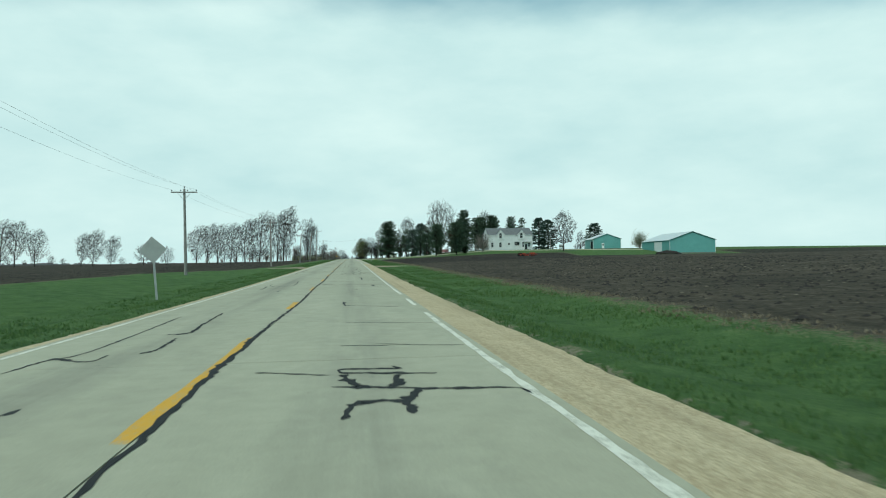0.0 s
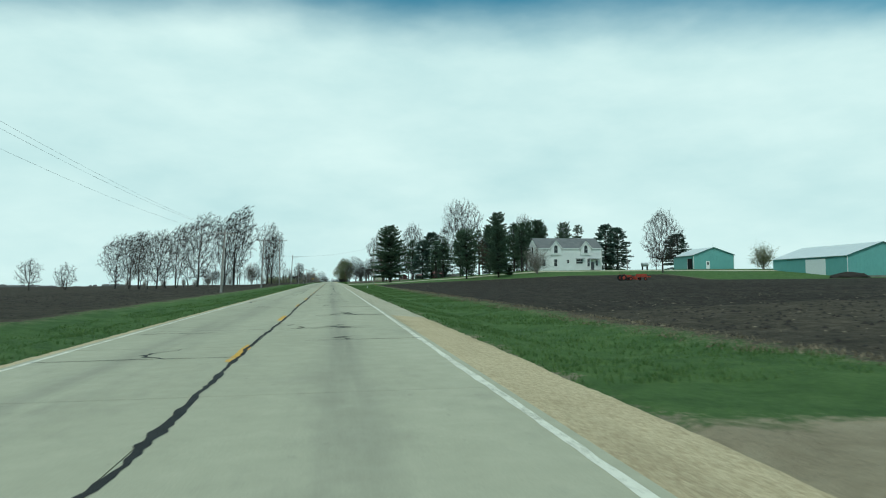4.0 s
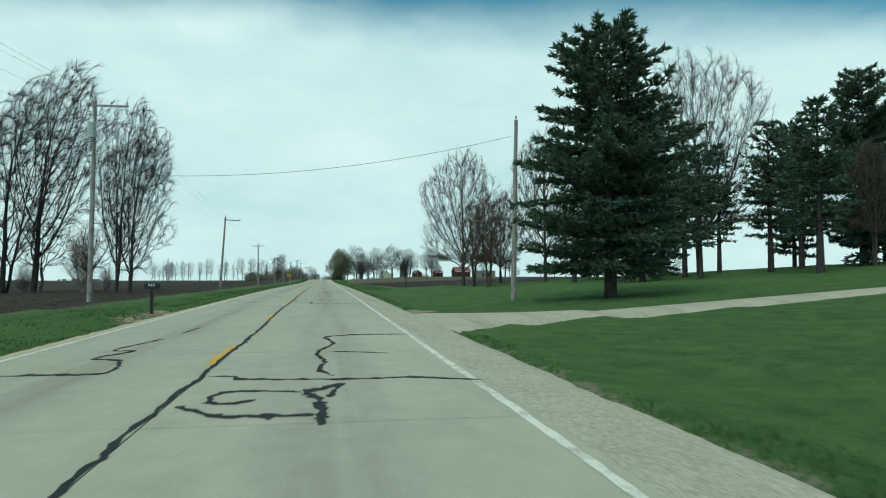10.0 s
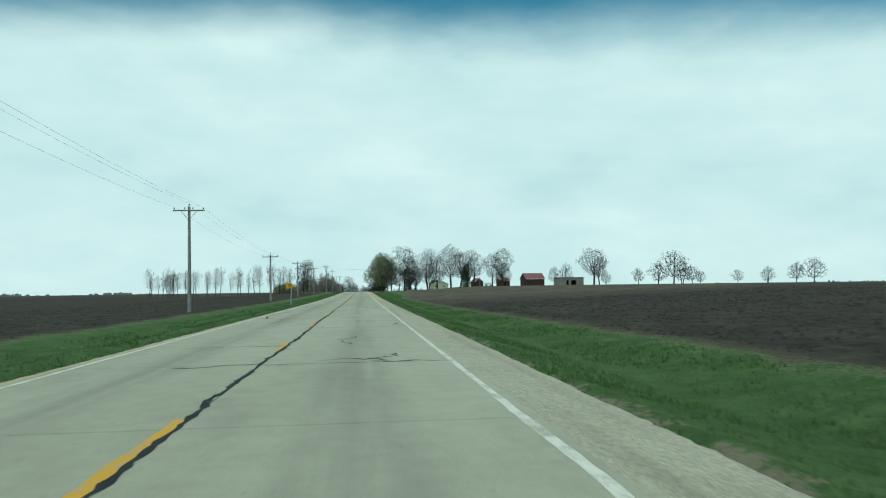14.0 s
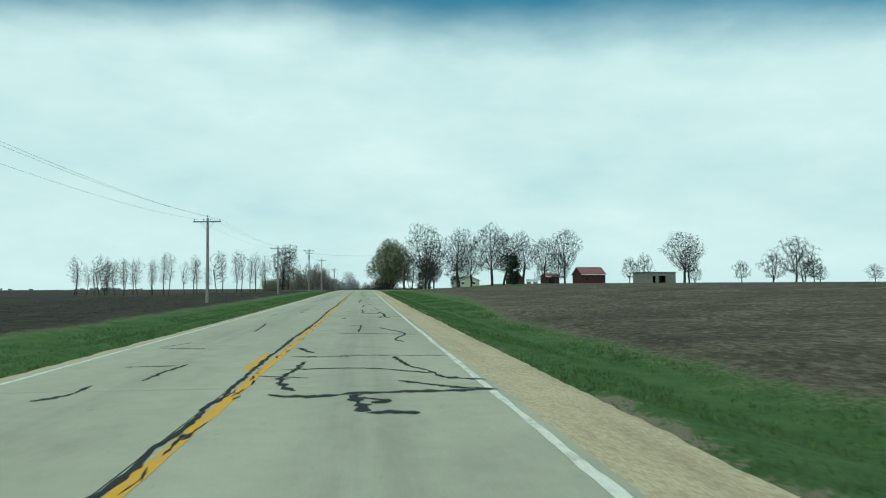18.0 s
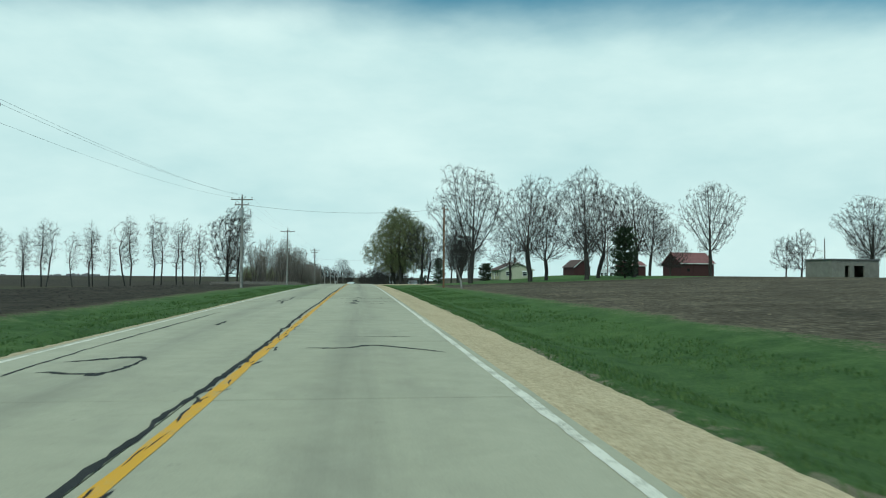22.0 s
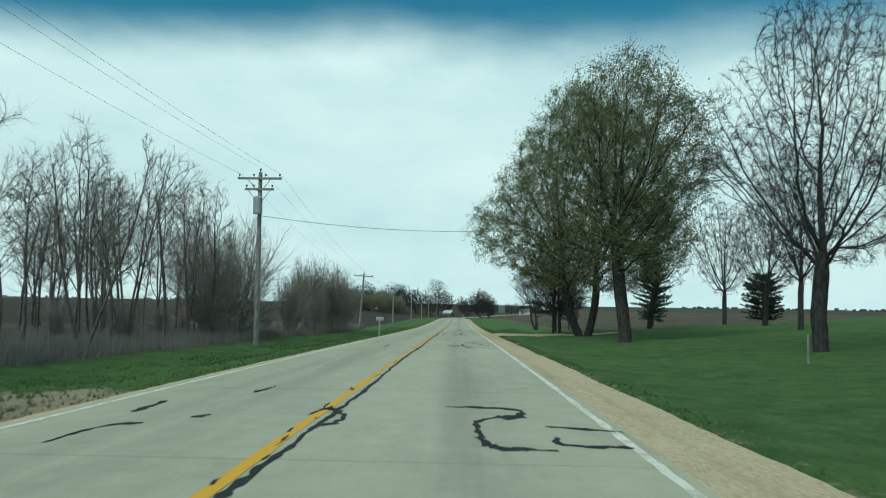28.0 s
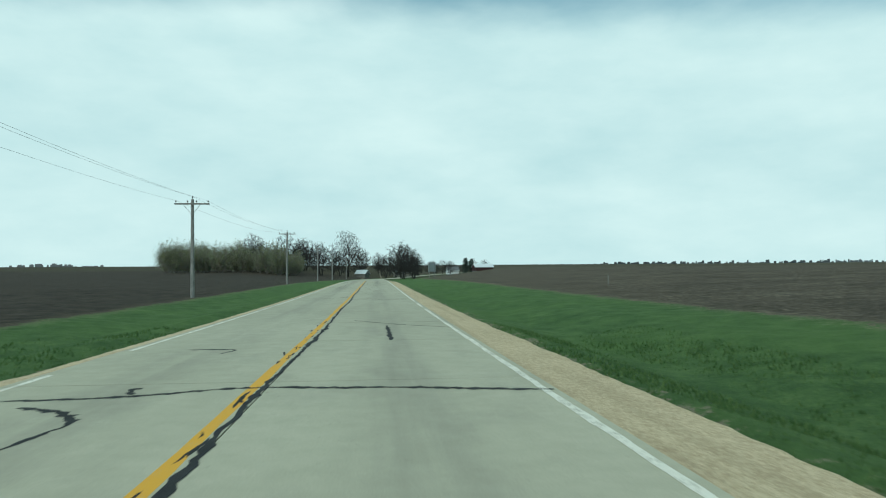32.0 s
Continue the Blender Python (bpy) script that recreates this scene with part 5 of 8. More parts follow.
def bare_tree_meshes(seed, height=15.0, spread=0.6, trunk=0.28, fork=0.3, kids=(6, 8, 6, 4), lean=(0.0, 0.0), up=0.12, gnarl=0.16, twig=0.010,
                     stems=1, lenf=(0.60, 0.50, 0.48, 0.5), leader=False, low=0.5):
    """Trunk with limbs and a crown of finer branches. Returns both, the twig ends and the height."""
    r = np.random.default_rng(seed)
    heavy, fine, ends = Wood(), Wood(), []
    wind = np.array([lean[0], lean[1], 0.0])

    def grow(p, d, length, rad, level):
        segs = (7, 7, 5, 3, 3)[min(level, 4)]
        sides = (9, 6, 4, 3, 3)[min(level, 4)] if trunk > .07 else 4
        pts, dirs = [p], []
        d = unit(d)
        for s in range(segs):
            k = gnarl * (0.35 if level == 0 else 1.0)
            d = unit(d + r.normal(0, k, 3) + np.array([0, 0, up * (1.0 if level < 3 else .5)]) + wind * (0.05 + 0.10 * level))
            dirs.append(d)
            pts.append(pts[-1] + d * length / segs)
        end = (0.30 if leader else 0.62) if level == 0 else 0.25
        rads = np.linspace(rad, max(twig * .6, rad * end), segs + 1)
        if level == 0:
            rads[0] *= 1.28
        (heavy if level < (2 if len(kids) > 2 else 1) else fine).tube(pts, rads, sides)
        if level == len(kids) - 1:
            # twigs: thin tapering slivers all along the branch
            m = max(3, int(kids[level] * 3 * r.uniform(.8, 1.2)))
            u = r.uniform(.08, 1, m)
            i = np.minimum((u * segs).astype(int), segs - 1)
            P, Dm = np.array(pts), np.array(dirs)
            q = P[i] + (P[i + 1] - P[i]) * (u * segs - i)[:, None]
            dv = Dm[i] + r.normal(0, .62, (m, 3)) + np.array([0, 0, up])
            dv /= np.linalg.norm(dv, axis=1)[:, None]
            w = np.cross(dv, r.normal(0, 1, (m, 3)))
            w *= twig * .75 / np.maximum(1e-6, np.linalg.norm(w, axis=1))[:, None]
            ln = length * lenf[min(level, 3)] * r.uniform(.6, 1.5, (m, 1)) * (1.25 - .5 * u)[:, None]
            tip = q + dv * ln
            fine.T.append(np.stack([q - w, q + w, tip], 1))
            ends.extend(zip(tip, q))
            return
        n = max(2, int(round(kids[level] * r.uniform(.85, 1.15))))
        for c in range(n):
            if level == 0:
                u = low + (1 - low) * (c + r.uniform(.3, .8)) / n
            else:
                u = .18 + .82 * (c + r.uniform(.1, .95)) / n
            u = min(u, .995)
            i = int(u * segs)
            q = pts[i] + (pts[i + 1] - pts[i]) * (u * segs - i)
            dd = dirs[i]
            a = c * 2.4 + r.uniform(-.5, .5)
            e1 = unit(np.cross(dd, np.array([.3, .9, .2])))
            side = e1 * math.cos(a) + np.cross(dd, e1) * math.sin(a)
            if level == 0:
                ang = spread * (1.45 - (1.05 if not leader else .7) * (u - low) / (1 - low)) * r.uniform(.8, 1.15)
                ln = height * lenf[0] * r.uniform(.85, 1.1) * ((1.25 - .85 * u) if leader else (.72 + .35 * u))
            else:
                ang = (spread * .75 + .30) * r.uniform(.65, 1.3) * (1.1 - .45 * u)
                ln = length * lenf[min(level, 3)] * r.uniform(.75, 1.25) * (1.2 - .5 * u)
            grow(q, unit(dd * math.cos(ang) + side * math.sin(ang)), ln, max(twig, rads[i] * r.uniform(.42, .62)), level + 1)

    for s in range(stems):
        a = 2 * math.pi * s / max(1, stems) + r.uniform(0, 1)
        tip = .30 if stems > 1 else 0
        off = np.array([math.cos(a), math.sin(a), 0]) * (trunk * .75 if stems > 1 else 0)
        grow(np.array([off[0], off[1], -0.25]), np.array([math.cos(a) * tip, math.sin(a) * tip, 1.0]), height * (fork if not leader else .85) * r.uniform(.9, 1.1), trunk, 0)
    top = max(float(v[:, 2].max()) for v in heavy.V + fine.V)
    return heavy, fine, ends, top


def grown_tree(seed, height=15.0, base=0.25, width=0.3, bulge=1.0, blunt=0.5, n=800, step=0.42, kill=1.9, trunk=0.28, tip=0.011, up=0.10,
               inertia=0.55, wobble=0.12, lean=(0.0, 0.0), stems=1, splay=0.3, leader=0.0, twigs=3, sprig=0.75, lobes=0.28, fan=0.45, tw=0.007, gust=0.0, sides=(8, 5, 3)):
    """A tree whose limbs reach out to fill a crown. base: where the crown begins, width: its half width, both as shares of the height;
    bulge: below 1 the crown is widest low down; leader: how far the trunk runs on into the crown; fan: how far limbs strain outwards;
    gust: how far the wind has swept the upper crown over, as a share of the height."""
    r = np.random.default_rng(seed)
    ph, fr = r.uniform(0, 6.283, 6), r.integers(1, 5, 6)
    wind = np.array([lean[0], lean[1], 0.0])
    # places to reach
    A = []
    while len(A) < n:
        u, a, q = r.random(), r.uniform(0, 6.283), r.random() ** .5
        edge = max(0.0, math.sin(math.pi * min(1, .04 + .94 * u) ** bulge)) ** blunt
        edge *= 1 + lobes * sum(math.sin(f * a + p + 5 * u * (i - 2)) for i, (f, p) in enumerate(zip(fr, ph))) / 2.2
        if r.random() > (.25 + edge) ** 1.5:
            continue
        rr = width * height * edge * q
        z = (base + (1 - base) * u) * height * (1 + .05 * math.sin(3 * a + ph[0]))
        A.append((rr * math.cos(a) + wind[0] * z, rr * math.sin(a) + wind[1] * z, z))
    A = np.array(A)
    P, D, par, kids = [], [], [], []

    def add(p, d, k):
        P.append(p), D.append(d), par.append(k), kids.append(0)
        if k >= 0:
            kids[k] += 1
        return len(P) - 1

    for s in range(stems):
        a = 6.283 * s / stems + r.uniform(0, 1.2)
        out = np.array([math.cos(a), math.sin(a), 0])
        p, d = out * (trunk * .8 if stems > 1 else 0) + np.array([0, 0, -.3]), unit(np.array([0, 0, 1.0]) + out * (splay if stems > 1 else 0) + wind)
        k = add(p, d, -1)
        top = height * (base * 1.05 + (1 - base) * leader) * r.uniform(.92, 1.06)
        while p[2] < top:
            d = unit(d + r.normal(0, wobble * .35, 3) * np.array([1, 1, .2]) + np.array([0, 0, .10]) + wind * .1)
            p = p + d * step
            k = add(p, d, k)
    near, dist = np.zeros(n, int), np.full(n, 1e9)

    def update(i0):
        Q = np.array(P[i0:])
        d = np.linalg.norm(A[:, None, :] - Q[None], axis=2)
        j = d.argmin(1)
        m = d[np.arange(len(A)), j]
        b = m < dist
        dist[b], near[b] = m[b], i0 + j[b]

    root = np.array([0, 0, base * height * .55])
    update(0)
    idle = np.zeros(n, int)
    for it in range(200):
        live = dist < height
        if live.sum() < 4:
            break
        ids = near[live]
        v = A[live] - np.array(P)[ids]
        v /= np.maximum(1e-6, np.linalg.norm(v, axis=1))[:, None]
        uniq, inv = np.unique(ids, return_inverse=True)
        acc = np.zeros((len(uniq), 3))
        np.add.at(acc, inv, v)
        i0 = len(P)
        jit = r.normal(0, wobble, (len(uniq), 3))
        for k, g, j in zip(uniq, acc, jit):
            if kids[k] < 3:
                d = unit(unit(g) + inertia * D[k] + fan * unit(P[k] - root - wind * P[k][2]) + j + np.array([0, 0, up]) + wind * .15)
                add(P[k] + d * step, d, k)
        if len(P) == i0:
            break
        was = dist.copy()
        update(i0)
        idle = np.where(dist < was - step * .1, 0, idle + 1)
        dist[(dist < kill * step) | (idle >= 5)] = -1.0
        dist[dist < 0] = 1e9
        gone = dist > 1e8
        A[gone] = 1e7
    P, D, par = np.array(P), np.array(D), np.array(par)
    P[:, 0] += gust * height * np.clip(P[:, 2] / height, 0, 1.2) ** 3
    D[:, 0] += 3 * gust * np.clip(P[:, 2] / height, 0, 1.2) ** 2
    N = len(P)
    leafs = np.zeros(N)
    has = np.zeros(N, bool)
    has[par[par >= 0]] = True
    leafs[~has] = 1
    for i in range(N - 1, -1, -1):
        if par[i] >= 0:
            leafs[par[i]] += leafs[i]
    ex = math.log(max(3, leafs.max())) / math.log(trunk / tip)
    R = tip * leafs ** (1 / ex)
    heavy, fine, ends = Wood(), Wood(), []
    big = {}
    for i in range(N):
        k = par[i]
        if k >= 0 and (k not in big or leafs[i] > leafs[big[k]]):
            big[k] = i
    for i in range(N):
        k = par[i]
        if k >= 0 and big[k] == i:
            continue
        chain = [k, i] if k >= 0 else [i]
        while chain[-1] in big:
            chain.append(big[chain[-1]])
        if len(chain) < 2:
            continue
        rad = R[chain].copy()
        if k >= 0:
            rad[0] = rad[1]
        else:
            rad[0] *= 1.35
        rad[-1] *= .5
        if len(chain) > 5 and rad[0] < tip * 4:
            keep = [0] + list(range(1, len(chain) - 1, 2)) + [len(chain) - 1]
            chain, rad = [chain[q] for q in keep], rad[keep]
        thick = rad.max()
        w = heavy if thick > trunk * .16 else fine
        w.tube(P[chain], rad, sides[0] if thick > trunk * .5 else sides[1] if thick > trunk * .16 else sides[2])
    q = np.repeat(np.where((leafs <= 9) & (P[:, 2] > base * height * .7))[0], twigs)
    m = len(q)
    dv = D[q] * .8 + r.normal(0, .62 if gust == 0 else .40, (m, 3)) + np.array([4 * gust, 0, .10 + up]) + wind * 2.0
    dv /= np.linalg.norm(dv, axis=1)[:, None]
    w = np.cross(dv, r.normal(0, 1, (m, 3)))
    w *= tw / np.maximum(1e-6, np.linalg.norm(w, axis=1))[:, None]
    root = P[q] - D[q] * step * r.uniform(0, 1, (m, 1))
    end = root + dv * sprig * r.uniform(.4, 1.4, (m, 1))
    fine.T.append(np.stack([root - w, root + w, end], 1))
    ends = list(zip(end, root))
    top = max(float(v[:, 2].max()) for v in heavy.V + fine.V)
    return heavy, fine, ends, top


def leaves_at(ends, seed, per, size, mat, name="leaves", spread=0.35):
    r = np.random.default_rng(seed)
    tip, base = (np.repeat(np.array([e[i] for e in ends]), per, axis=0) for i in (0, 1))
    P = tip + (base - tip) * r.uniform(0, 1, (len(tip), 1)) ** 1.4 + r.normal(0, spread, (len(tip), 3))
    n = len(P)
    a, b = r.normal(0, 1, (n, 3)), r.normal(0, 1, (n, 3))
    a /= np.linalg.norm(a, axis=1)[:, None]
    b -= (a * b).sum(1)[:, None] * a
    b /= np.linalg.norm(b, axis=1)[:, None]
    s = size * r.uniform(.6, 1.3, n)[:, None]
    V = np.stack([P - a * s, P + b * s * .5, P + a * s, P - b * s * .5], 1).reshape(-1, 3)
    F = np.arange(n * 4).reshape(-1, 4)
    return fast_mesh(name, V, F, mat)


TREES = {}


def tree_kind(key, name, label, bark, twigmat, leaf=None, **kw):
    """Builds one tree at the origin as a pattern; placed by plant()."""
    heavy, fine, ends, top = (grown_tree if "base" in kw else bare_tree_meshes)(**kw)
    TREES[key] = dict(name=name, label=label, trunk=heavy.mesh("trunk", bark), crown=fine.mesh("crown", twigmat), top=top,
                      leaves=leaves_at(ends, kw["seed"] + 900, *leaf) if leaf else None)


def plant(key, x, y, height, turn=0.0, group="", label="", tilt=(0, 0), z=None, widen=1.0):
    k = TREES[key]
    s = height / k["top"]
    m = pose(x, y, zl(x, y) if z is None else z, tilt[0], tilt[1], turn) @ Matrix.Diagonal((s * widen, s * widen, s, 1))
    ob = thing(k["name"], label or k["label"], "tree", m, group)
    part("trunk", k["trunk"], ob)
    part("crown", k["crown"], ob)
    if k["leaves"] is not None:
        part("leaves", k["leaves"], ob)
    return ob


tree_kind("wind_a", "bare_tree", "bare wind-bent deciduous tree at the field edge", M_BARK_DARK, M_TWIG_DARK, seed=11, height=18, base=.12, width=.22, bulge=1.7, n=1700, step=.36, kill=1.05, trunk=.25, tip=.006, tw=.010, up=.16, inertia=1.1, wobble=.10, fan=.45, lean=(.08, .02), gust=.095, twigs=5, sprig=.85, lobes=.35)
tree_kind("wind_b", "bare_tree", "bare wind-bent deciduous tree at the field edge", M_BARK_DARK, M_TWIG_DARK, seed=12, height=18, base=.12, width=.23, bulge=1.6, n=1700, step=.36, kill=1.05, trunk=.22, tip=.006, tw=.010, up=.15, inertia=1.1, wobble=.11, fan=.45, lean=(.07, 0), gust=.095, stems=2, splay=.14, twigs=5, sprig=.85, lobes=.35)
tree_kind("wind_c", "bare_tree", "dense bare wind-bent deciduous tree", M_BARK_DARK, M_TWIG_DARK, seed=13, height=16, base=.10, width=.30, bulge=1.35, n=2000, step=.36, kill=1.05, trunk=.25, tip=.006, tw=.010, up=.12, inertia=1.1, wobble=.10, fan=.45, lean=(.05, 0), gust=.095, twigs=5, sprig=.85, lobes=.3)
tree_kind("maple", "bare_maple_tree", "bare maple with an oval crown of fine upswept branches", M_BARK, M_TWIG, seed=21, height=15, base=.10, width=.33, bulge=.85, n=2600, step=.32, kill=1.0, trunk=.21, tip=.005, up=.22, inertia=1.3, wobble=.05, fan=1.0, leader=.12, twigs=5, sprig=.85, lobes=.18)
tree_kind("maple_b", "bare_maple_tree", "bare maple with an oval crown of fine upswept branches", M_BARK, M_TWIG, seed=22, height=15, base=.14, width=.32, bulge=1.0, n=2600, step=.32, kill=1.0, trunk=.22, tip=.005, up=.22, inertia=1.3, wobble=.06, fan=1.0, twigs=5, sprig=.85, lobes=.2)
tree_kind("bud", "budding_tree", "small lawn tree with rusty opening buds", M_BARK, M_TWIG, leaf=(2, .030, M_BUD, "buds", .05), seed=23, height=9, base=.22, width=.22, bulge=.9, n=1700, step=.25, kill=1.0, trunk=.13, tip=.006, up=.2, inertia=1.1, wobble=.06, fan=.9, stems=2, splay=.12, twigs=4, sprig=.5, lobes=.18)
tree_kind("oak", "bare_oak_tree", "old bare tree with heavy crooked spreading limbs", M_BARK_DARK, M_TWIG_DARK, seed=31, height=17, base=.27, width=.34, bulge=.95, blunt=.5, n=2700, step=.36, kill=1.1, trunk=.42, tip=.006, tw=.010, up=.10, inertia=.8, wobble=.20, fan=.45, twigs=5, sprig=.55, lobes=.35)
tree_kind("oak_b", "bare_oak_tree", "old bare tree with heavy crooked spreading limbs", M_BARK_DARK, M_TWIG_DARK, seed=36, height=17, base=.24, width=.38, bulge=1.0, blunt=.5, n=2430, step=.36, kill=1.1, trunk=.42, tip=.006, tw=.010, up=.10, inertia=.8, wobble=.22, fan=.45, twigs=5, sprig=.55, lobes=.4)
tree_kind("elm", "bare_elm_tree", "tall bare vase-shaped tree with a fine crown", M_BARK_DARK, M_TWIG_DARK, seed=33, height=18, base=.24, width=.31, bulge=1.35, blunt=.5, n=2295, step=.38, kill=1.1, trunk=.36, tip=.006, tw=.010, up=.12, inertia=.9, wobble=.13, fan=.45, lean=(-.02, 0), twigs=5, sprig=.6, lobes=.3)
tree_kind("sapling", "sapling", "thin tall bare sapling along the field edge", M_BARK_PALE, M_BRUSH, seed=41, height=11, base=.30, width=.11, bulge=1.2, n=300, step=.32, kill=1.0, trunk=.085, tip=.006, up=.18, inertia=.9, wobble=.10, fan=.5, leader=.55, twigs=4, sprig=.7, lobes=.4)
tree_kind("sapling_b", "sapling", "thin tall bare sapling along the field edge", M_BARK_PALE, M_BRUSH, seed=42, height=11, base=.24, width=.15, bulge=1.35, n=340, step=.32, kill=1.0, trunk=.08, tip=.006, up=.16, inertia=.9, wobble=.11, fan=.6, stems=2, splay=.12, twigs=4, sprig=.7, lobes=.4)
tree_kind("sapling_c", "sapling", "thin forked bare sapling along the field edge", M_BARK_PALE, M_BRUSH, seed=43, height=11, trunk=.08, spread=.55, fork=.4, kids=(9, 6, 4), up=.14, gnarl=.12, leader=True, low=.35, lenf=(.24, .5, .5, .5), stems=2)
tree_kind("row", "slender_tree", "tall slender bare tree at the field edge", M_BARK_DARK, M_TWIG, seed=44, height=15, base=.26, width=.12, bulge=.9, n=420, step=.40, kill=1.1, trunk=.17, tip=.008, tw=.009, up=.2, wobble=.14, leader=.75, twigs=6, sprig=.8, lobes=.4)
tree_kind("row_b", "slender_tree", "tall slender crooked bare tree at the field edge", M_BARK_DARK, M_TWIG, seed=45, height=15, base=.32, width=.15, bulge=1.1, n=420, step=.42, kill=1.1, trunk=.16, tip=.008, tw=.009, up=.2, wobble=.2, leader=.3, twigs=6, sprig=.8, lobes=.4)
tree_kind("shrub", "bare_shrub", "bare many-stemmed brush thicket", M_BRUSH, M_BRUSH, seed=51, height=6, trunk=.035, spread=.40, fork=.5, kids=(7, 11), up=.08, gnarl=.08, stems=12, low=.2, lenf=(.45, .45, .6, .5), twig=.010)
tree_kind("shrub_b", "bare_shrub", "bare many-stemmed brush thicket", M_BRUSH, M_BRUSH, seed=52, height=6, trunk=.035, spread=.6, fork=.4, kids=(7, 11), up=.04, gnarl=.10, stems=12, low=.15, lenf=(.5, .45, .6, .5), twig=.010)
tree_kind("far", "distant_tree", "distant bare deciduous tree on the horizon", M_BARK_DARK, M_TWIG_DARK, seed=61, height=13, base=.16, width=.42, bulge=1.0, blunt=.5, n=420, step=.62, kill=1.1, trunk=.28, tip=.016, tw=.018, up=.08, wobble=.16, twigs=8, sprig=1.1, lobes=.3)
tree_kind("far_b", "distant_tree", "distant bare deciduous tree on the horizon", M_BARK_DARK, M_TWIG_DARK, seed=62, height=13, base=.12, width=.40, bulge=.9, blunt=.5, n=420, step=.62, kill=1.1, trunk=.28, tip=.016, tw=.018, up=.08, wobble=.18, stems=2, twigs=8, sprig=1.1, lobes=.3)
tree_kind("leafy", "leafing_maple_tree", "large fork-trunked tree just breaking into olive-green leaf", M_BARK_DARK, M_TWIG_DARK, leaf=(7, .066, M_LEAF, "leaves", .14), seed=71, height=21, base=.19, width=.43, bulge=.72, blunt=.55, n=3000, step=.40, kill=1.0, trunk=.35, tip=.006, up=.12, inertia=.8, wobble=.12, fan=.6, stems=2, splay=.32, leader=.15, twigs=3, sprig=.8, lobes=.16)
tree_kind("leafy_b", "leafing_maple_tree", "tall tree with a long bare trunk, breaking into olive-green leaf", M_BARK_DARK, M_TWIG_DARK, leaf=(5, .068, M_LEAF, "leaves", .14), seed=73, height=19, base=.26, width=.30, bulge=.95, blunt=.5, n=2600, step=.38, kill=1.0, trunk=.44, tip=.006, up=.15, inertia=.8, wobble=.12, fan=.6, leader=.25, twigs=3, sprig=.8, lobes=.2)
tree_kind("pale", "leafing_bush", "rounded bush in pale yellow-green leaf", M_BRUSH, M_BRUSH, leaf=(4, .085, M_PALELEAF, "leaves", .07), seed=72, height=6, trunk=.05, spread=.6, fork=.3, kids=(8, 10), up=.06, gnarl=.1, stems=6, low=.2, lenf=(.5, .5, .6, .5))
tree_kind("grove", "young_tree", "young tree in pale yellow-green bud", M_BRUSH, M_BRUSH, leaf=(5, .10, M_PALELEAF, "leaves", .2), seed=74, height=6, trunk=.06, spread=.55, fork=.3, kids=(6, 6), up=.06, gnarl=.1, stems=4, low=.2, lenf=(.5, .5, .6, .5), twig=.03)
tree_kind("dead", "dead_tree", "dying crooked bare tree with few limbs", M_BARK_DARK, M_TWIG_DARK, seed=84, height=8, base=.48, width=.24, bulge=1.0, n=420, step=.22, kill=1.2, trunk=.17, tip=.010, up=.05, inertia=.4, wobble=.3, lean=(-.26, 0), twigs=3, sprig=.35, lobes=.3)
tree_kind("scrub", "small_bare_tree", "small scrubby bare tree in the verge", M_BARK_DARK, M_TWIG_DARK, seed=82, height=4.5, base=.30, width=.42, bulge=1.1, n=420, step=.17, kill=1.2, trunk=.09, tip=.006, up=.04, inertia=.4, wobble=.3, twigs=3, sprig=.3, lobes=.4)


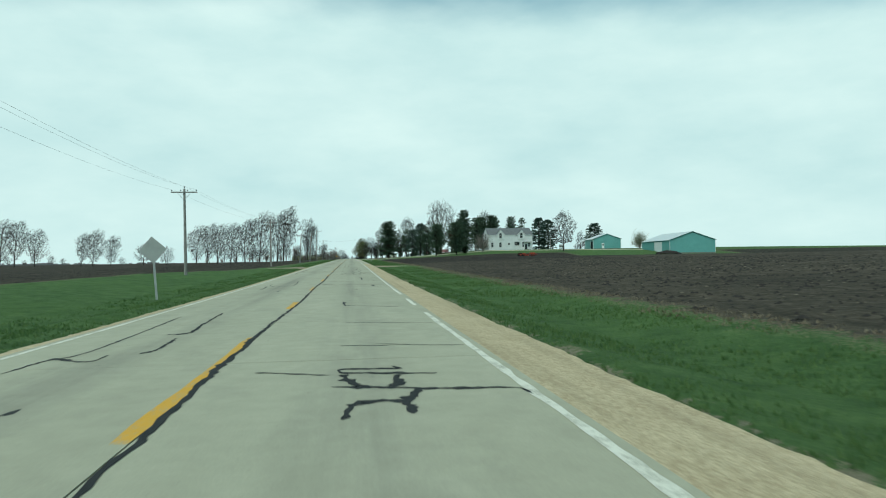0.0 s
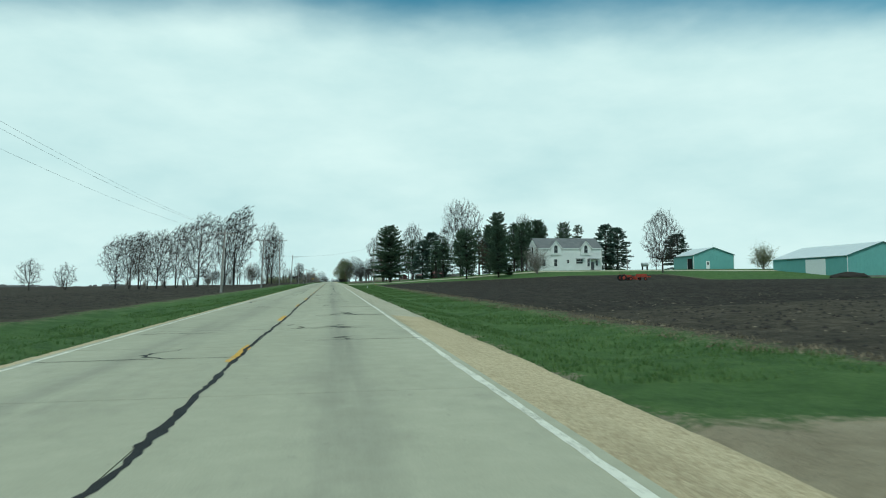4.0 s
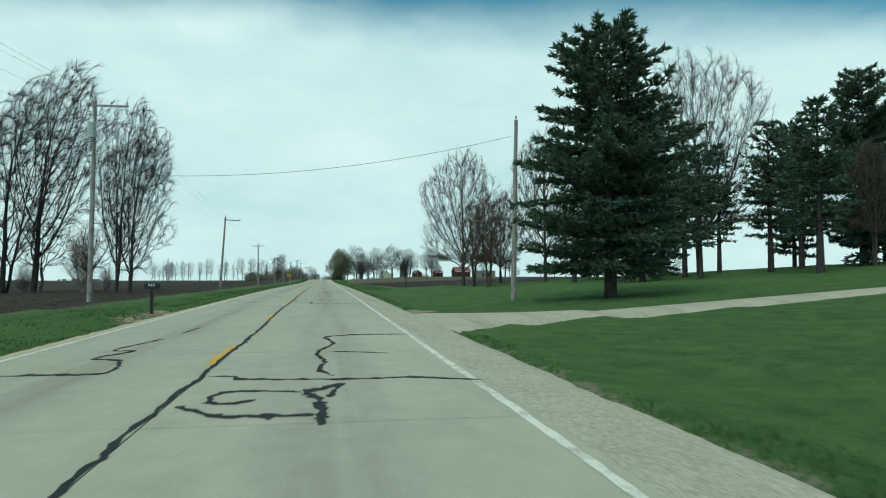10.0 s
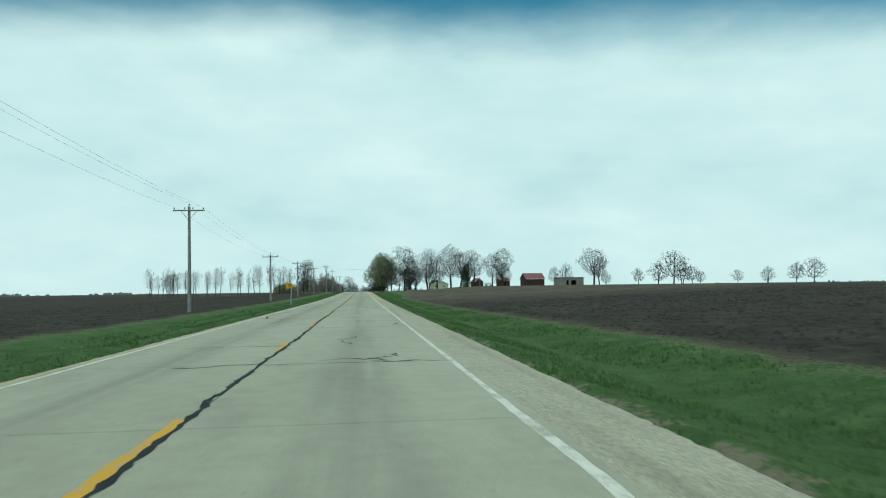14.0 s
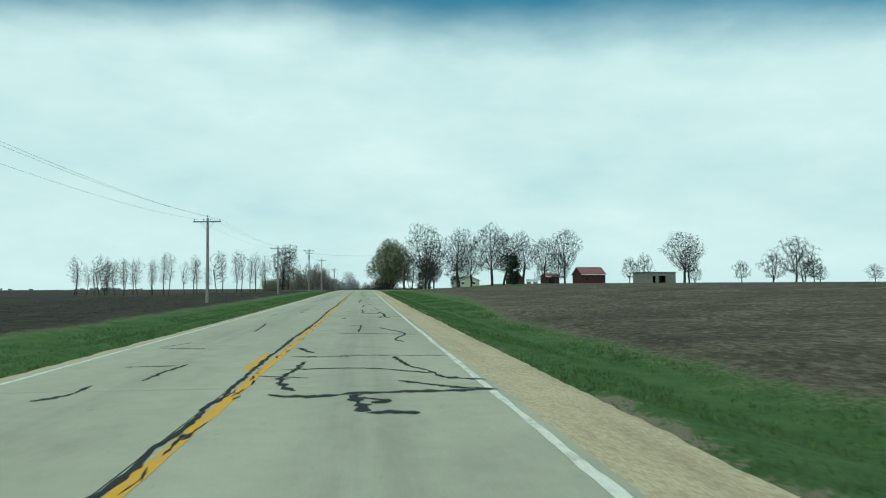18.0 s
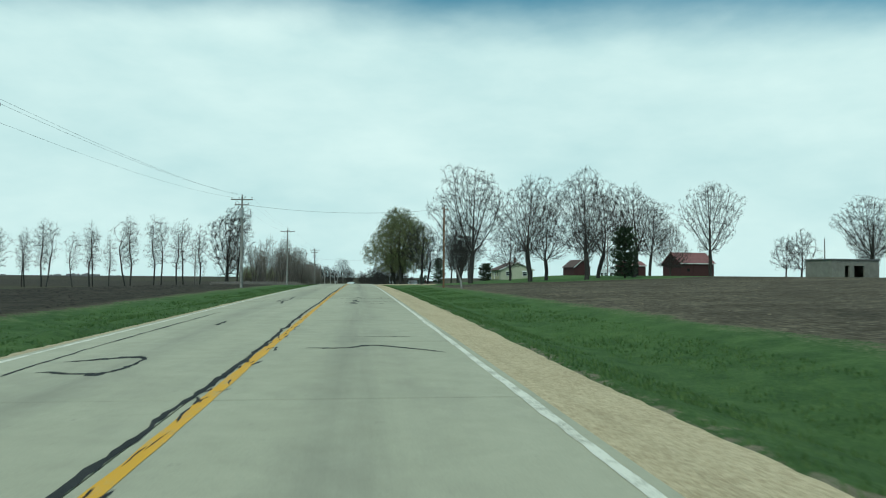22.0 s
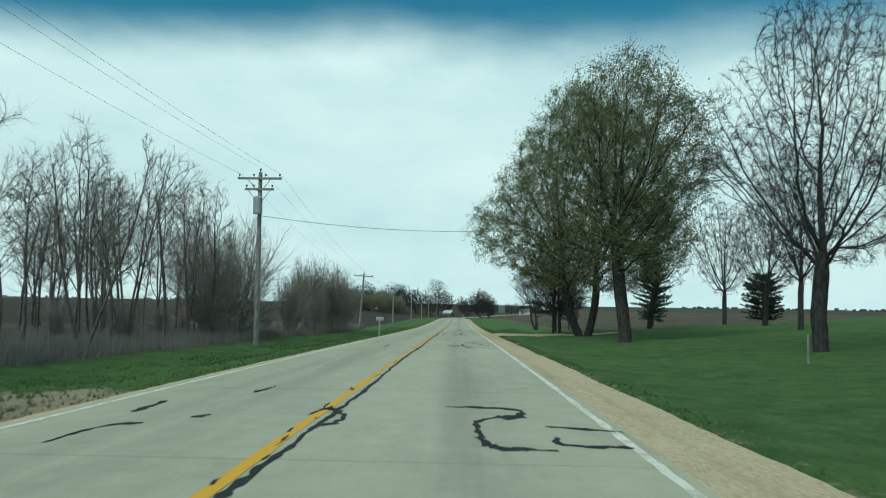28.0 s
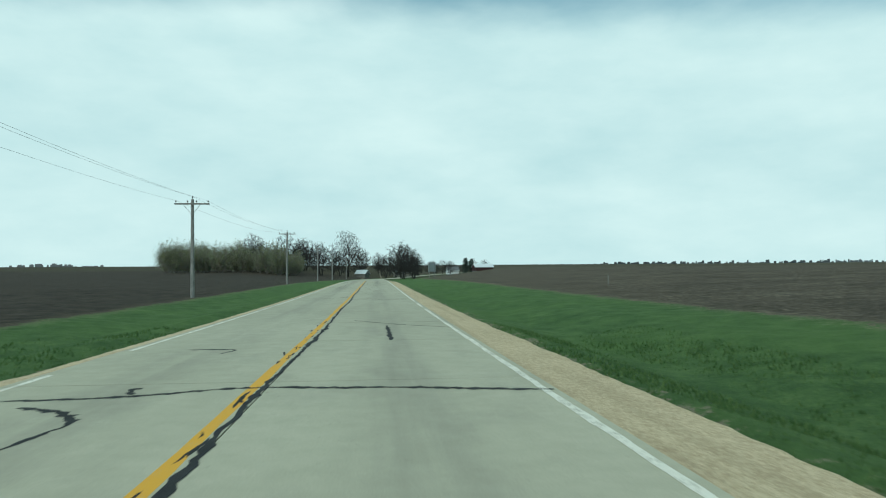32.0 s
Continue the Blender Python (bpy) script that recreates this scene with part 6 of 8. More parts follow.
def conifer_meshes(seed, height, radius, bare, droop=.15, density=1.0, tip=.25, needles=.30, shape=1.0, clump=.5):
    """Trunk, limbs and needle sprays of a conifer; bare: the height up to the lowest limbs."""
    r = np.random.default_rng(seed)
    wood = Wood()
    lean = r.normal(0, .01, 2)
    zz = np.linspace(-.2, height, 10)
    pts = np.stack([lean[0] * zz, lean[1] * zz, zz], 1)
    wood.tube(pts, np.interp(zz, [-.2, height * .3, height], [height * .022, height * .016, .03]), 9)
    P, D = [], []
    z = bare
    while z < height * .985:
        u = (z - bare) / (height - bare)
        reach = radius * (min(1, .55 + 1.6 * u) if u < .28 else 1) * (1 - u) ** (.75 * shape) + tip
        n = r.integers(5, 8)
        a0 = r.uniform(0, 6.3)
        for k in range(n):
            if r.random() > .93:
                continue
            a = a0 + 6.283 * k / n + r.normal(0, .22)
            ln = reach * r.uniform(.62, 1.12)
            rise = .45 * u - droop + r.normal(0, .10)
            steps = max(3, int(ln / .42))
            s = np.linspace(0, 1, steps + 1)
            out = s * ln
            px, py = math.cos(a) * out, math.sin(a) * out
            pz = z + rise * out + .10 * ln * s ** 2 - droop * .2 * ln * s
            q = np.stack([px, py, pz], 1)
            wood.tube(q[:: max(1, steps // 3)] if steps > 5 else q, np.linspace(.035 + .012 * ln, .012, len(q[:: max(1, steps // 3)] if steps > 5 else q)), 4)
            dirv = unit(q[-1] - q[0])
            side = np.array([-math.sin(a), math.cos(a), 0])
            for i in range(1 if ln < 1 else 2, len(q)):
                w = (.12 + .26 * ln * (1 - s[i]) ** .8)
                m = max(1, int(density * (2 + 5 * w)))
                o = r.uniform(-1, 1, m)
                P.append(q[i] + side * (o * w * 1.15)[:, None] + np.stack([np.zeros(m), np.zeros(m), r.normal(.03, .07, m)], 1) + dirv * r.uniform(-.2, .2, (m, 1)))
                D.append(np.tile(dirv, (m, 1)) + side * (o * .9)[:, None])
        z += (height / 26) * r.uniform(.7, 1.3) * (1.15 - .55 * u) * (1 + clump * (r.random() < .18))
    P, D = np.concatenate(P), np.concatenate(D)
    per = 7
    n = len(P) * per
    P, D = np.repeat(P, per, 0), np.repeat(D, per, 0)
    d = D / np.linalg.norm(D, axis=1)[:, None] + r.normal(0, .55, (n, 3)) + np.array([0, 0, .12])
    d /= np.linalg.norm(d, axis=1)[:, None]
    w = np.cross(d, r.normal(0, 1, (n, 3)))
    w /= np.linalg.norm(w, axis=1)[:, None]
    ln = needles * r.uniform(.6, 1.3, (n, 1))
    V = np.stack([P - w * ln * .19, P + w * ln * .19, P + d * ln], 1).reshape(-1, 3)
    return wood, V, np.arange(n * 3).reshape(-1, 3)


CONIFERS = {}


def conifer_kind(key, name, label, mat, **kw):
    wood, V, F = conifer_meshes(**kw)
    CONIFERS[key] = dict(name=name, label=label, trunk=wood.mesh("trunk", M_BARK_DARK), crown=fast_mesh("crown", V, F, mat), top=kw["height"])


def plant_conifer(key, x, y, height, turn=0.0, group="", label="", widen=1.0, z=None):
    k = CONIFERS[key]
    s = height / k["top"]
    m = pose(x, y, zl(x, y) if z is None else z, 0, 0, turn) @ Matrix.Diagonal((s * widen, s * widen, s, 1))
    ob = thing(k["name"], label or k["label"], "conifer", m, group)
    part("trunk", k["trunk"], ob)
    part("crown", k["crown"], ob)
    return ob


conifer_kind("pine", "pine_tree", "large dark green pine with layered boughs", M_NEEDLE, seed=101, height=15, radius=5.9, bare=1.5, density=2.8, needles=.34, shape=.72, clump=.6, droop=.10)
conifer_kind("pine_b", "pine_tree", "dark green pine with a broad irregular crown", M_NEEDLE, seed=102, height=13, radius=4.9, bare=1.3, density=1.6, needles=.38, shape=.55, clump=.7, droop=.05)
conifer_kind("spruce", "spruce_tree", "dark pointed spruce with drooping boughs", M_NEEDLE_BLUE, seed=103, height=12, radius=3.6, bare=.8, density=1.6, needles=.40, shape=.8, droop=.28)
conifer_kind("tall_pine", "pine_tree", "tall thin pine bare of limbs low down", M_NEEDLE, seed=104, height=14, radius=3.0, bare=3.6, density=1.1, needles=.44, shape=.6, clump=1.2, droop=.10)
conifer_kind("cedar", "cedar_tree", "dense dark cedar with foliage to the ground", M_CEDAR, seed=105, height=9, radius=3.3, bare=.4, density=1.7, needles=.36, shape=.55, droop=-.05)
conifer_kind("yew", "evergreen_shrub", "low dark spreading evergreen shrub", M_CEDAR, seed=106, height=3.2, radius=2.0, bare=.2, density=1.6, needles=.28, shape=.5, droop=-.05)

# windbreak beside the west field
W = "windbreak trees west of the road"
for key, x, y, h, a in (("wind_a", -28.9, 333, 22.5, 0), ("wind_b", -31.5, 332.5, 20, 20), ("wind_c", -38.9, 328.5, 20.5, 0), 
                        ("wind_c", -16.3, 321.5, 14.6, 15), ("wind_b", -17.7, 322.3, 17, 60), ("wind_b", -46, 333, 18, 5), ("wind_c", -53, 338, 17, -12),
                        ("wind_b", -60, 345, 17, 12), ("wind_a", -70, 372, 18.5, 6), ("wind_c", -76, 376, 18, 20), ("scrub", -27.6, 331, 7, 0),
                        ("shrub", -23, 330, 6, 40), ("shrub_b", -36, 330, 4, 10),
                        ("scrub", -42, 330, 7, 50), ("scrub", -49.5, 335, 8, 130), ("scrub", -56, 340, 7, 200), ("scrub", -65, 352, 8, 80), ("scrub", -34.5, 331, 6, 170), ("scrub", -21, 325, 6, 20),
                        ("shrub_b", -30, 334, 3, 70), ("shrub", -44, 334, 2.6, 110), ("shrub_b", -51, 339, 2.8, 30), ("shrub", -58, 344, 2.6, 160), ("shrub_b", -19, 324, 2.6, 90), ("shrub", -68, 362, 3, 15), ("shrub_b", -40, 331, 2.4, 60),
                        ("wind_c", -106, 318, 14, 0), ("wind_b", -112, 322, 13, 30), ("wind_c", -101, 325, 12, -20), ("far", -93, 345, 9, 0), ("far_b", -84, 350, 8, 0),
                        ("wind_a", -150, 348, 19, 0), ("wind_c", -158, 352, 20, 10), ("wind_b", -165, 345, 19, 25), ("wind_c", -143, 352, 16, 60), ("wind_b", -172, 350, 17, 90)):
    plant(key, x, y, h * 1.12, a, W, widen=.75 if x > -20 else 1.0)
# pines and lawn trees round the white farmhouse
G1 = "farmyard evergreens"
for key, x, y, h, a, w in (("pine", 16.6, 286.5, 14.6, 30, 1.10), ("spruce", 27.5, 306, 11.5, 0, 1.1), ("tall_pine", 31, 303, 10.5, 40, 1), ("tall_pine", 38.5, 305, 12.5, 90, 1),
                           ("pine_b", 33.4, 269, 11.9, 0, .86), ("pine_b", 41, 268, 12.0, 120, .90), ("pine", 50.5, 309, 18, 80, .8), ("tall_pine", 45, 310, 13, 10, 1),
                           ("tall_pine", 34.5, 312, 12, 150, 1), ("spruce", 33, 326, 15, 60, 1.1), ("tall_pine", 48, 296, 12.5, 200, 1), ("pine_b", 44.5, 282, 11.5, 50, .7),
                           ("spruce", 83, 306, 14.2, 20, 1.15), ("spruce", 88, 309, 13.5, 90, 1.3), ("pine_b", 72, 312, 14.8, 10, .62), ("pine_b", 65, 314, 15.2, 70, .62),
                           ("pine_b", 58, 315, 14.5, 130, .58), ("tall_pine", 78, 316, 14.4, 30, 1), ("spruce", 113, 320, 12.5, 0, 1.6), ("tall_pine", 55, 307, 14, 77, 1),
                           ("tall_pine", 26, 318, 12, 20, 1), ("tall_pine", 41.5, 318, 13, 0, .9), ("pine_b", 57, 301, 14, 30, .75), ("pine_b", 62, 306, 15, 90, .7), ("tall_pine", 37, 297, 12.5, 15, 1.1), ("pine_b", 50, 318, 15, 0, .7), ("spruce", 46.5, 303, 10, 50, 1.1), ("spruce", 36, 320, 11, 130, 1.1), ("tall_pine", 53, 291, 12, 160, 1.1)):
    plant_conifer(key, x, y, h, a, G1, widen=w)
L1 = "lawn trees by the farm drive"
for key, x, y, h, a, w in (("maple", 18, 334, 16.5, 0, 1.0), ("bud", 18, 328, 9.3, 0, 1.0), ("bud", 18.3, 322.2, 9.3, 70, 1.0), ("maple_b", 28, 333.5, 18.5, 40, .9),
                           ("maple_b", 41.7, 322.3, 24.5, 100, .95), ("maple_b", 82.5, 267.5, 15.8, 10, 1.0), ("maple_b", 24, 340, 12, 200, 1), ("maple", 62, 322, 19, 10, .8),
                           ("bud", 44, 300, 10, 20, .8), ("far", 107.6, 324, 9, 0, .6), ("shrub_b", 52, 273.3, 7.2, 0, 1.15)):
    plant(key, x, y, h, a, L1, widen=w)
plant_conifer("yew", 45.3, 275, 2.2, 0, G1, label="low rounded dark evergreen bush on the lawn")
plant("pale", 119, 282, 6.5, 0, label="rounded bush in pale yellow-green leaf by the barn")
plant("scrub", 13.6, 356, 4.6, 0, widen=.8, label="small scrubby bare tree in the grass verge")
# far side of the fields, north-east and north
FAR = "distant trees beyond the fields"
r_far = random.Random(7)
for x, y, h in ((150, 676, 16), (144, 680, 11), (158, 684, 12), (166, 690, 9), (138, 690, 8), (233, 693, 13), (228, 700, 11), (190, 690, 7), (212, 700, 9), (125, 700, 7), (175, 700, 7)):
    plant("far" if r_far.random() < .5 else "far_b", x, y, h, r_far.uniform(0, 360), FAR)
for i in range(16):
    x = 300 + r_far.uniform(0, 300)
    plant("far" if i % 2 else "far_b", x, 120 + r_far.uniform(0, 330), r_far.uniform(5, 11), r_far.uniform(0, 360), FAR)
for i in range(22):
    x = -230 - r_far.uniform(0, 260)
    plant("far" if i % 2 else "far_b", x, 420 + r_far.uniform(0, 420), r_far.uniform(6, 11), r_far.uniform(0, 360), FAR)
# row of thin trees along the west field's end
ROW = "row of saplings at the field edge"
for i in range(34):
    x = -15 - i * 2.7 - r_far.uniform(-1.2, 1.2)
    if i in (5, 11, 18):
        continue
    if x > -24:
        plant(("sapling", "sapling_b", "sapling_c")[i % 3], x, 690 + r_far.uniform(-3, 4) + abs(x + 20) * .35, r_far.uniform(7.5, 10), r_far.uniform(0, 360), ROW)
    else:
        plant(("row", "row_b")[i % 2], x, 690 + r_far.uniform(-3, 4) + abs(x + 20) * .35, r_far.uniform(11, 15.5), r_far.uniform(0, 360), ROW)
plant("wind_c", -25.5, 690, 16.5, 0, ROW, label="fuller bare tree standing in the row")
plant("wind_c", -95, 726, 13, 60, ROW, label="fuller bare tree standing in the row")
WOOD = "roadside thicket"
for i in range(52):
    x = -12 - abs(r_far.gauss(0, 1)) * 9
    y = r_far.uniform(690, 736)
    plant(("sapling", "sapling_b", "sapling_c", "sapling")[i % 4], x, y, r_far.uniform(6.5, 11), r_far.uniform(0, 360), WOOD)
for i in range(12):
    y = r_far.uniform(698, 745)
    plant(("shrub", "shrub_b")[i % 2], -11.0 - r_far.uniform(0, 9), y, r_far.uniform(1.4, 2.8), r_far.uniform(0, 360), WOOD)
for x, y, h in ((-10.6, 751, 6.3), (-12, 755, 6.6), (-11.2, 759, 6.0), (-12.5, 748, 6.8), (-11.4, 763, 5.2), (-13.5, 752, 6.2), (-10.4, 741, 3.6), (-11.5, 736, 4.4), (-12.8, 744, 5.0)):
    plant("shrub", x, y, h, x * 50 + y, WOOD)
for i in range(9):
    plant(("sapling_b", "sapling", "sapling_c")[i % 3], -13 - r_far.uniform(0, 12), r_far.uniform(706, 727), r_far.uniform(8.5, 11), r_far.uniform(0, 360), WOOD)
for x, y, h in ((-12.5, 727, 7.4), (-15, 730, 8.0), (-13, 722.5, 6.4)):
    plant("shrub_b", x, y, h, x * 40 + y, WOOD)
# trees round the second farm
G2 = "farmyard shade trees"
for key, x, y, h, a, w in (("elm", 20, 655.4, 19.5, 0, 1.05), ("oak", 30, 655.5, 18, 40, .95), ("oak_b", 40.2, 657, 19.3, 10, .95), ("oak", 46, 668, 17, 150, .95), ("oak_b", 35, 664, 15, 77, .9), ("oak", 51, 663, 17, 210, .9), ("oak", 64, 687, 16.5, 80, .8),
                           ("elm", 63.2, 658.5, 17, 200, .95), ("maple", 70, 690, 12, 0, 1.0), ("elm", 24, 684, 9.5, 60, 1.0), ("oak_b", 34, 690, 12, 90, 1),
                           ("oak", 26, 711.5, 18, 130, 1.0), ("oak_b", 16.8, 711.5, 15.5, 200, .85), ("oak_b", 26.2, 717, 13.5, 20, .8), ("elm", 33.5, 768, 15, 20, .9), ("oak", 32, 753, 13, 70, .9),
                           ("leafy_b", 12.8, 729.4, 20, 60, 1.0), ("oak", 23, 762, 16, 110, .8), ("leafy", 13.0, 746.8, 23, 0, 1.05), ("maple_b", 11.4, 755, 13.5, 0, .95), ("maple_b", 12.8, 760.5, 12, 50, 1.1),
                           ("maple_b", 13.2, 767, 9.5, 140, 1.2), ("elm", 27, 735, 14, 0, .8),
                           ("far", 93.5, 684, 9, 0, .8), ("far_b", 101, 690, 11, 0, .8), ("elm", 113, 683, 18, 0, 1.3), ("oak", 118, 690, 14, 40, .9), ("far", 82, 760, 10, 0, 1), ("elm", 54, 700, 12, 30, 1)):
    plant(key, x, y, h, a, G2, widen=w)
plant("dead", 12.3, 781.3, 6.5, 0, widen=1.0, label="dying crooked bare tree with a broken neighbour trunk")
plant("maple_b", 16.0, 775, 6, 20, label="thin bare tree on the grass bank")
plant_conifer("cedar", 46.6, 656, 8.2, 0, G2, widen=.9)
plant_conifer("pine_b", 28.6, 781.7, 9.2, 0, G2, widen=.85)
plant_conifer("cedar", 46, 786.7, 6.6, 0, G2, widen=1.35)
# wooded hollow past the end of the drive
HOL = "trees in the hollow ahead"
for i in range(46):
    y = r_far.uniform(1090, 1230)
    x = r_far.uniform(-75, 22) + (y - 1090) * .05
    plant(("far", "far_b")[i % 2], x, y, r_far.uniform(10, 18), r_far.uniform(0, 360), HOL)
plant("elm", -12, 1140, 23, 0, HOL)
plant("maple", 18, 1160, 18, 0, HOL)
for i in range(60):
    plant("grove", -86 + r_far.uniform(0, 54), 1060 + r_far.uniform(0, 60), r_far.uniform(8, 11.5), r_far.uniform(0, 360), "young grove",
          label="young grove trees in yellow-green bud")
for i in range(16):
    x = 44 + i * 2.4 + r_far.uniform(-2, 2)
    plant("far" if i % 2 else "far_b", x, 1290 + r_far.uniform(-15, 60), r_far.uniform(6, 11), r_far.uniform(0, 360), FAR)
plant_conifer("spruce", 66, 1284, 11, 0, FAR)
plant_conifer("spruce", 71, 1290, 10, 0, FAR)

# line of woods all round the horizon, haze put into its pale grey colour
r_w = np.random.default_rng(77)
woods = []
for k in range(9000):
    if k < 5200:
        x, y = -r_w.uniform(520, 1500), r_w.uniform(100, 2300)
    else:
        x, y = r_w.uniform(520, 1700), r_w.uniform(300, 2500)
    if math.sin(x * .011 + y * .006) + math.sin(y * .0135 - 1.0) + r_w.normal(0, .3) < .35:
        continue
    woods.append((x, y, r_w.uniform(3.0, 6.5) * (.8 + .35 * math.sin(x * .03 + y * .021))))
wx, wy, wh = np.array(woods).T
wz = zland(wx, np.clip(wy, -599, 1890)) - .5
ww = r_w.uniform(3.0, 8.0, len(wx))
V = np.stack([np.stack([wx - ww, wy - ww * np.sign(wx), wz], 1), np.stack([wx + ww, wy + ww * np.sign(wx), wz], 1), np.stack([wx + ww * .75, wy + ww * .7 * np.sign(wx), wz + wh], 1), np.stack([wx - ww * .75, wy - ww * .7 * np.sign(wx), wz + wh * .9], 1)], 1).reshape(-1, 3)
tagged(new("distant_woods", fast_mesh("distant_woods", V, np.arange(len(V)).reshape(-1, 4), M_WOODS)), "hazy grey bare woods along the far horizon", "woods", kind="stuff")

# ---- utility poles and wires ----
def pole_thing(x, y, h, arms=((0.35, 2.5),), brown=False, transformer=False, alley=False, group="roadside utility poles", turn=0.0, lean=0.0, label=""):
    z = zl(x, y)
    wood = M_POLE_BROWN if brown else M_POLE
    at = pose(x, y, z, 0, lean, turn)
    label = label or ("weathered wooden utility pole with " + ("a grey transformer and crossarm" if transformer else ("a one-sided crossarm" if alley else ("a crossarm and insulators" if arms else "a service wire"))))
    p = thing("utility_pole", label, "utility pole", at, group)
    part("pole", (cyl(B(), (0, 0, -0.3), (0, 0, h), 0.165 if not brown else .125, 0.105 if not brown else .09, 12), wood), p)
    for dz, ln in arms:
        zc = h - dz
        x0, x1 = (-0.15, ln * .8) if alley else (-ln / 2, ln / 2)
        part("crossarm", (box(B(), x0, x1, -0.20, -0.10, zc - .06, zc + .06, bevel=.012), wood), p)
        for sx in ((1,) if alley else (-1, 1)):
            part("brace", (cyl(B(), (sx * .05, -.12, zc - .75), (sx * (1.1 if alley else .62), -.2, zc - .05), .018, .018, 6), M_STEEL if not alley else wood), p)
        spots = (x0 + .15, x1 * .5, x1 - .1) if alley else (x0 + .1, -.32, x1 - .1, .32)[: 4 if ln > 2.3 else 3]
        for xi in spots:
            b = B()
            cyl(b, (xi, -.15, zc + .05), (xi, -.15, zc + .15), .012, .012, 6)
            cyl(b, (xi, -.15, zc + .13), (xi, -.15, zc + .24), .045, .055, 8)
            part("insulator", (b, M_INSULATOR), p)
    b = B()
    cyl(b, (0, 0, h), (0, 0, h + .10), .012, .012, 6)
    cyl(b, (0, 0, h + .08), (0, 0, h + .22), .05, .055, 8)
    part("insulator", (b, M_INSULATOR), p)
    if transformer:
        b = B()
        cyl(b, (.0, -.42, h - 2.35), (.0, -.42, h - 1.45), .25, .25, 16)
        cyl(b, (.0, -.42, h - 1.45), (.0, -.42, h - 1.38), .25, .12, 16)
        cyl(b, (.08, -.42, h - 1.4), (.1, -.42, h - 1.15), .04, .03, 8)
        tr = part("transformer", (b, M_STEEL), p, "grey cylindrical transformer can")
        part("bracket", (box(B(), -.05, .05, -.22, -.1, h - 2.1, h - 1.65), M_STEEL), tr)
    return p


def wire(a, b, sag, r=0.0052, n=14):
    """Vertices and faces of one hanging span."""
    a, b = np.array(a, float), np.array(b, float)
    u = np.linspace(0, 1, n)[:, None]
    p = a + (b - a) * u
    p[:, 2] -= (4 * sag * u * (1 - u))[:, 0]
    w = Wood()
    w.tube(p, np.full(n, r), 4)
    return w.V[0], w.F[0]


LINE = [(-12.0, -48, 8.2, ""), (-12.0, 18, 8.2, ""), (-14.5, 74.5, 8.5, ""), (-12.2, 129.2, 8.0, "d"), (-11.5, 189.8, 7.5, "l"), (-12.1, 245.5, 9.5, "l"), (-12.2, 296.3, 12.2, "ta"), (-12.2, 351.5, 9.7, "al"),
        (-12.2, 409, 8.7, ""), (-12.2, 461.8, 7.2, ""), (-12.4, 511.5, 7.8, ""), (-12.4, 566, 7.9, ""), (-11.4, 621, 10.2, "t"), (-11.2, 670.5, 10.0, ""), (-9.3, 720, 9.5, "t"), (-11, 773, 7.1, "l"),
        (-12, 830.5, 7.3, ""), (-12, 887.5, 8, ""), (-12, 947, 8, ""), (-12, 1005, 8, ""), (-10, 1065, 8, "")]
tops = []
for x, y, h, f in LINE:
    arms = ((.35, 2.5), (1.0, 1.5)) if "d" in f else (((.35, 2.5),) if "t" not in f or "a" in f else ((.35, 2.4), (.95, 1.6)))
    pole_thing(x, y, h, arms, transformer="t" in f, alley="a" in f, turn=random.Random(y).uniform(-4, 4), lean=3.4 if "l" in f else random.Random(y + 1).uniform(-.8, .8))
    tops.append((x, y, zl(x, y) + h))
for dx, dz in ((-1.1, -.12), (1.1, -.12), (0.0, .20)):
    pl = thing("power_line", "thin sagging overhead power line strung between poles", "power line", pose(0, 0, 0), "roadside power lines")
    for a, b in zip(tops[:-1], tops[1:]):
        V, F = wire((a[0] + dx, a[1] - .15, a[2] + dz), (b[0] + dx, b[1] - .15, b[2] + dz), .55)
        part("wire_span", fast_mesh("wire_span", V, F, M_WIRE), pl)
pole_thing(12.5, 291, 10.6, (), lean=1.2, label="weathered grey wooden pole by the drive")
pole_thing(11.6, 622.4, 9.6, ((.35, 2.0),), brown=True, turn=62, label="reddish-brown wooden utility pole with a crossarm")
pole_thing(61, 705, 9.0, (), label="wooden yard pole behind the barns")
pole_thing(97, 676, 8.0, (), label="wooden yard pole beside the block shed")
pole_thing(85.5, 296, 6.0, (), label="wooden yard pole beside the farmhouse")


def service(a, b, sag, name="service_wire", r=.012):
    V, F = wire(a, b, sag, r)
    tagged(new(name, fast_mesh(name, V, F, M_WIRE)), "dark service cable sagging across the road", "cable")


service((-12.2, 296.2, tops[6][2] - 4.4), (12.4, 291, zl(12.5, 291) + 9.6), 1.0)
service((-9.3, 720, tops[14][2] - 2.4), (12.6, 729.2, zl(12.6, 729.2) + 8.2), .85)
service((-11.4, 621, tops[12][2] - .9), (11.6, 622.4, zl(11.6, 622) + 9.3), .7)


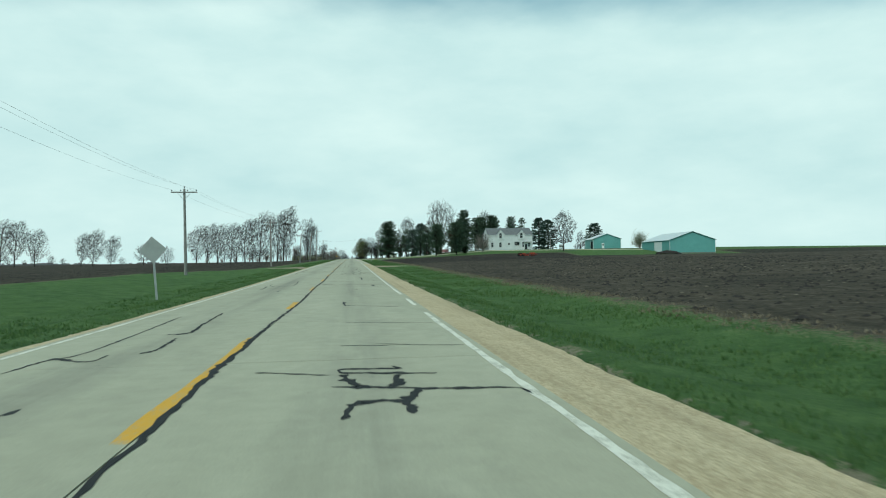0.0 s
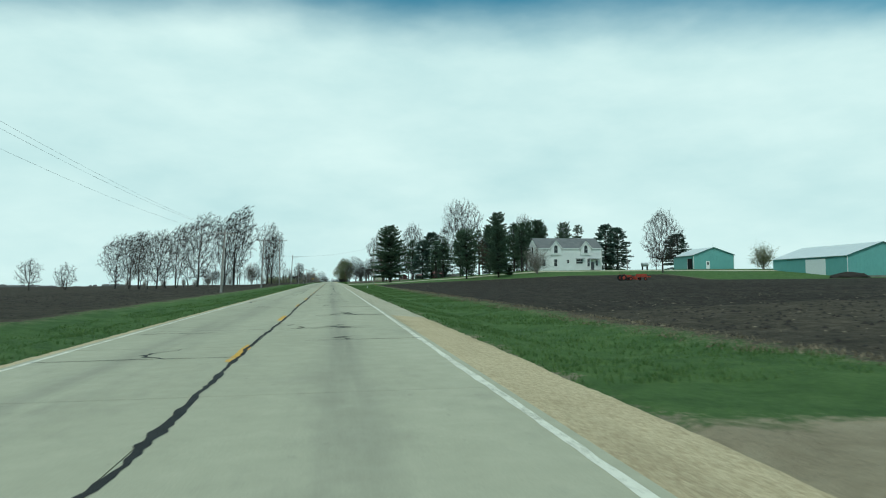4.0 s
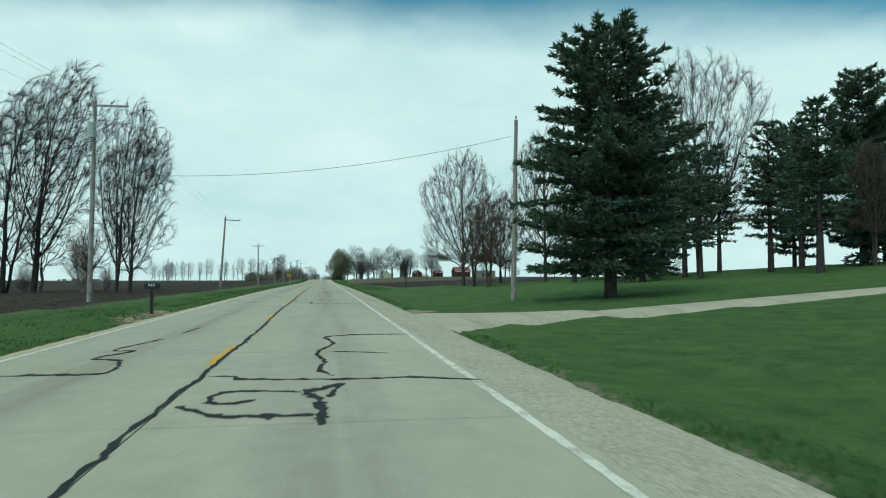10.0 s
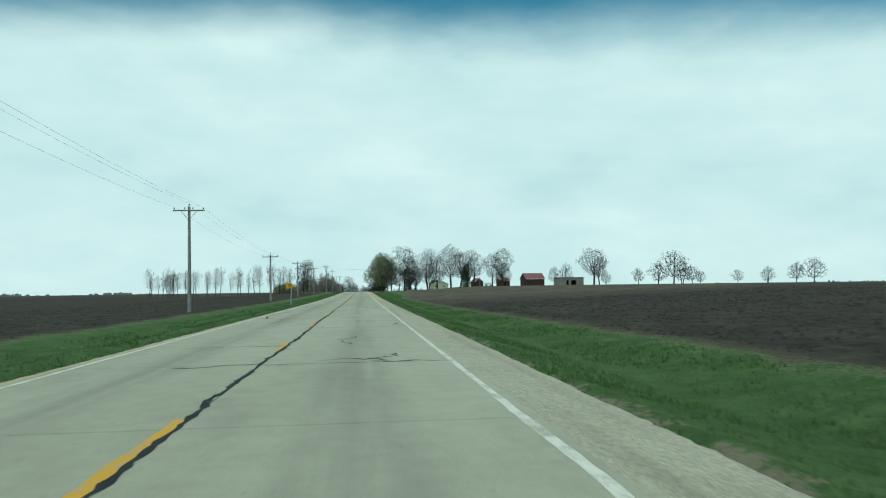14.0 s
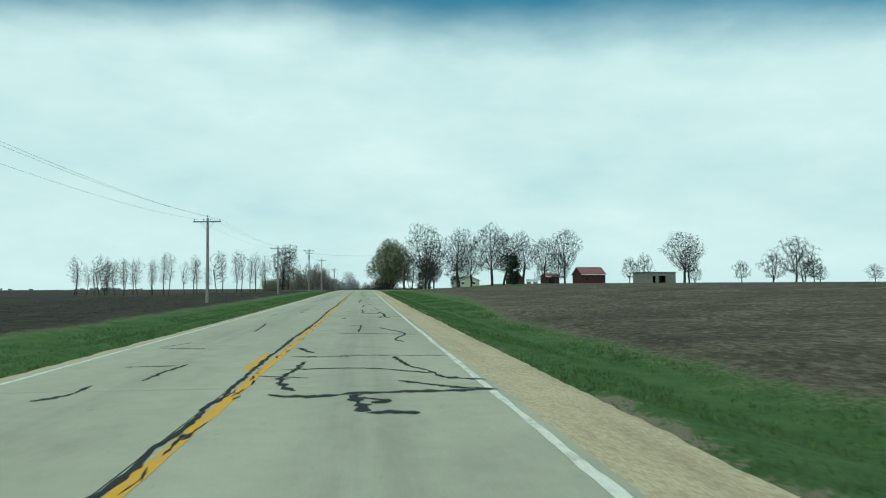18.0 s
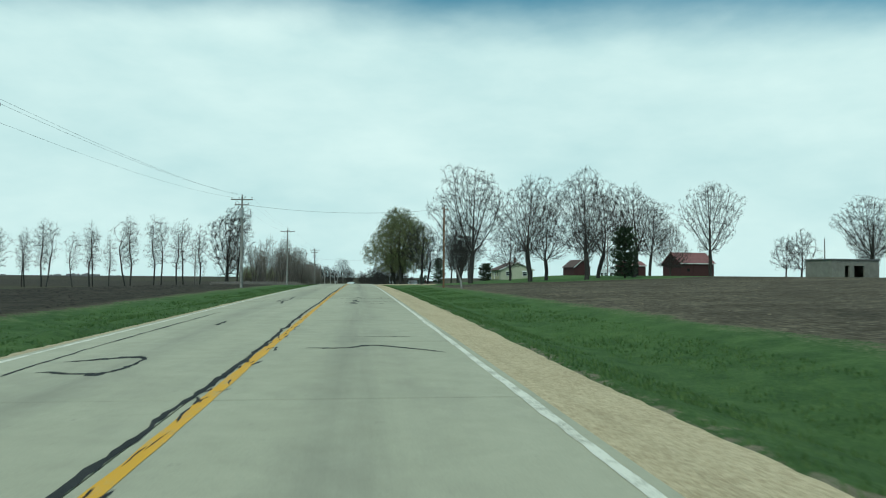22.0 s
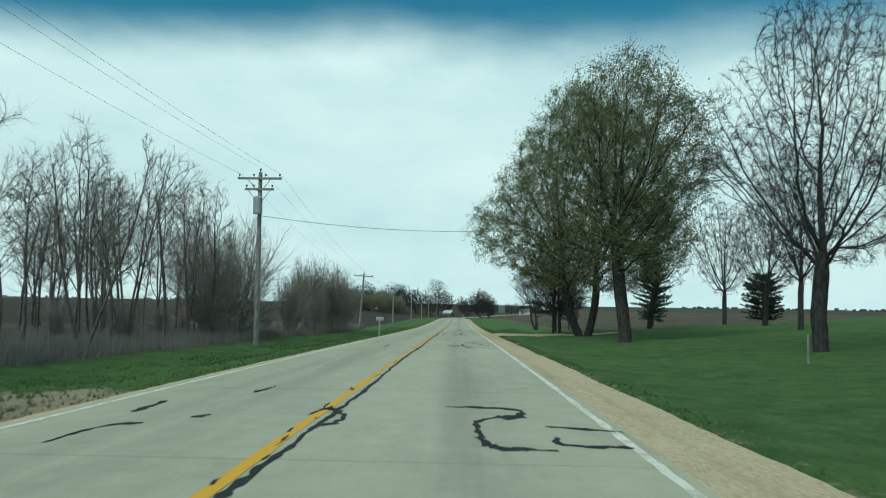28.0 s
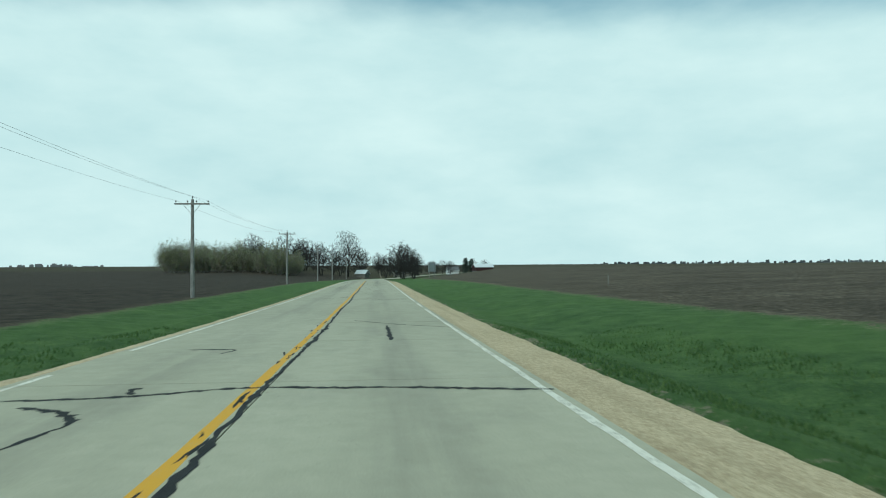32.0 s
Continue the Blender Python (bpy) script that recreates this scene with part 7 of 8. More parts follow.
# ---- signs, mailboxes, markers ----
def post_sign(x, y, outline, zc, mat, label, face_turn=0.0, lean=0.0, thick=.006, border=None):
    s = thing("road_sign", label, "road sign", pose(x, y, zl(x, y), 0, lean, face_turn))
    top = zc + max(q for _, q in outline) * .75
    b = B()
    box(b, -.035, .035, -.012, .012, -.3, top)
    box(b, -.05, -.035, -.02, .012, -.3, top)
    box(b, .035, .05, -.02, .012, -.3, top)
    part("post", (b, M_STEEL), s)
    panel = part("panel", (prism(B(), [(a, zc + c) for a, c in outline], -.03, -.03 + thick), mat), s)
    if border:
        b = B()
        n = len(outline)
        for i in range(n):
            (x0, z0), (x1, z1) = outline[i], outline[(i + 1) % n]
            cyl(b, (x0 * .9, -.034, zc + z0 * .9), (x1 * .9, -.034, zc + z1 * .9), .010, .010, 4)
        part("border", (b, border), panel)
        for k, w in ((.13, .46), (-.02, .52), (-.17, .40)):
            part("lettering", (box(B(), -.42, -.42 + w, -.036, -.031, zc + k, zc + k + .07), border), panel)
    return s


post_sign(-7.6, 37.2, [(0, .66), (.66, 0), (0, -.66), (-.66, 0)], 2.45, M_SIGNBACK, "unpainted back of a diamond warning sign on a steel post", lean=-4)
post_sign(-6.85, 438.1, [(-.62, .46), (.62, 0), (-.62, -.46)], 2.35, M_SIGN_YELLOW, "yellow pennant no-passing sign on a steel post", border=M_BLACK, lean=1)


def mailbox(x, y, turn, label, mat=M_BLACK, h=1.02):
    m = thing("mailbox", label, "mailbox", pose(x, y, zl(x, y), 0, 0, turn))
    part("post", (box(B(), -.06, .06, -.06, .06, -.3, h, bevel=.008), mat), m)
    out = [(-.10, h)] + [(.10, h)] + [(.10 * math.cos(a), h + .16 + .10 * math.sin(a)) for a in np.linspace(0, math.pi, 9)]
    body = part("box", (prism(B(), out, -.30, .27), mat), m)
    part("door", (prism(B(), [(a * 1.04, h + (c - h) * 1.02) for a, c in out], -.32, -.302), mat), body)
    part("flag", (box(B(), .103, .112, -.1, .16, h + .10, h + .14), M_FLAG), body)
    for k in range(3):
        part("number_bar", (box(B(), -.107, -.101, -.12 + k * .09, -.07 + k * .09, h + .08, h + .18), M_STEEL), body)
    part("shelf", (box(B(), -.12, .12, -.31, .28, h - .03, h), mat), m)
    return m


mailbox(-5.1, 280.4, 90, "black mailbox on a dark wooden post")
mailbox(-4.78, 739.7, 90, "pale grey mailbox on a post beside the brush", M_SIGNBACK, 1.28)
mk = thing("marker_post", "white plastic utility marker post in the grass", "marker post", pose(8.2, 235.8, zl(8.2, 235.8)))
part("post", (box(B(), -.035, .035, -.012, .012, -.1, .36, bevel=.005), M_POST), mk)
for x, y in ((9.8, 238.6),):
    fl = thing("marker_flag", "small orange marker flag on a wire", "marker flag", pose(x, y, zl(x, y)))
    part("wire", (cyl(B(), (0, 0, -.1), (0, 0, .42), .006, .006, 6), M_STEEL), fl)
    part("flag", (box(B(), 0, .12, -.004, .004, .30, .42), M_FLAG), fl)
for x, y in ((13.6, 706), (9.5, 771), (22, 838)):
    mk = thing("marker_post", "thin dark post in the grass verge", "marker post", pose(x, y, zl(x, y)))
    part("post", (cyl(B(), (0, 0, -.2), (0, 0, 1.0), .035, .03, 8), M_POLE), mk)


# ---- buildings ----
def window(p, x, y, z, w, h, face="s", arched=False, trim=M_TRIM):
    """A framed window on a wall that faces south (-y), west (-x) or north."""
    turn = {"s": 0, "w": -90, "e": 90}[face]
    holder = part("window", (B_frame(w, h, arched), trim), p, "white-framed window", at=pose(x, y, z, 0, 0, turn))
    if arched:
        poly = [(-w / 2, 0), (w / 2, 0), (w / 2, h - w / 2)] + [(w / 2 * math.cos(a), h - w / 2 + w / 2 * math.sin(a)) for a in np.linspace(.3, math.pi - .3, 6)] + [(-w / 2, h - w / 2)]
    else:
        poly = [(-w / 2, 0), (w / 2, 0), (w / 2, h), (-w / 2, h)]
    part("pane", (prism(B(), poly, -.035, -.01), M_GLASS), holder, "dark window glass")
    part("sash", (box(B(), -w / 2, w / 2, -.05, -.03, h * .5 - .03, h * .5 + .03), trim), holder)
    part("sill", (box(B(), -w / 2 - .1, w / 2 + .1, -.12, 0, -.12, -.05), trim), holder)
    return holder


def B_frame(w, h, arched):
    b, t = B(), .09
    box(b, -w / 2 - t, -w / 2, -.06, 0, -t, h - (w / 2 if arched else 0))
    box(b, w / 2, w / 2 + t, -.06, 0, -t, h - (w / 2 if arched else 0))
    box(b, -w / 2, w / 2, -.06, 0, -t, 0)
    if arched:
        aa = np.linspace(0, math.pi, 10)
        for a0, a1 in zip(aa[:-1], aa[1:]):
            q = [(r * math.cos(a), h - w / 2 + r * math.sin(a)) for r, a in ((w / 2, a0), (w / 2 + t, a0), (w / 2 + t, a1), (w / 2, a1))]
            prism(b, q, -.06, 0)
    else:
        box(b, -w / 2 - t, w / 2 + t, -.06, 0, h, h + t)
    return b


def gable_house(name, label, category, at, L, D, eave, ridge, wall, roof, over=.35, ridge_x=True, thick=.14, trim=M_TRIM):
    """A gabled building L along x and D along y from its south-west corner; ridge along x or y."""
    p = thing(name, label, category, at)
    t = .2
    b = B()
    if ridge_x:
        box(b, 0, L, 0, t, 0, eave)
        part("wall", (b, wall), p)
        part("wall", (box(B(), 0, L, D - t, D, 0, eave), wall), p)
        for x in (0, L - t):
            bb = B()
            poly = [(t + .001, 0), (D - t - .001, 0), (D - t - .001, eave), (D / 2, ridge - .05), (t + .001, eave)]
            a = [bb.verts.new((x, q, z)) for q, z in poly]
            c = [bb.verts.new((x + t, q, z)) for q, z in poly]
            bb.faces.new(a), bb.faces.new(c[::-1])
            for i in range(5):
                bb.faces.new((a[(i + 1) % 5], a[i], c[i], c[(i + 1) % 5]))
            part("gable_wall", (bb, wall), p)
        slope = (ridge - eave) / (D / 2)
        for s in (0, 1):
            yo = -over if s == 0 else D + over
            zo = eave - slope * over
            bb = B()
            poly = [(yo, zo), (D / 2, ridge), (D / 2, ridge + thick), (yo, zo + thick)]
            a = [bb.verts.new((-over, q, z)) for q, z in poly]
            c = [bb.verts.new((L + over, q, z)) for q, z in poly]
            bb.faces.new(a), bb.faces.new(c[::-1])
            for i in range(4):
                bb.faces.new((a[(i + 1) % 4], a[i], c[i], c[(i + 1) % 4]))
            rf = part("roof", (bb, roof), p)
            part("fascia", (box(B(), -over, L + over, yo - .03 if s == 0 else yo, yo if s == 0 else yo + .03, zo - .06, zo + thick), trim), rf)
        part("foundation", (box(B(), .03, L - .03, .03, D - .03, -1.2, .05), M_BLOCK), p)
    else:
        part("wall", (box(B(), 0, t, t, D - t, 0, eave), wall), p)
        part("wall", (box(B(), L - t, L, t, D - t, 0, eave), wall), p)
        for y in (0, D - t):
            part("gable_wall", (prism(B(), [(0, 0), (L, 0), (L, eave), (L / 2, ridge - .05), (0, eave)], y, y + t), wall), p)
        slope = (ridge - eave) / (L / 2)
        for s in (0, 1):
            xo = -over if s == 0 else L + over
            zo = eave - slope * over
            rf = part("roof", (prism(B(), [(xo, zo), (L / 2, ridge), (L / 2, ridge + thick), (xo, zo + thick)], -over, D + over), roof), p)
            part("fascia", (prism(B(), [(xo, zo - .1), (L / 2, ridge - .1), (L / 2, ridge + thick), (xo, zo + thick)], -over - .03, -over - .002), trim), rf)
        part("foundation", (box(B(), .03, L - .03, .03, D - .03, -1.2, .05), M_BLOCK), p)
    return p


# white farmhouse
HX, HY = 58.0, 292.0
HZ = zl(67, 294)
h = gable_house("farmhouse", "white two-storey farmhouse with grey shingle roof and two front gables", "house", pose(HX, HY, HZ, 0, 0, 6), 19.2, 8.2, 6.2, 9.1, M_WHITE, M_SHINGLE, .2)
for gx0 in (5.1, 14.2):
    part("front_gable", (prism(B(), [(gx0 - 1.6, 4.3), (gx0 + 1.6, 4.3), (gx0 + 1.6, 6.3), (gx0, 8.2), (gx0 - 1.6, 6.3)], -.26, 3.4), M_WHITE), h, "steep white front gable")
    for s in (-1, 1):
        part("gable_roof", (prism(B(), [(gx0 + s * 1.95, 5.92), (gx0, 8.22), (gx0, 8.38), (gx0 + s * 2.10, 5.95)], -.45, 3.6), M_SHINGLE), h)
        part("bargeboard", (prism(B(), [(gx0 + s * 2.0, 5.80), (gx0, 8.12), (gx0, 8.34), (gx0 + s * 2.10, 5.95)], -.50, -.452), M_TRIM), h)
    window(h, gx0, -.262, 4.9, 1.05, 2.1, "s", True)
window(h, 5.1, -.002, 1.2, .95, 1.9)
window(h, 8.8, -.002, 2.0, .7, .9)
window(h, 12.3, -.002, 1.9, 2.0, 1.2)
window(h, 1.6, -.002, 1.2, .9, 1.9)
part("awning", (prism(B(), [(11.1, 3.2), (13.6, 3.2), (13.6, 3.3), (11.1, 3.3)], -.7, -.01), M_SHINGLE), h)
door = part("door", (box(B(), 15.8, 16.8, -.06, -.003, .15, 2.3), M_GLASS), h, "dark front door")
part("handle", (box(B(), 16.65, 16.72, -.1, -.06, 1.1, 1.2), M_STEEL), door)
part("porch_roof", (prism(B(), [(14.9, 3.1), (18.4, 3.1), (18.4, 3.22), (14.9, 3.3)], -1.3, -.01), M_SHINGLE), h)
for px in (15.0, 18.3):
    part("porch_post", (box(B(), px - .06, px + .06, -1.25, -1.13, .1, 3.1), M_TRIM), h)
part("porch_step", (box(B(), 15.3, 18.0, -1.3, -.01, -.4, .12), M_BLOCK), h)
window(h, 15.1, -.002, 1.1, .8, 2.0)
window(h, 17.6, -.002, 1.3, .7, 1.5)
for yy, zz in ((2.3, 1.2), (5.6, 1.2), (4.1, 5.0)):
    window(h, -.002, yy, zz, .9, 1.8, "w", zz > 4)
b = B()
cyl(b, (9.6, 4.1, 9.0), (9.6, 4.1, 12.2), .045, .045, 6)
cyl(b, (8.2, 4.1, 11.8), (11.2, 4.1, 12.4), .04, .04, 5)
for k in range(6):
    cyl(b, (8.5 + k * .45, 3.5 + .05 * k, 11.87 + k * .09), (8.5 + k * .45, 4.7 - .05 * k, 11.87 + k * .09), .012, .012, 4)
part("antenna", (b, M_STEEL), h, "rooftop television antenna")
tk = thing("fuel_tank", "grey farm fuel tank on a stand", "tank", pose(89, 292, zl(89, 292)))
part("tank", (cyl(B(), (-.9, 0, 1.5), (.9, 0, 1.5), .55, .55, 14), M_STEEL), tk)
for sx in (-.7, .7):
    part("leg", (box(B(), sx - .05, sx + .05, -.4, .4, -.2, 1.05), M_BLACK), tk)


def ribbed(bm, x0, x1, y, z0, z1, step):
    x = x0
    while x < x1:
        box(bm, x, x + .05, y - .03, y, z0, z1)
        x += step
    return bm


# teal steel barns
def steel_barn(x, y, turn, L, D, eave, ridge, label):
    p = gable_house("steel_barn", label, "barn", pose(x, y, zl(x + 5, y + 5), 0, 0, turn), L, D, eave, ridge, M_TEAL, M_ROOF_WHITE, .3, False, .10, M_TEAL_TRIM)
    part("ribs", (ribbed(B(), .3, L - .3, -.002, .1, eave - .1, .9), M_TEAL), p)
    for xx in (-.02, L - .10):
        part("corner_trim", (box(B(), xx, xx + .12, -.05, .05, 0, eave), M_TRIM), p)
    return p


b1 = steel_barn(100.8, 286.5, -5, 11.6, 14, 3.9, 6.0, "small teal steel barn with pale roof and a doorway painted dark")
# no opening is cut: a black panel on the wall paints the shade inside
part("doorway", (box(B(), -.03, -.002, .6, 4.0, .05, 3.0), M_DARK), b1, "black panel painting the shade inside a doorway")
part("door_frame", (box(B(), -.06, -.031, 4.0, 4.2, 0, 3.1), M_TRIM), b1)
dr = part("door", (box(B(), 3.6, 4.6, -.06, -.003, .05, 2.2), M_TRIM), b1, "white walk door")
part("pane", (box(B(), 3.85, 4.35, -.07, -.061, 1.2, 1.9), M_GLASS), dr)
part("vane", (cyl(B(), (5.8, .2, 6.2), (5.8, .2, 7.2), .03, .03, 6), M_STEEL), b1, "small roof vane")
b2 = steel_barn(113.8, 243.0, -5, 16.5, 31, 4.5, 7.4, "large teal steel barn with pale roof and white sliding door")
part("sliding_door", (box(B(), -.08, -.003, 8.0, 16.0, .1, 4.0), M_TRIM), b2, "white sliding door")
part("track", (box(B(), -.12, -.003, 5.0, 24.0, 4.05, 4.2), M_TEAL_TRIM), b2)
hp = B()
bmesh.ops.create_icosphere(hp, subdivisions=3, radius=1.0)
for v in hp.verts:
    v.co = Vector((v.co.x * 4.5, v.co.y * 2.5, max(-.2, v.co.z * 1.3))) * (1 + .18 * noise.noise(v.co * 2.3))
me = bpy.data.meshes.new("dirt_pile")
hp.to_mesh(me)
hp.free()
me.materials.append(M_CLOD)
dp = new("dirt_pile", me)
dp.matrix_basis = pose(112, 240, zl(112, 240))
tagged(dp, "low mound of bare brown dirt by the barn", "dirt pile")


# red compact tractor with a loader and an implement
def wheel(parent, x, y, r, w, rim=M_ORANGE):
    ty = part("wheel", (cyl(B(), (x, y - w / 2, r), (x, y + w / 2, r), r, r, 20), M_TYRE), parent)
    part("rim", (cyl(B(), (x, y - w / 2 - .01, r), (x, y + w / 2 + .01, r), r * .55, r * .55, 14), rim), ty)
    b = B()
    for k in range(16):
        a = k * math.pi / 8
        q = Matrix.Translation((x, y, r)) @ Matrix.Rotation(a, 4, "Y")
        bb = box(B(), r * .96, r * 1.04, -w / 2, w / 2, -.03, .03, q)
        tmp = bpy.data.meshes.new("t")
        bb.to_mesh(tmp)
        bb.free()
        b.from_mesh(tmp)
        bpy.data.meshes.remove(tmp)
    part("tread", (b, M_TYRE), ty)


TS = Matrix.Scale(.82, 4)
tr = thing("tractor", "orange-red compact farm tractor parked on tilled soil", "tractor", pose(57.5, 232, zl(57.5, 232), 0, 0, 8) @ TS)
for sy in (-.75, .75):
    wheel(tr, -.9, sy, .72, .40)
    wheel(tr, 1.0, sy * .9, .46, .28)
part("hood", (box(B(), .0, 1.5, -.34, .34, .75, 1.35, bevel=.07), M_ORANGE), tr)
part("chassis", (box(B(), -1.1, 1.5, -.22, .22, .45, .78, bevel=.03), M_BLACK), tr)
part("fender", (box(B(), -1.4, -.35, -.98, -.52, 1.35, 1.43, bevel=.03), M_ORANGE), tr)
part("fender", (box(B(), -1.4, -.35, .52, .98, 1.35, 1.43, bevel=.03), M_ORANGE), tr)
part("seat", (box(B(), -1.05, -.55, -.25, .25, 1.1, 1.5, bevel=.05), M_BLACK), tr)
part("steering_wheel", (cyl(B(), (-.15, 0, 1.5), (-.2, 0, 1.54), .2, .2, 14), M_BLACK), tr)
rb = B()
for sy in (-.5, .5):
    cyl(rb, (-1.1, sy, .9), (-1.15, sy, 2.25), .035, .035, 6)
cyl(rb, (-1.15, -.5, 2.25), (-1.15, .5, 2.25), .035, .035, 6)
part("roll_bar", (rb, M_BLACK), tr)
for sy in (-.45, .45):
    part("loader_arm", (box(B(), .1, 2.3, sy - .06, sy + .06, .85, 1.0, bevel=.02), M_ORANGE), tr)
part("bucket", (prism(B(), [(2.2, .3), (2.9, .22), (2.3, .95), (2.15, .95)], -.85, .85), M_ORANGE), tr)
im = thing("tillage_implement", "orange-red pull-behind farm implement on the soil", "implement", pose(61.0, 232.5, zl(61.0, 232.5), 0, 0, 8) @ TS)
part("frame", (box(B(), -1.2, 1.9, -1.1, 1.1, .75, 1.0, bevel=.03), M_ORANGE), im)
part("hopper", (box(B(), -.9, .9, -1.0, 1.0, 1.0, 1.55, bevel=.08), M_ORANGE), im)
for sy in (-1.2, 1.2):
    wheel(im, .3, sy, .38, .2)
for k in range(6):
    part("tine", (cyl(B(), (1.6, -.9 + k * .36, .8), (1.85, -.9 + k * .36, .05), .025, .02, 6), M_BLACK), im)

# pale green ranch house of the second farm
H2 = gable_house("ranch_house", "small pale green one-storey house with maroon shingle roof", "house", pose(38.6, 723.5, zl(41, 728), 0, 0, 0), 8.6, 13.5, 2.7, 4.6, M_GREEN_SIDING, M_SHINGLE_RED, .5, False)
part("porch_wall", (box(B(), -.06, -.003, 2.0, 13.0, .05, 2.55), M_YELLOW_SIDING), H2, "pale yellow sheltered side wall")
for yy, w in ((3.5, 1.2), (6.5, 1.0), (10.5, 1.0)):
    window(H2, -.065, yy, 1.0, w, 1.2, "w")
part("door", (box(B(), -.10, -.065, 8.0, 8.95, .1, 2.15), M_TRIM), H2, "white side door")
for xx in (2.0, 6.4):
    window(H2, xx, -.002, 1.1, 1.1, 1.1)
    part("awning", (prism(B(), [(xx - .7, 2.05), (xx + .7, 2.05), (xx + .7, 2.35), (xx - .7, 2.35)], -.55, -.01), M_TRIM), H2, "white metal window awning")
ch = part("chimney", (box(B(), 4.2, 4.7, 3.0, 3.5, 4.0, 5.6, bevel=.02), M_BRICK), H2, "red brick chimney with a dark cap")
part("cap", (box(B(), 4.15, 4.75, 2.95, 3.55, 5.6, 5.95, bevel=.02), M_BLACK), ch)
part("flue", (cyl(B(), (2.4, 5.5, 3.2), (2.4, 5.5, 4.9), .1, .1, 10), M_STEEL), H2)
b = B()
cyl(b, (5.6, 8, 4.4), (5.6, 8, 7.3), .025, .025, 6)
cyl(b, (4.6, 8, 7.0), (6.6, 8, 7.0), .018, .018, 5)
for k in range(5):
    cyl(b, (4.7 + k * .42, 7.5, 7.02), (4.7 + k * .42, 8.5, 7.02), .01, .01, 4)
part("antenna", (b, M_STEEL), H2, "rooftop television antenna")

# red farm buildings
rg = gable_house("red_garage", "small dark red board garage with shingle roof", "garage", pose(64.2, 742, zl(66, 744), 0, 0, 8), 5.0, 8.0, 3.0, 5.0, M_RED, M_SHINGLE_RED, .3, False)
part("door", (box(B(), 1.0, 3.9, -.06, -.003, .05, 2.4), M_RED), rg, "wide red plank door")
rs = gable_house("red_shed", "long low dark red shed with a bay painted dark", "shed", pose(76.6, 733, zl(79, 736), 0, 0, 6), 5.8, 6.5, 3.0, 4.2, M_RED, M_RED_ROOF, .3, True)
# the bay is a black panel on the solid wall, painted as inner shade
part("bay_shade_panel", (box(B(), 1.2, 3.6, -.03, -.003, .05, 2.0), M_DARK), rs, "black panel painting the shade inside a bay")
rb2 = gable_house("red_barn", "dark red board barn with rusty red roof", "barn", pose(90.2, 728, zl(94, 731), 0, 0, 8), 10.5, 9.0, 3.8, 6.7, M_RED, M_RED_ROOF, .4, True)
part("door", (box(B(), 4.0, 7.2, -.08, -.003, .05, 3.0), M_RED), rb2, "sliding plank barn door")
# black panel on the wall, the dim inside painted on as a window
part("window_pane", (box(B(), 2.0, 2.8, -.03, -.003, 1.4, 2.2), M_DARK), rb2)
cs = thing("block_shed", "roofless weathered block shed with open doorways", "shed", pose(91.5, 666, zl(92, 668), 0, 0, 12))
for x0, x1 in ((0, 3.2), (4.4, 5.6), (8.2, 12.0)):
    part("wall", (box(B(), x0, x1, 0, .3, 0, 3.4), M_BLOCK), cs)
for x0, x1 in ((3.2, 4.4), (5.6, 8.2)):
    part("lintel", (box(B(), x0, x1, 0, .3, 2.3, 3.4), M_BLOCK), cs)
part("wall", (box(B(), 0, .3, .3, 6.0, 0, 3.4), M_BLOCK), cs)
part("wall", (box(B(), 11.7, 12, .3, 6.0, 0, 3.4), M_BLOCK), cs)
part("wall", (box(B(), 0, 12, 6.0, 6.3, 0, 3.4), M_BLOCK), cs)
part("roof", (box(B(), -.2, 12.2, -.2, 6.5, 3.4, 3.6), M_SHINGLE), cs)
fw = thing("farm_wagon", "white farm wagon parked by the sheds", "wagon", pose(69.5, 728, zl(69.5, 728), 0, 0, 15))
part("bed", (box(B(), -2.2, 2.2, -1.0, 1.0, .9, 1.9, bevel=.04), M_TRUCK), fw)
for sx in (-1.5, 1.5):
    for sy in (-.9, .9):
        wheel(fw, sx, sy, .4, .2, M_STEEL)
# buildings far off
for x, y, L, D, e, rr, wall, roof, lab, turn in ((70, 1262, 13, 9, 2.6, 4.8, M_RED, M_ROOF_WHITE, "distant low barn with a white roof", 8),
                                               (-8, 1128, 5, 6, 2.2, 3.8, M_BLOCK, M_ROOF_WHITE, "distant house with a pale roof among bare trees", -20),
                                               (14, 1185, 9, 7, 2.6, 4.6, M_BLOCK, M_SHINGLE, "distant grey house behind the trees", 15),
                                               (-52, 1140, 12, 9, 5, 8, M_WHITE, M_SHINGLE, "distant two-storey house among bare trees", 0),
                                               (-330, 620, 30, 12, 3.5, 6, M_WHITE, M_ROOF_WHITE, "distant white farm sheds across the field", 20),
                                               (55, 1296, 8, 7, 3, 5.5, M_WHITE, M_SHINGLE, "distant white farmhouse beyond the field", 10)):
    gable_house("distant_building", lab, "building", pose(x, y, zl(x + 5, y + 4), 0, 0, turn), L, D, e, rr, wall, roof, .4, True)
bb = thing("roadside_billboard", "grey blank back of a roadside billboard", "billboard", pose(26, 1085, zl(26, 1085), 0, 0, 55))
part("panel", (box(B(), -3, 3, -.1, .1, 2.5, 6.5), M_SIGNBACK), bb)
for sx in (-2, 2):
    part("post", (box(B(), sx - .12, sx + .12, -.12, .12, -.5, 6.3), M_POLE), bb)
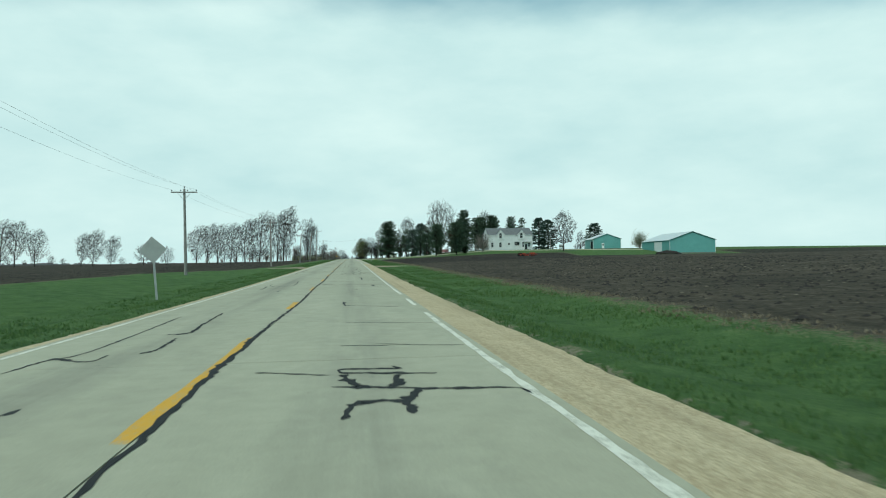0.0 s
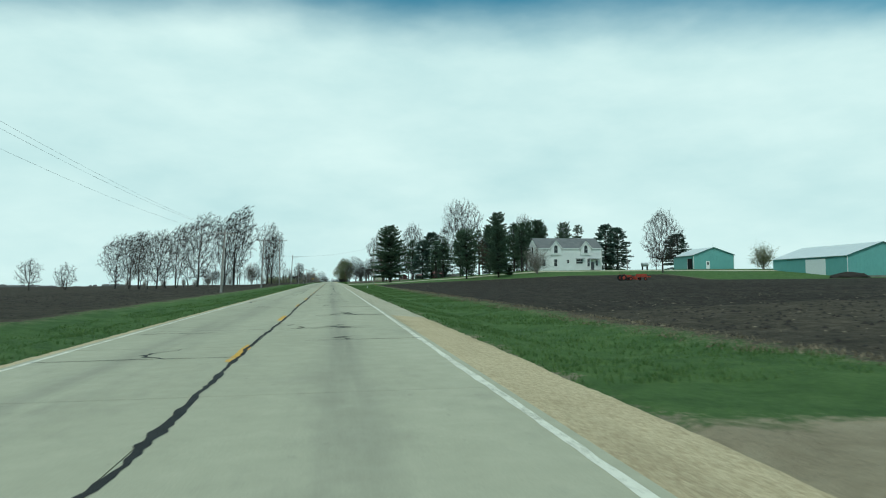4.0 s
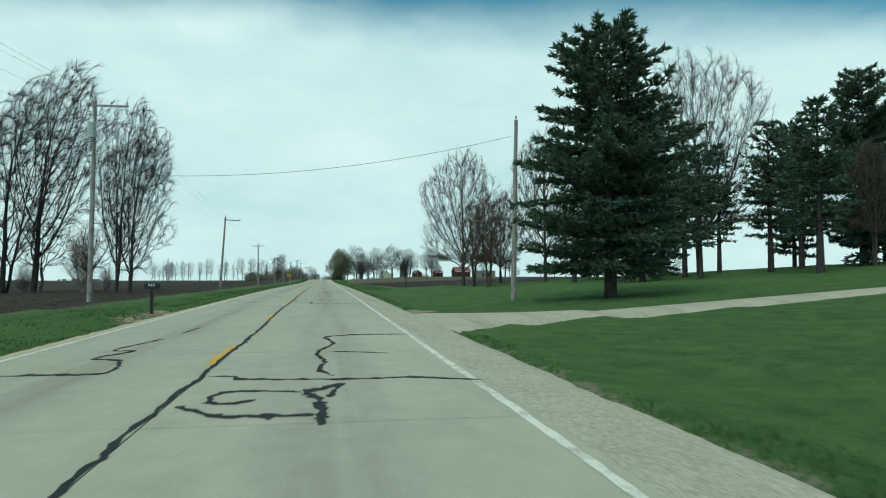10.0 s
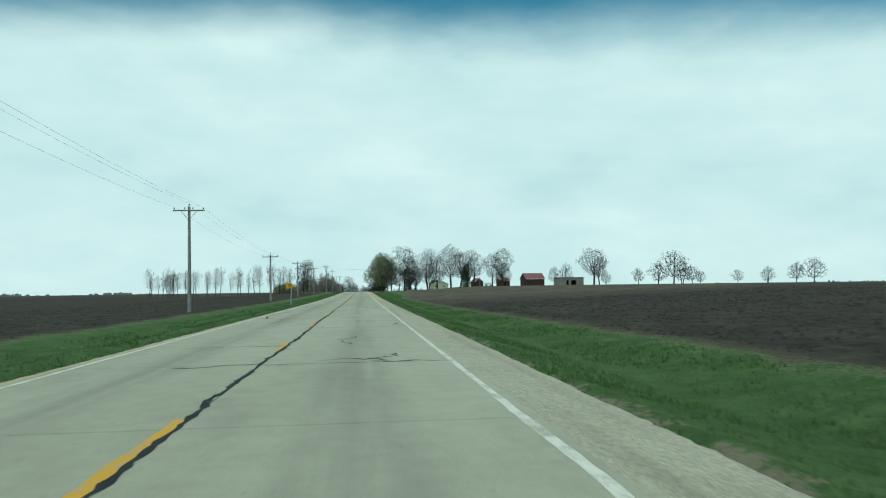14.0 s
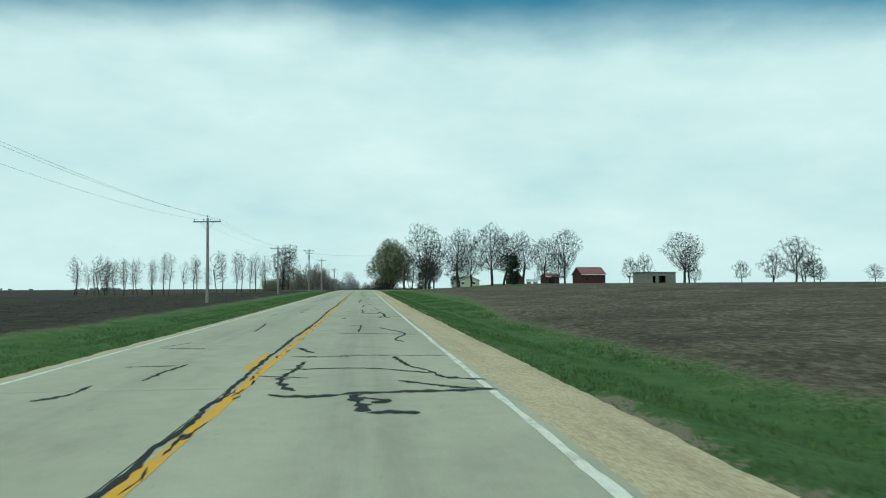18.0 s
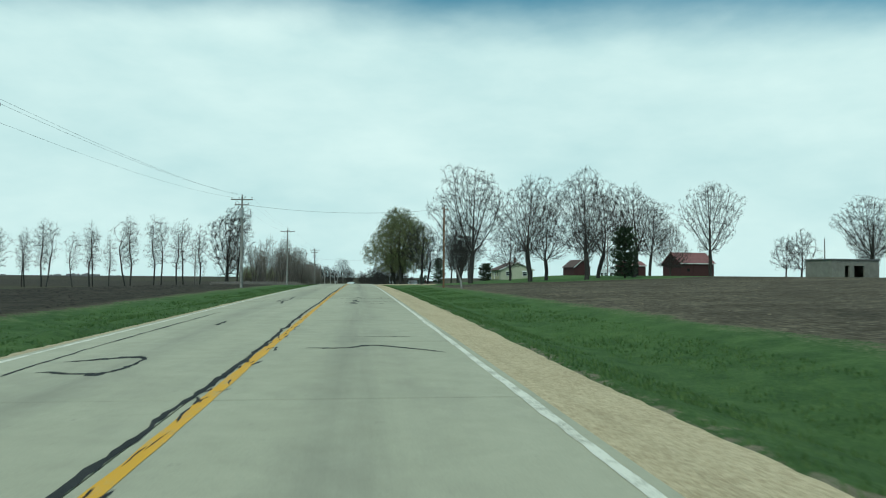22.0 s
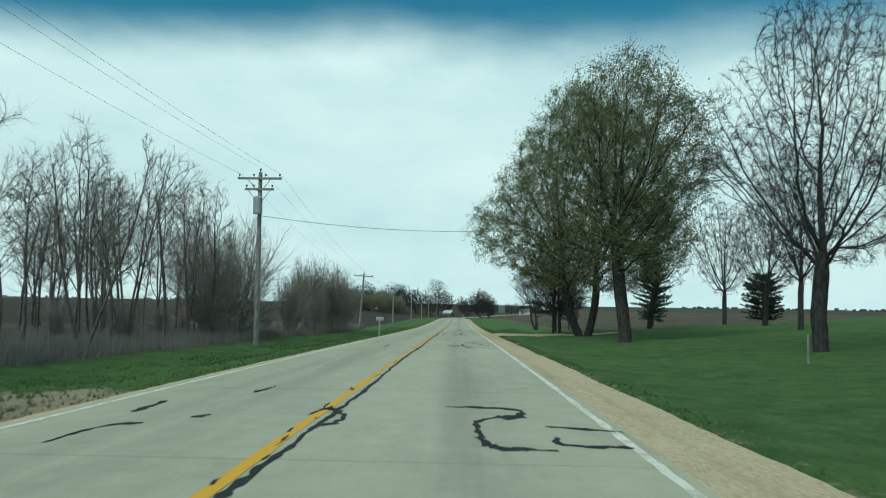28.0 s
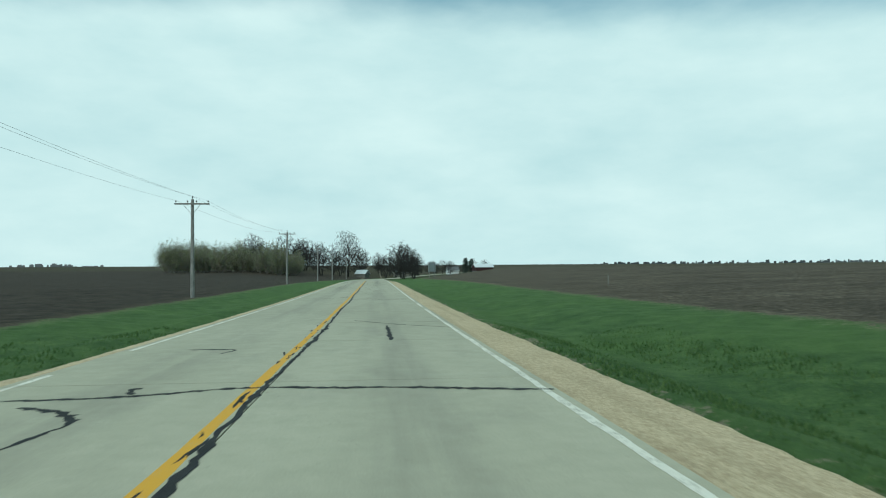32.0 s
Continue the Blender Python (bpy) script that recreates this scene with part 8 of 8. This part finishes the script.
# broken trunk leaning in the verge and the snapped stump by the dying tree
b = Wood()
b.tube([(0, 0, -.3), (-.15, 0, .8), (-.45, .1, 1.7), (-.7, .1, 2.3)], [.12, .11, .08, .03], 8)
lt = thing("leaning_dead_trunk", "pale broken dead trunk leaning in the verge", "dead trunk", pose(12.8, 615.5, zl(12.8, 615.5)))
part("trunk", b.mesh("trunk", M_POLE), lt)
b = Wood()
b.tube([(0, 0, -.3), (-.02, 0, .8), (-.10, 0, 1.6), (-.20, .05, 2.3), (-.30, .1, 2.8)], [.24, .19, .15, .11, .05], 8)
b.tube([(-.10, 0, 1.6), (.25, 0, 1.9), (.62, .05, 1.95), (1.05, .1, 2.25)], [.10, .07, .04, .012], 6)
b.tube([(-.18, 0, 2.2), (.12, 0, 2.5), (.5, 0, 2.45), (.8, 0, 2.3)], [.07, .045, .03, .01], 5)
b.tube([(.25, 0, 1.9), (.35, 0, 2.2), (.3, .1, 2.5)], [.04, .025, .01], 5)
st = thing("snapped_tree_trunk", "snapped dead trunk with a few bent limbs", "dead trunk", pose(12.55, 781.5, zl(12.55, 781.5)))
part("trunk", b.mesh("trunk", M_BARK_DARK), st)


# ---- grass tufts, straw and clods ----
def tufts(n, xr, yr, h, seed, keep, lean=.5, width=.06, blades=3):
    r = np.random.default_rng(seed)
    x, y = r.uniform(*xr, n), r.uniform(*yr, n)
    k = keep(x, y)
    x, y = x[k], y[k]
    n = len(x)
    x, y = np.repeat(x, blades), np.repeat(y, blades)
    m = len(x)
    x, y = x + r.normal(0, .05, m), y + r.normal(0, .05, m)
    z = zland(x, y) - .02
    a = r.uniform(0, 6.283, m)
    hh = h * r.uniform(.5, 1.3, m)
    w = width * r.uniform(.6, 1.3, m)
    dx, dy = np.cos(a), np.sin(a)
    b = r.uniform(0, 6.283, m)
    l = lean * hh * r.uniform(.1, 1, m)
    V = np.stack([np.stack([x - dx * w, y - dy * w, z], 1), np.stack([x + dx * w, y + dy * w, z], 1),
                  np.stack([x + np.cos(b) * l, y + np.sin(b) * l, z + hh], 1)], 1).reshape(-1, 3)
    return V, np.arange(m * 3).reshape(-1, 3)


def on_turf(x, y):
    lawn = (x > 5.6) & (((y > 258) & (y < 340)) | ((y > 642) & (y < 766)))
    return ~lawn & (field_of(x, y) < -.3) & ~((np.abs(y - 275 - .35 * (np.abs(x) - 4)) < 6.5) & (x > 0)) & ~((np.abs(y - 659.5) < 7.5) & (x > 0) & (x < 16)) & ~((np.abs(y - 749) < 5) & (x > 0)) & ~((np.abs(y - 102.5) < 8) & (np.abs(x) < 15))


for nm, lab, n, xr, yr, h, seed, keep, mat, w in (
        ("verge_grass", "short green verge grass beside the road", 110000, (4.95, 10.5), (-5, 800), .085, 1, on_turf, M_GRASS, .022),
        ("verge_grass", "short green verge grass beside the road", 60000, (-9, -4.2), (-5, 800), .085, 2, on_turf, M_GRASS, .022)):
    V, F = tufts(n, xr, yr, h, seed, keep, width=w)
    tagged(new(nm, fast_mesh(nm, V, F, mat)), lab, "grass", kind="stuff")
edge_keep = lambda x, y: (np.abs(field_of(x, y)) < .9) & (brush_of(x, y) < .1) & (y < 262)
V, F = tufts(30000, (8, 17), (-10, 200), .09, 6, edge_keep, 1.2, .02)
tagged(new("dead_grass", fast_mesh("dead_grass", V, F, M_STRAW)), "pale dead grass along the field edge", "dead grass", kind="stuff")
V, F = tufts(70000, (-26, -8), (676, 790), .62, 8, lambda x, y: brush_of(x, y) > .2, .5, .012)
tagged(new("dead_weeds", fast_mesh("dead_weeds", V, F, M_BRUSH)), "grey-brown dry weeds under the brush", "weeds", kind="stuff")


def clods(n, xr, yr, seed, size, mat, nm, lab, flat=.6):
    r = np.random.default_rng(seed)
    x, y = r.uniform(*xr, n), r.uniform(*yr, n)
    k = field_of(x, y) > .3
    x, y = x[k], y[k]
    z = zland(x, y)
    m = len(x)
    s = size * r.uniform(.4, 1.4, (m, 1, 1))
    base = np.array([(1, 0, 0), (-.5, .87, 0), (-.5, -.87, 0), (0, 0, flat)])[None] * s
    ang = r.uniform(0, 6.28, m)
    c, q = np.cos(ang)[:, None], np.sin(ang)[:, None]
    st = r.uniform(.5, 1.6, (m, 1))
    V = np.stack([x[:, None] + (base[:, :, 0] * c - base[:, :, 1] * q) * st, y[:, None] + (base[:, :, 0] * q + base[:, :, 1] * c), z[:, None] + base[:, :, 2]], -1).reshape(-1, 3)
    i = np.arange(m)[:, None] * 4
    F = np.stack([i + np.array([[0, 1, 3]]), i + np.array([[1, 2, 3]]), i + np.array([[2, 0, 3]])], 1).reshape(-1, 3)
    tagged(new(nm, fast_mesh(nm, V, F, mat)), lab, "clods", kind="stuff")


clods(34000, (10, 45), (-10, 420), 11, .10, M_CLOD, "soil_clods", "dark clods of tilled soil")
clods(16000, (-40, -10.5), (0, 690), 12, .10, M_CLOD, "soil_clods", "dark clods of tilled soil")
clods(2500, (10.5, 40), (-10, 140), 15, .07, M_STRAW, "corn_stubble", "pale scraps of corn stubble on the soil", .35)
clods(2200, (10.5, 40), (470, 650), 13, .07, M_STRAW, "corn_stubble", "pale scraps of corn stubble on the soil", .35)

# ---- concrete slabs, last ----
y = -38.0
SLAB = 6.15
while y < 895:
    z0, z1 = float(zroad(y)), float(zroad(y + SLAB))
    for xa, xb in ((ROAD_L, -0.008), (0.008, ROAD_R)):
        g, s = 0.010, 0.0015 * math.sin(y * 7 + xa)
        V = [(xa, y + g, z0 + s), (xb, y + g, z0 + s), (xb, y + SLAB - g, z1 + s), (xa, y + SLAB - g, z1 + s)]
        V += [(a, b, c - 0.16) for a, b, c in V]
        F = [(0, 1, 2, 3), (0, 4, 5, 1), (1, 5, 6, 2), (2, 6, 7, 3), (3, 7, 4, 0)]
        part("slab", mesh_of("slab", V, F, M_CONCRETE), road)
    y += SLAB
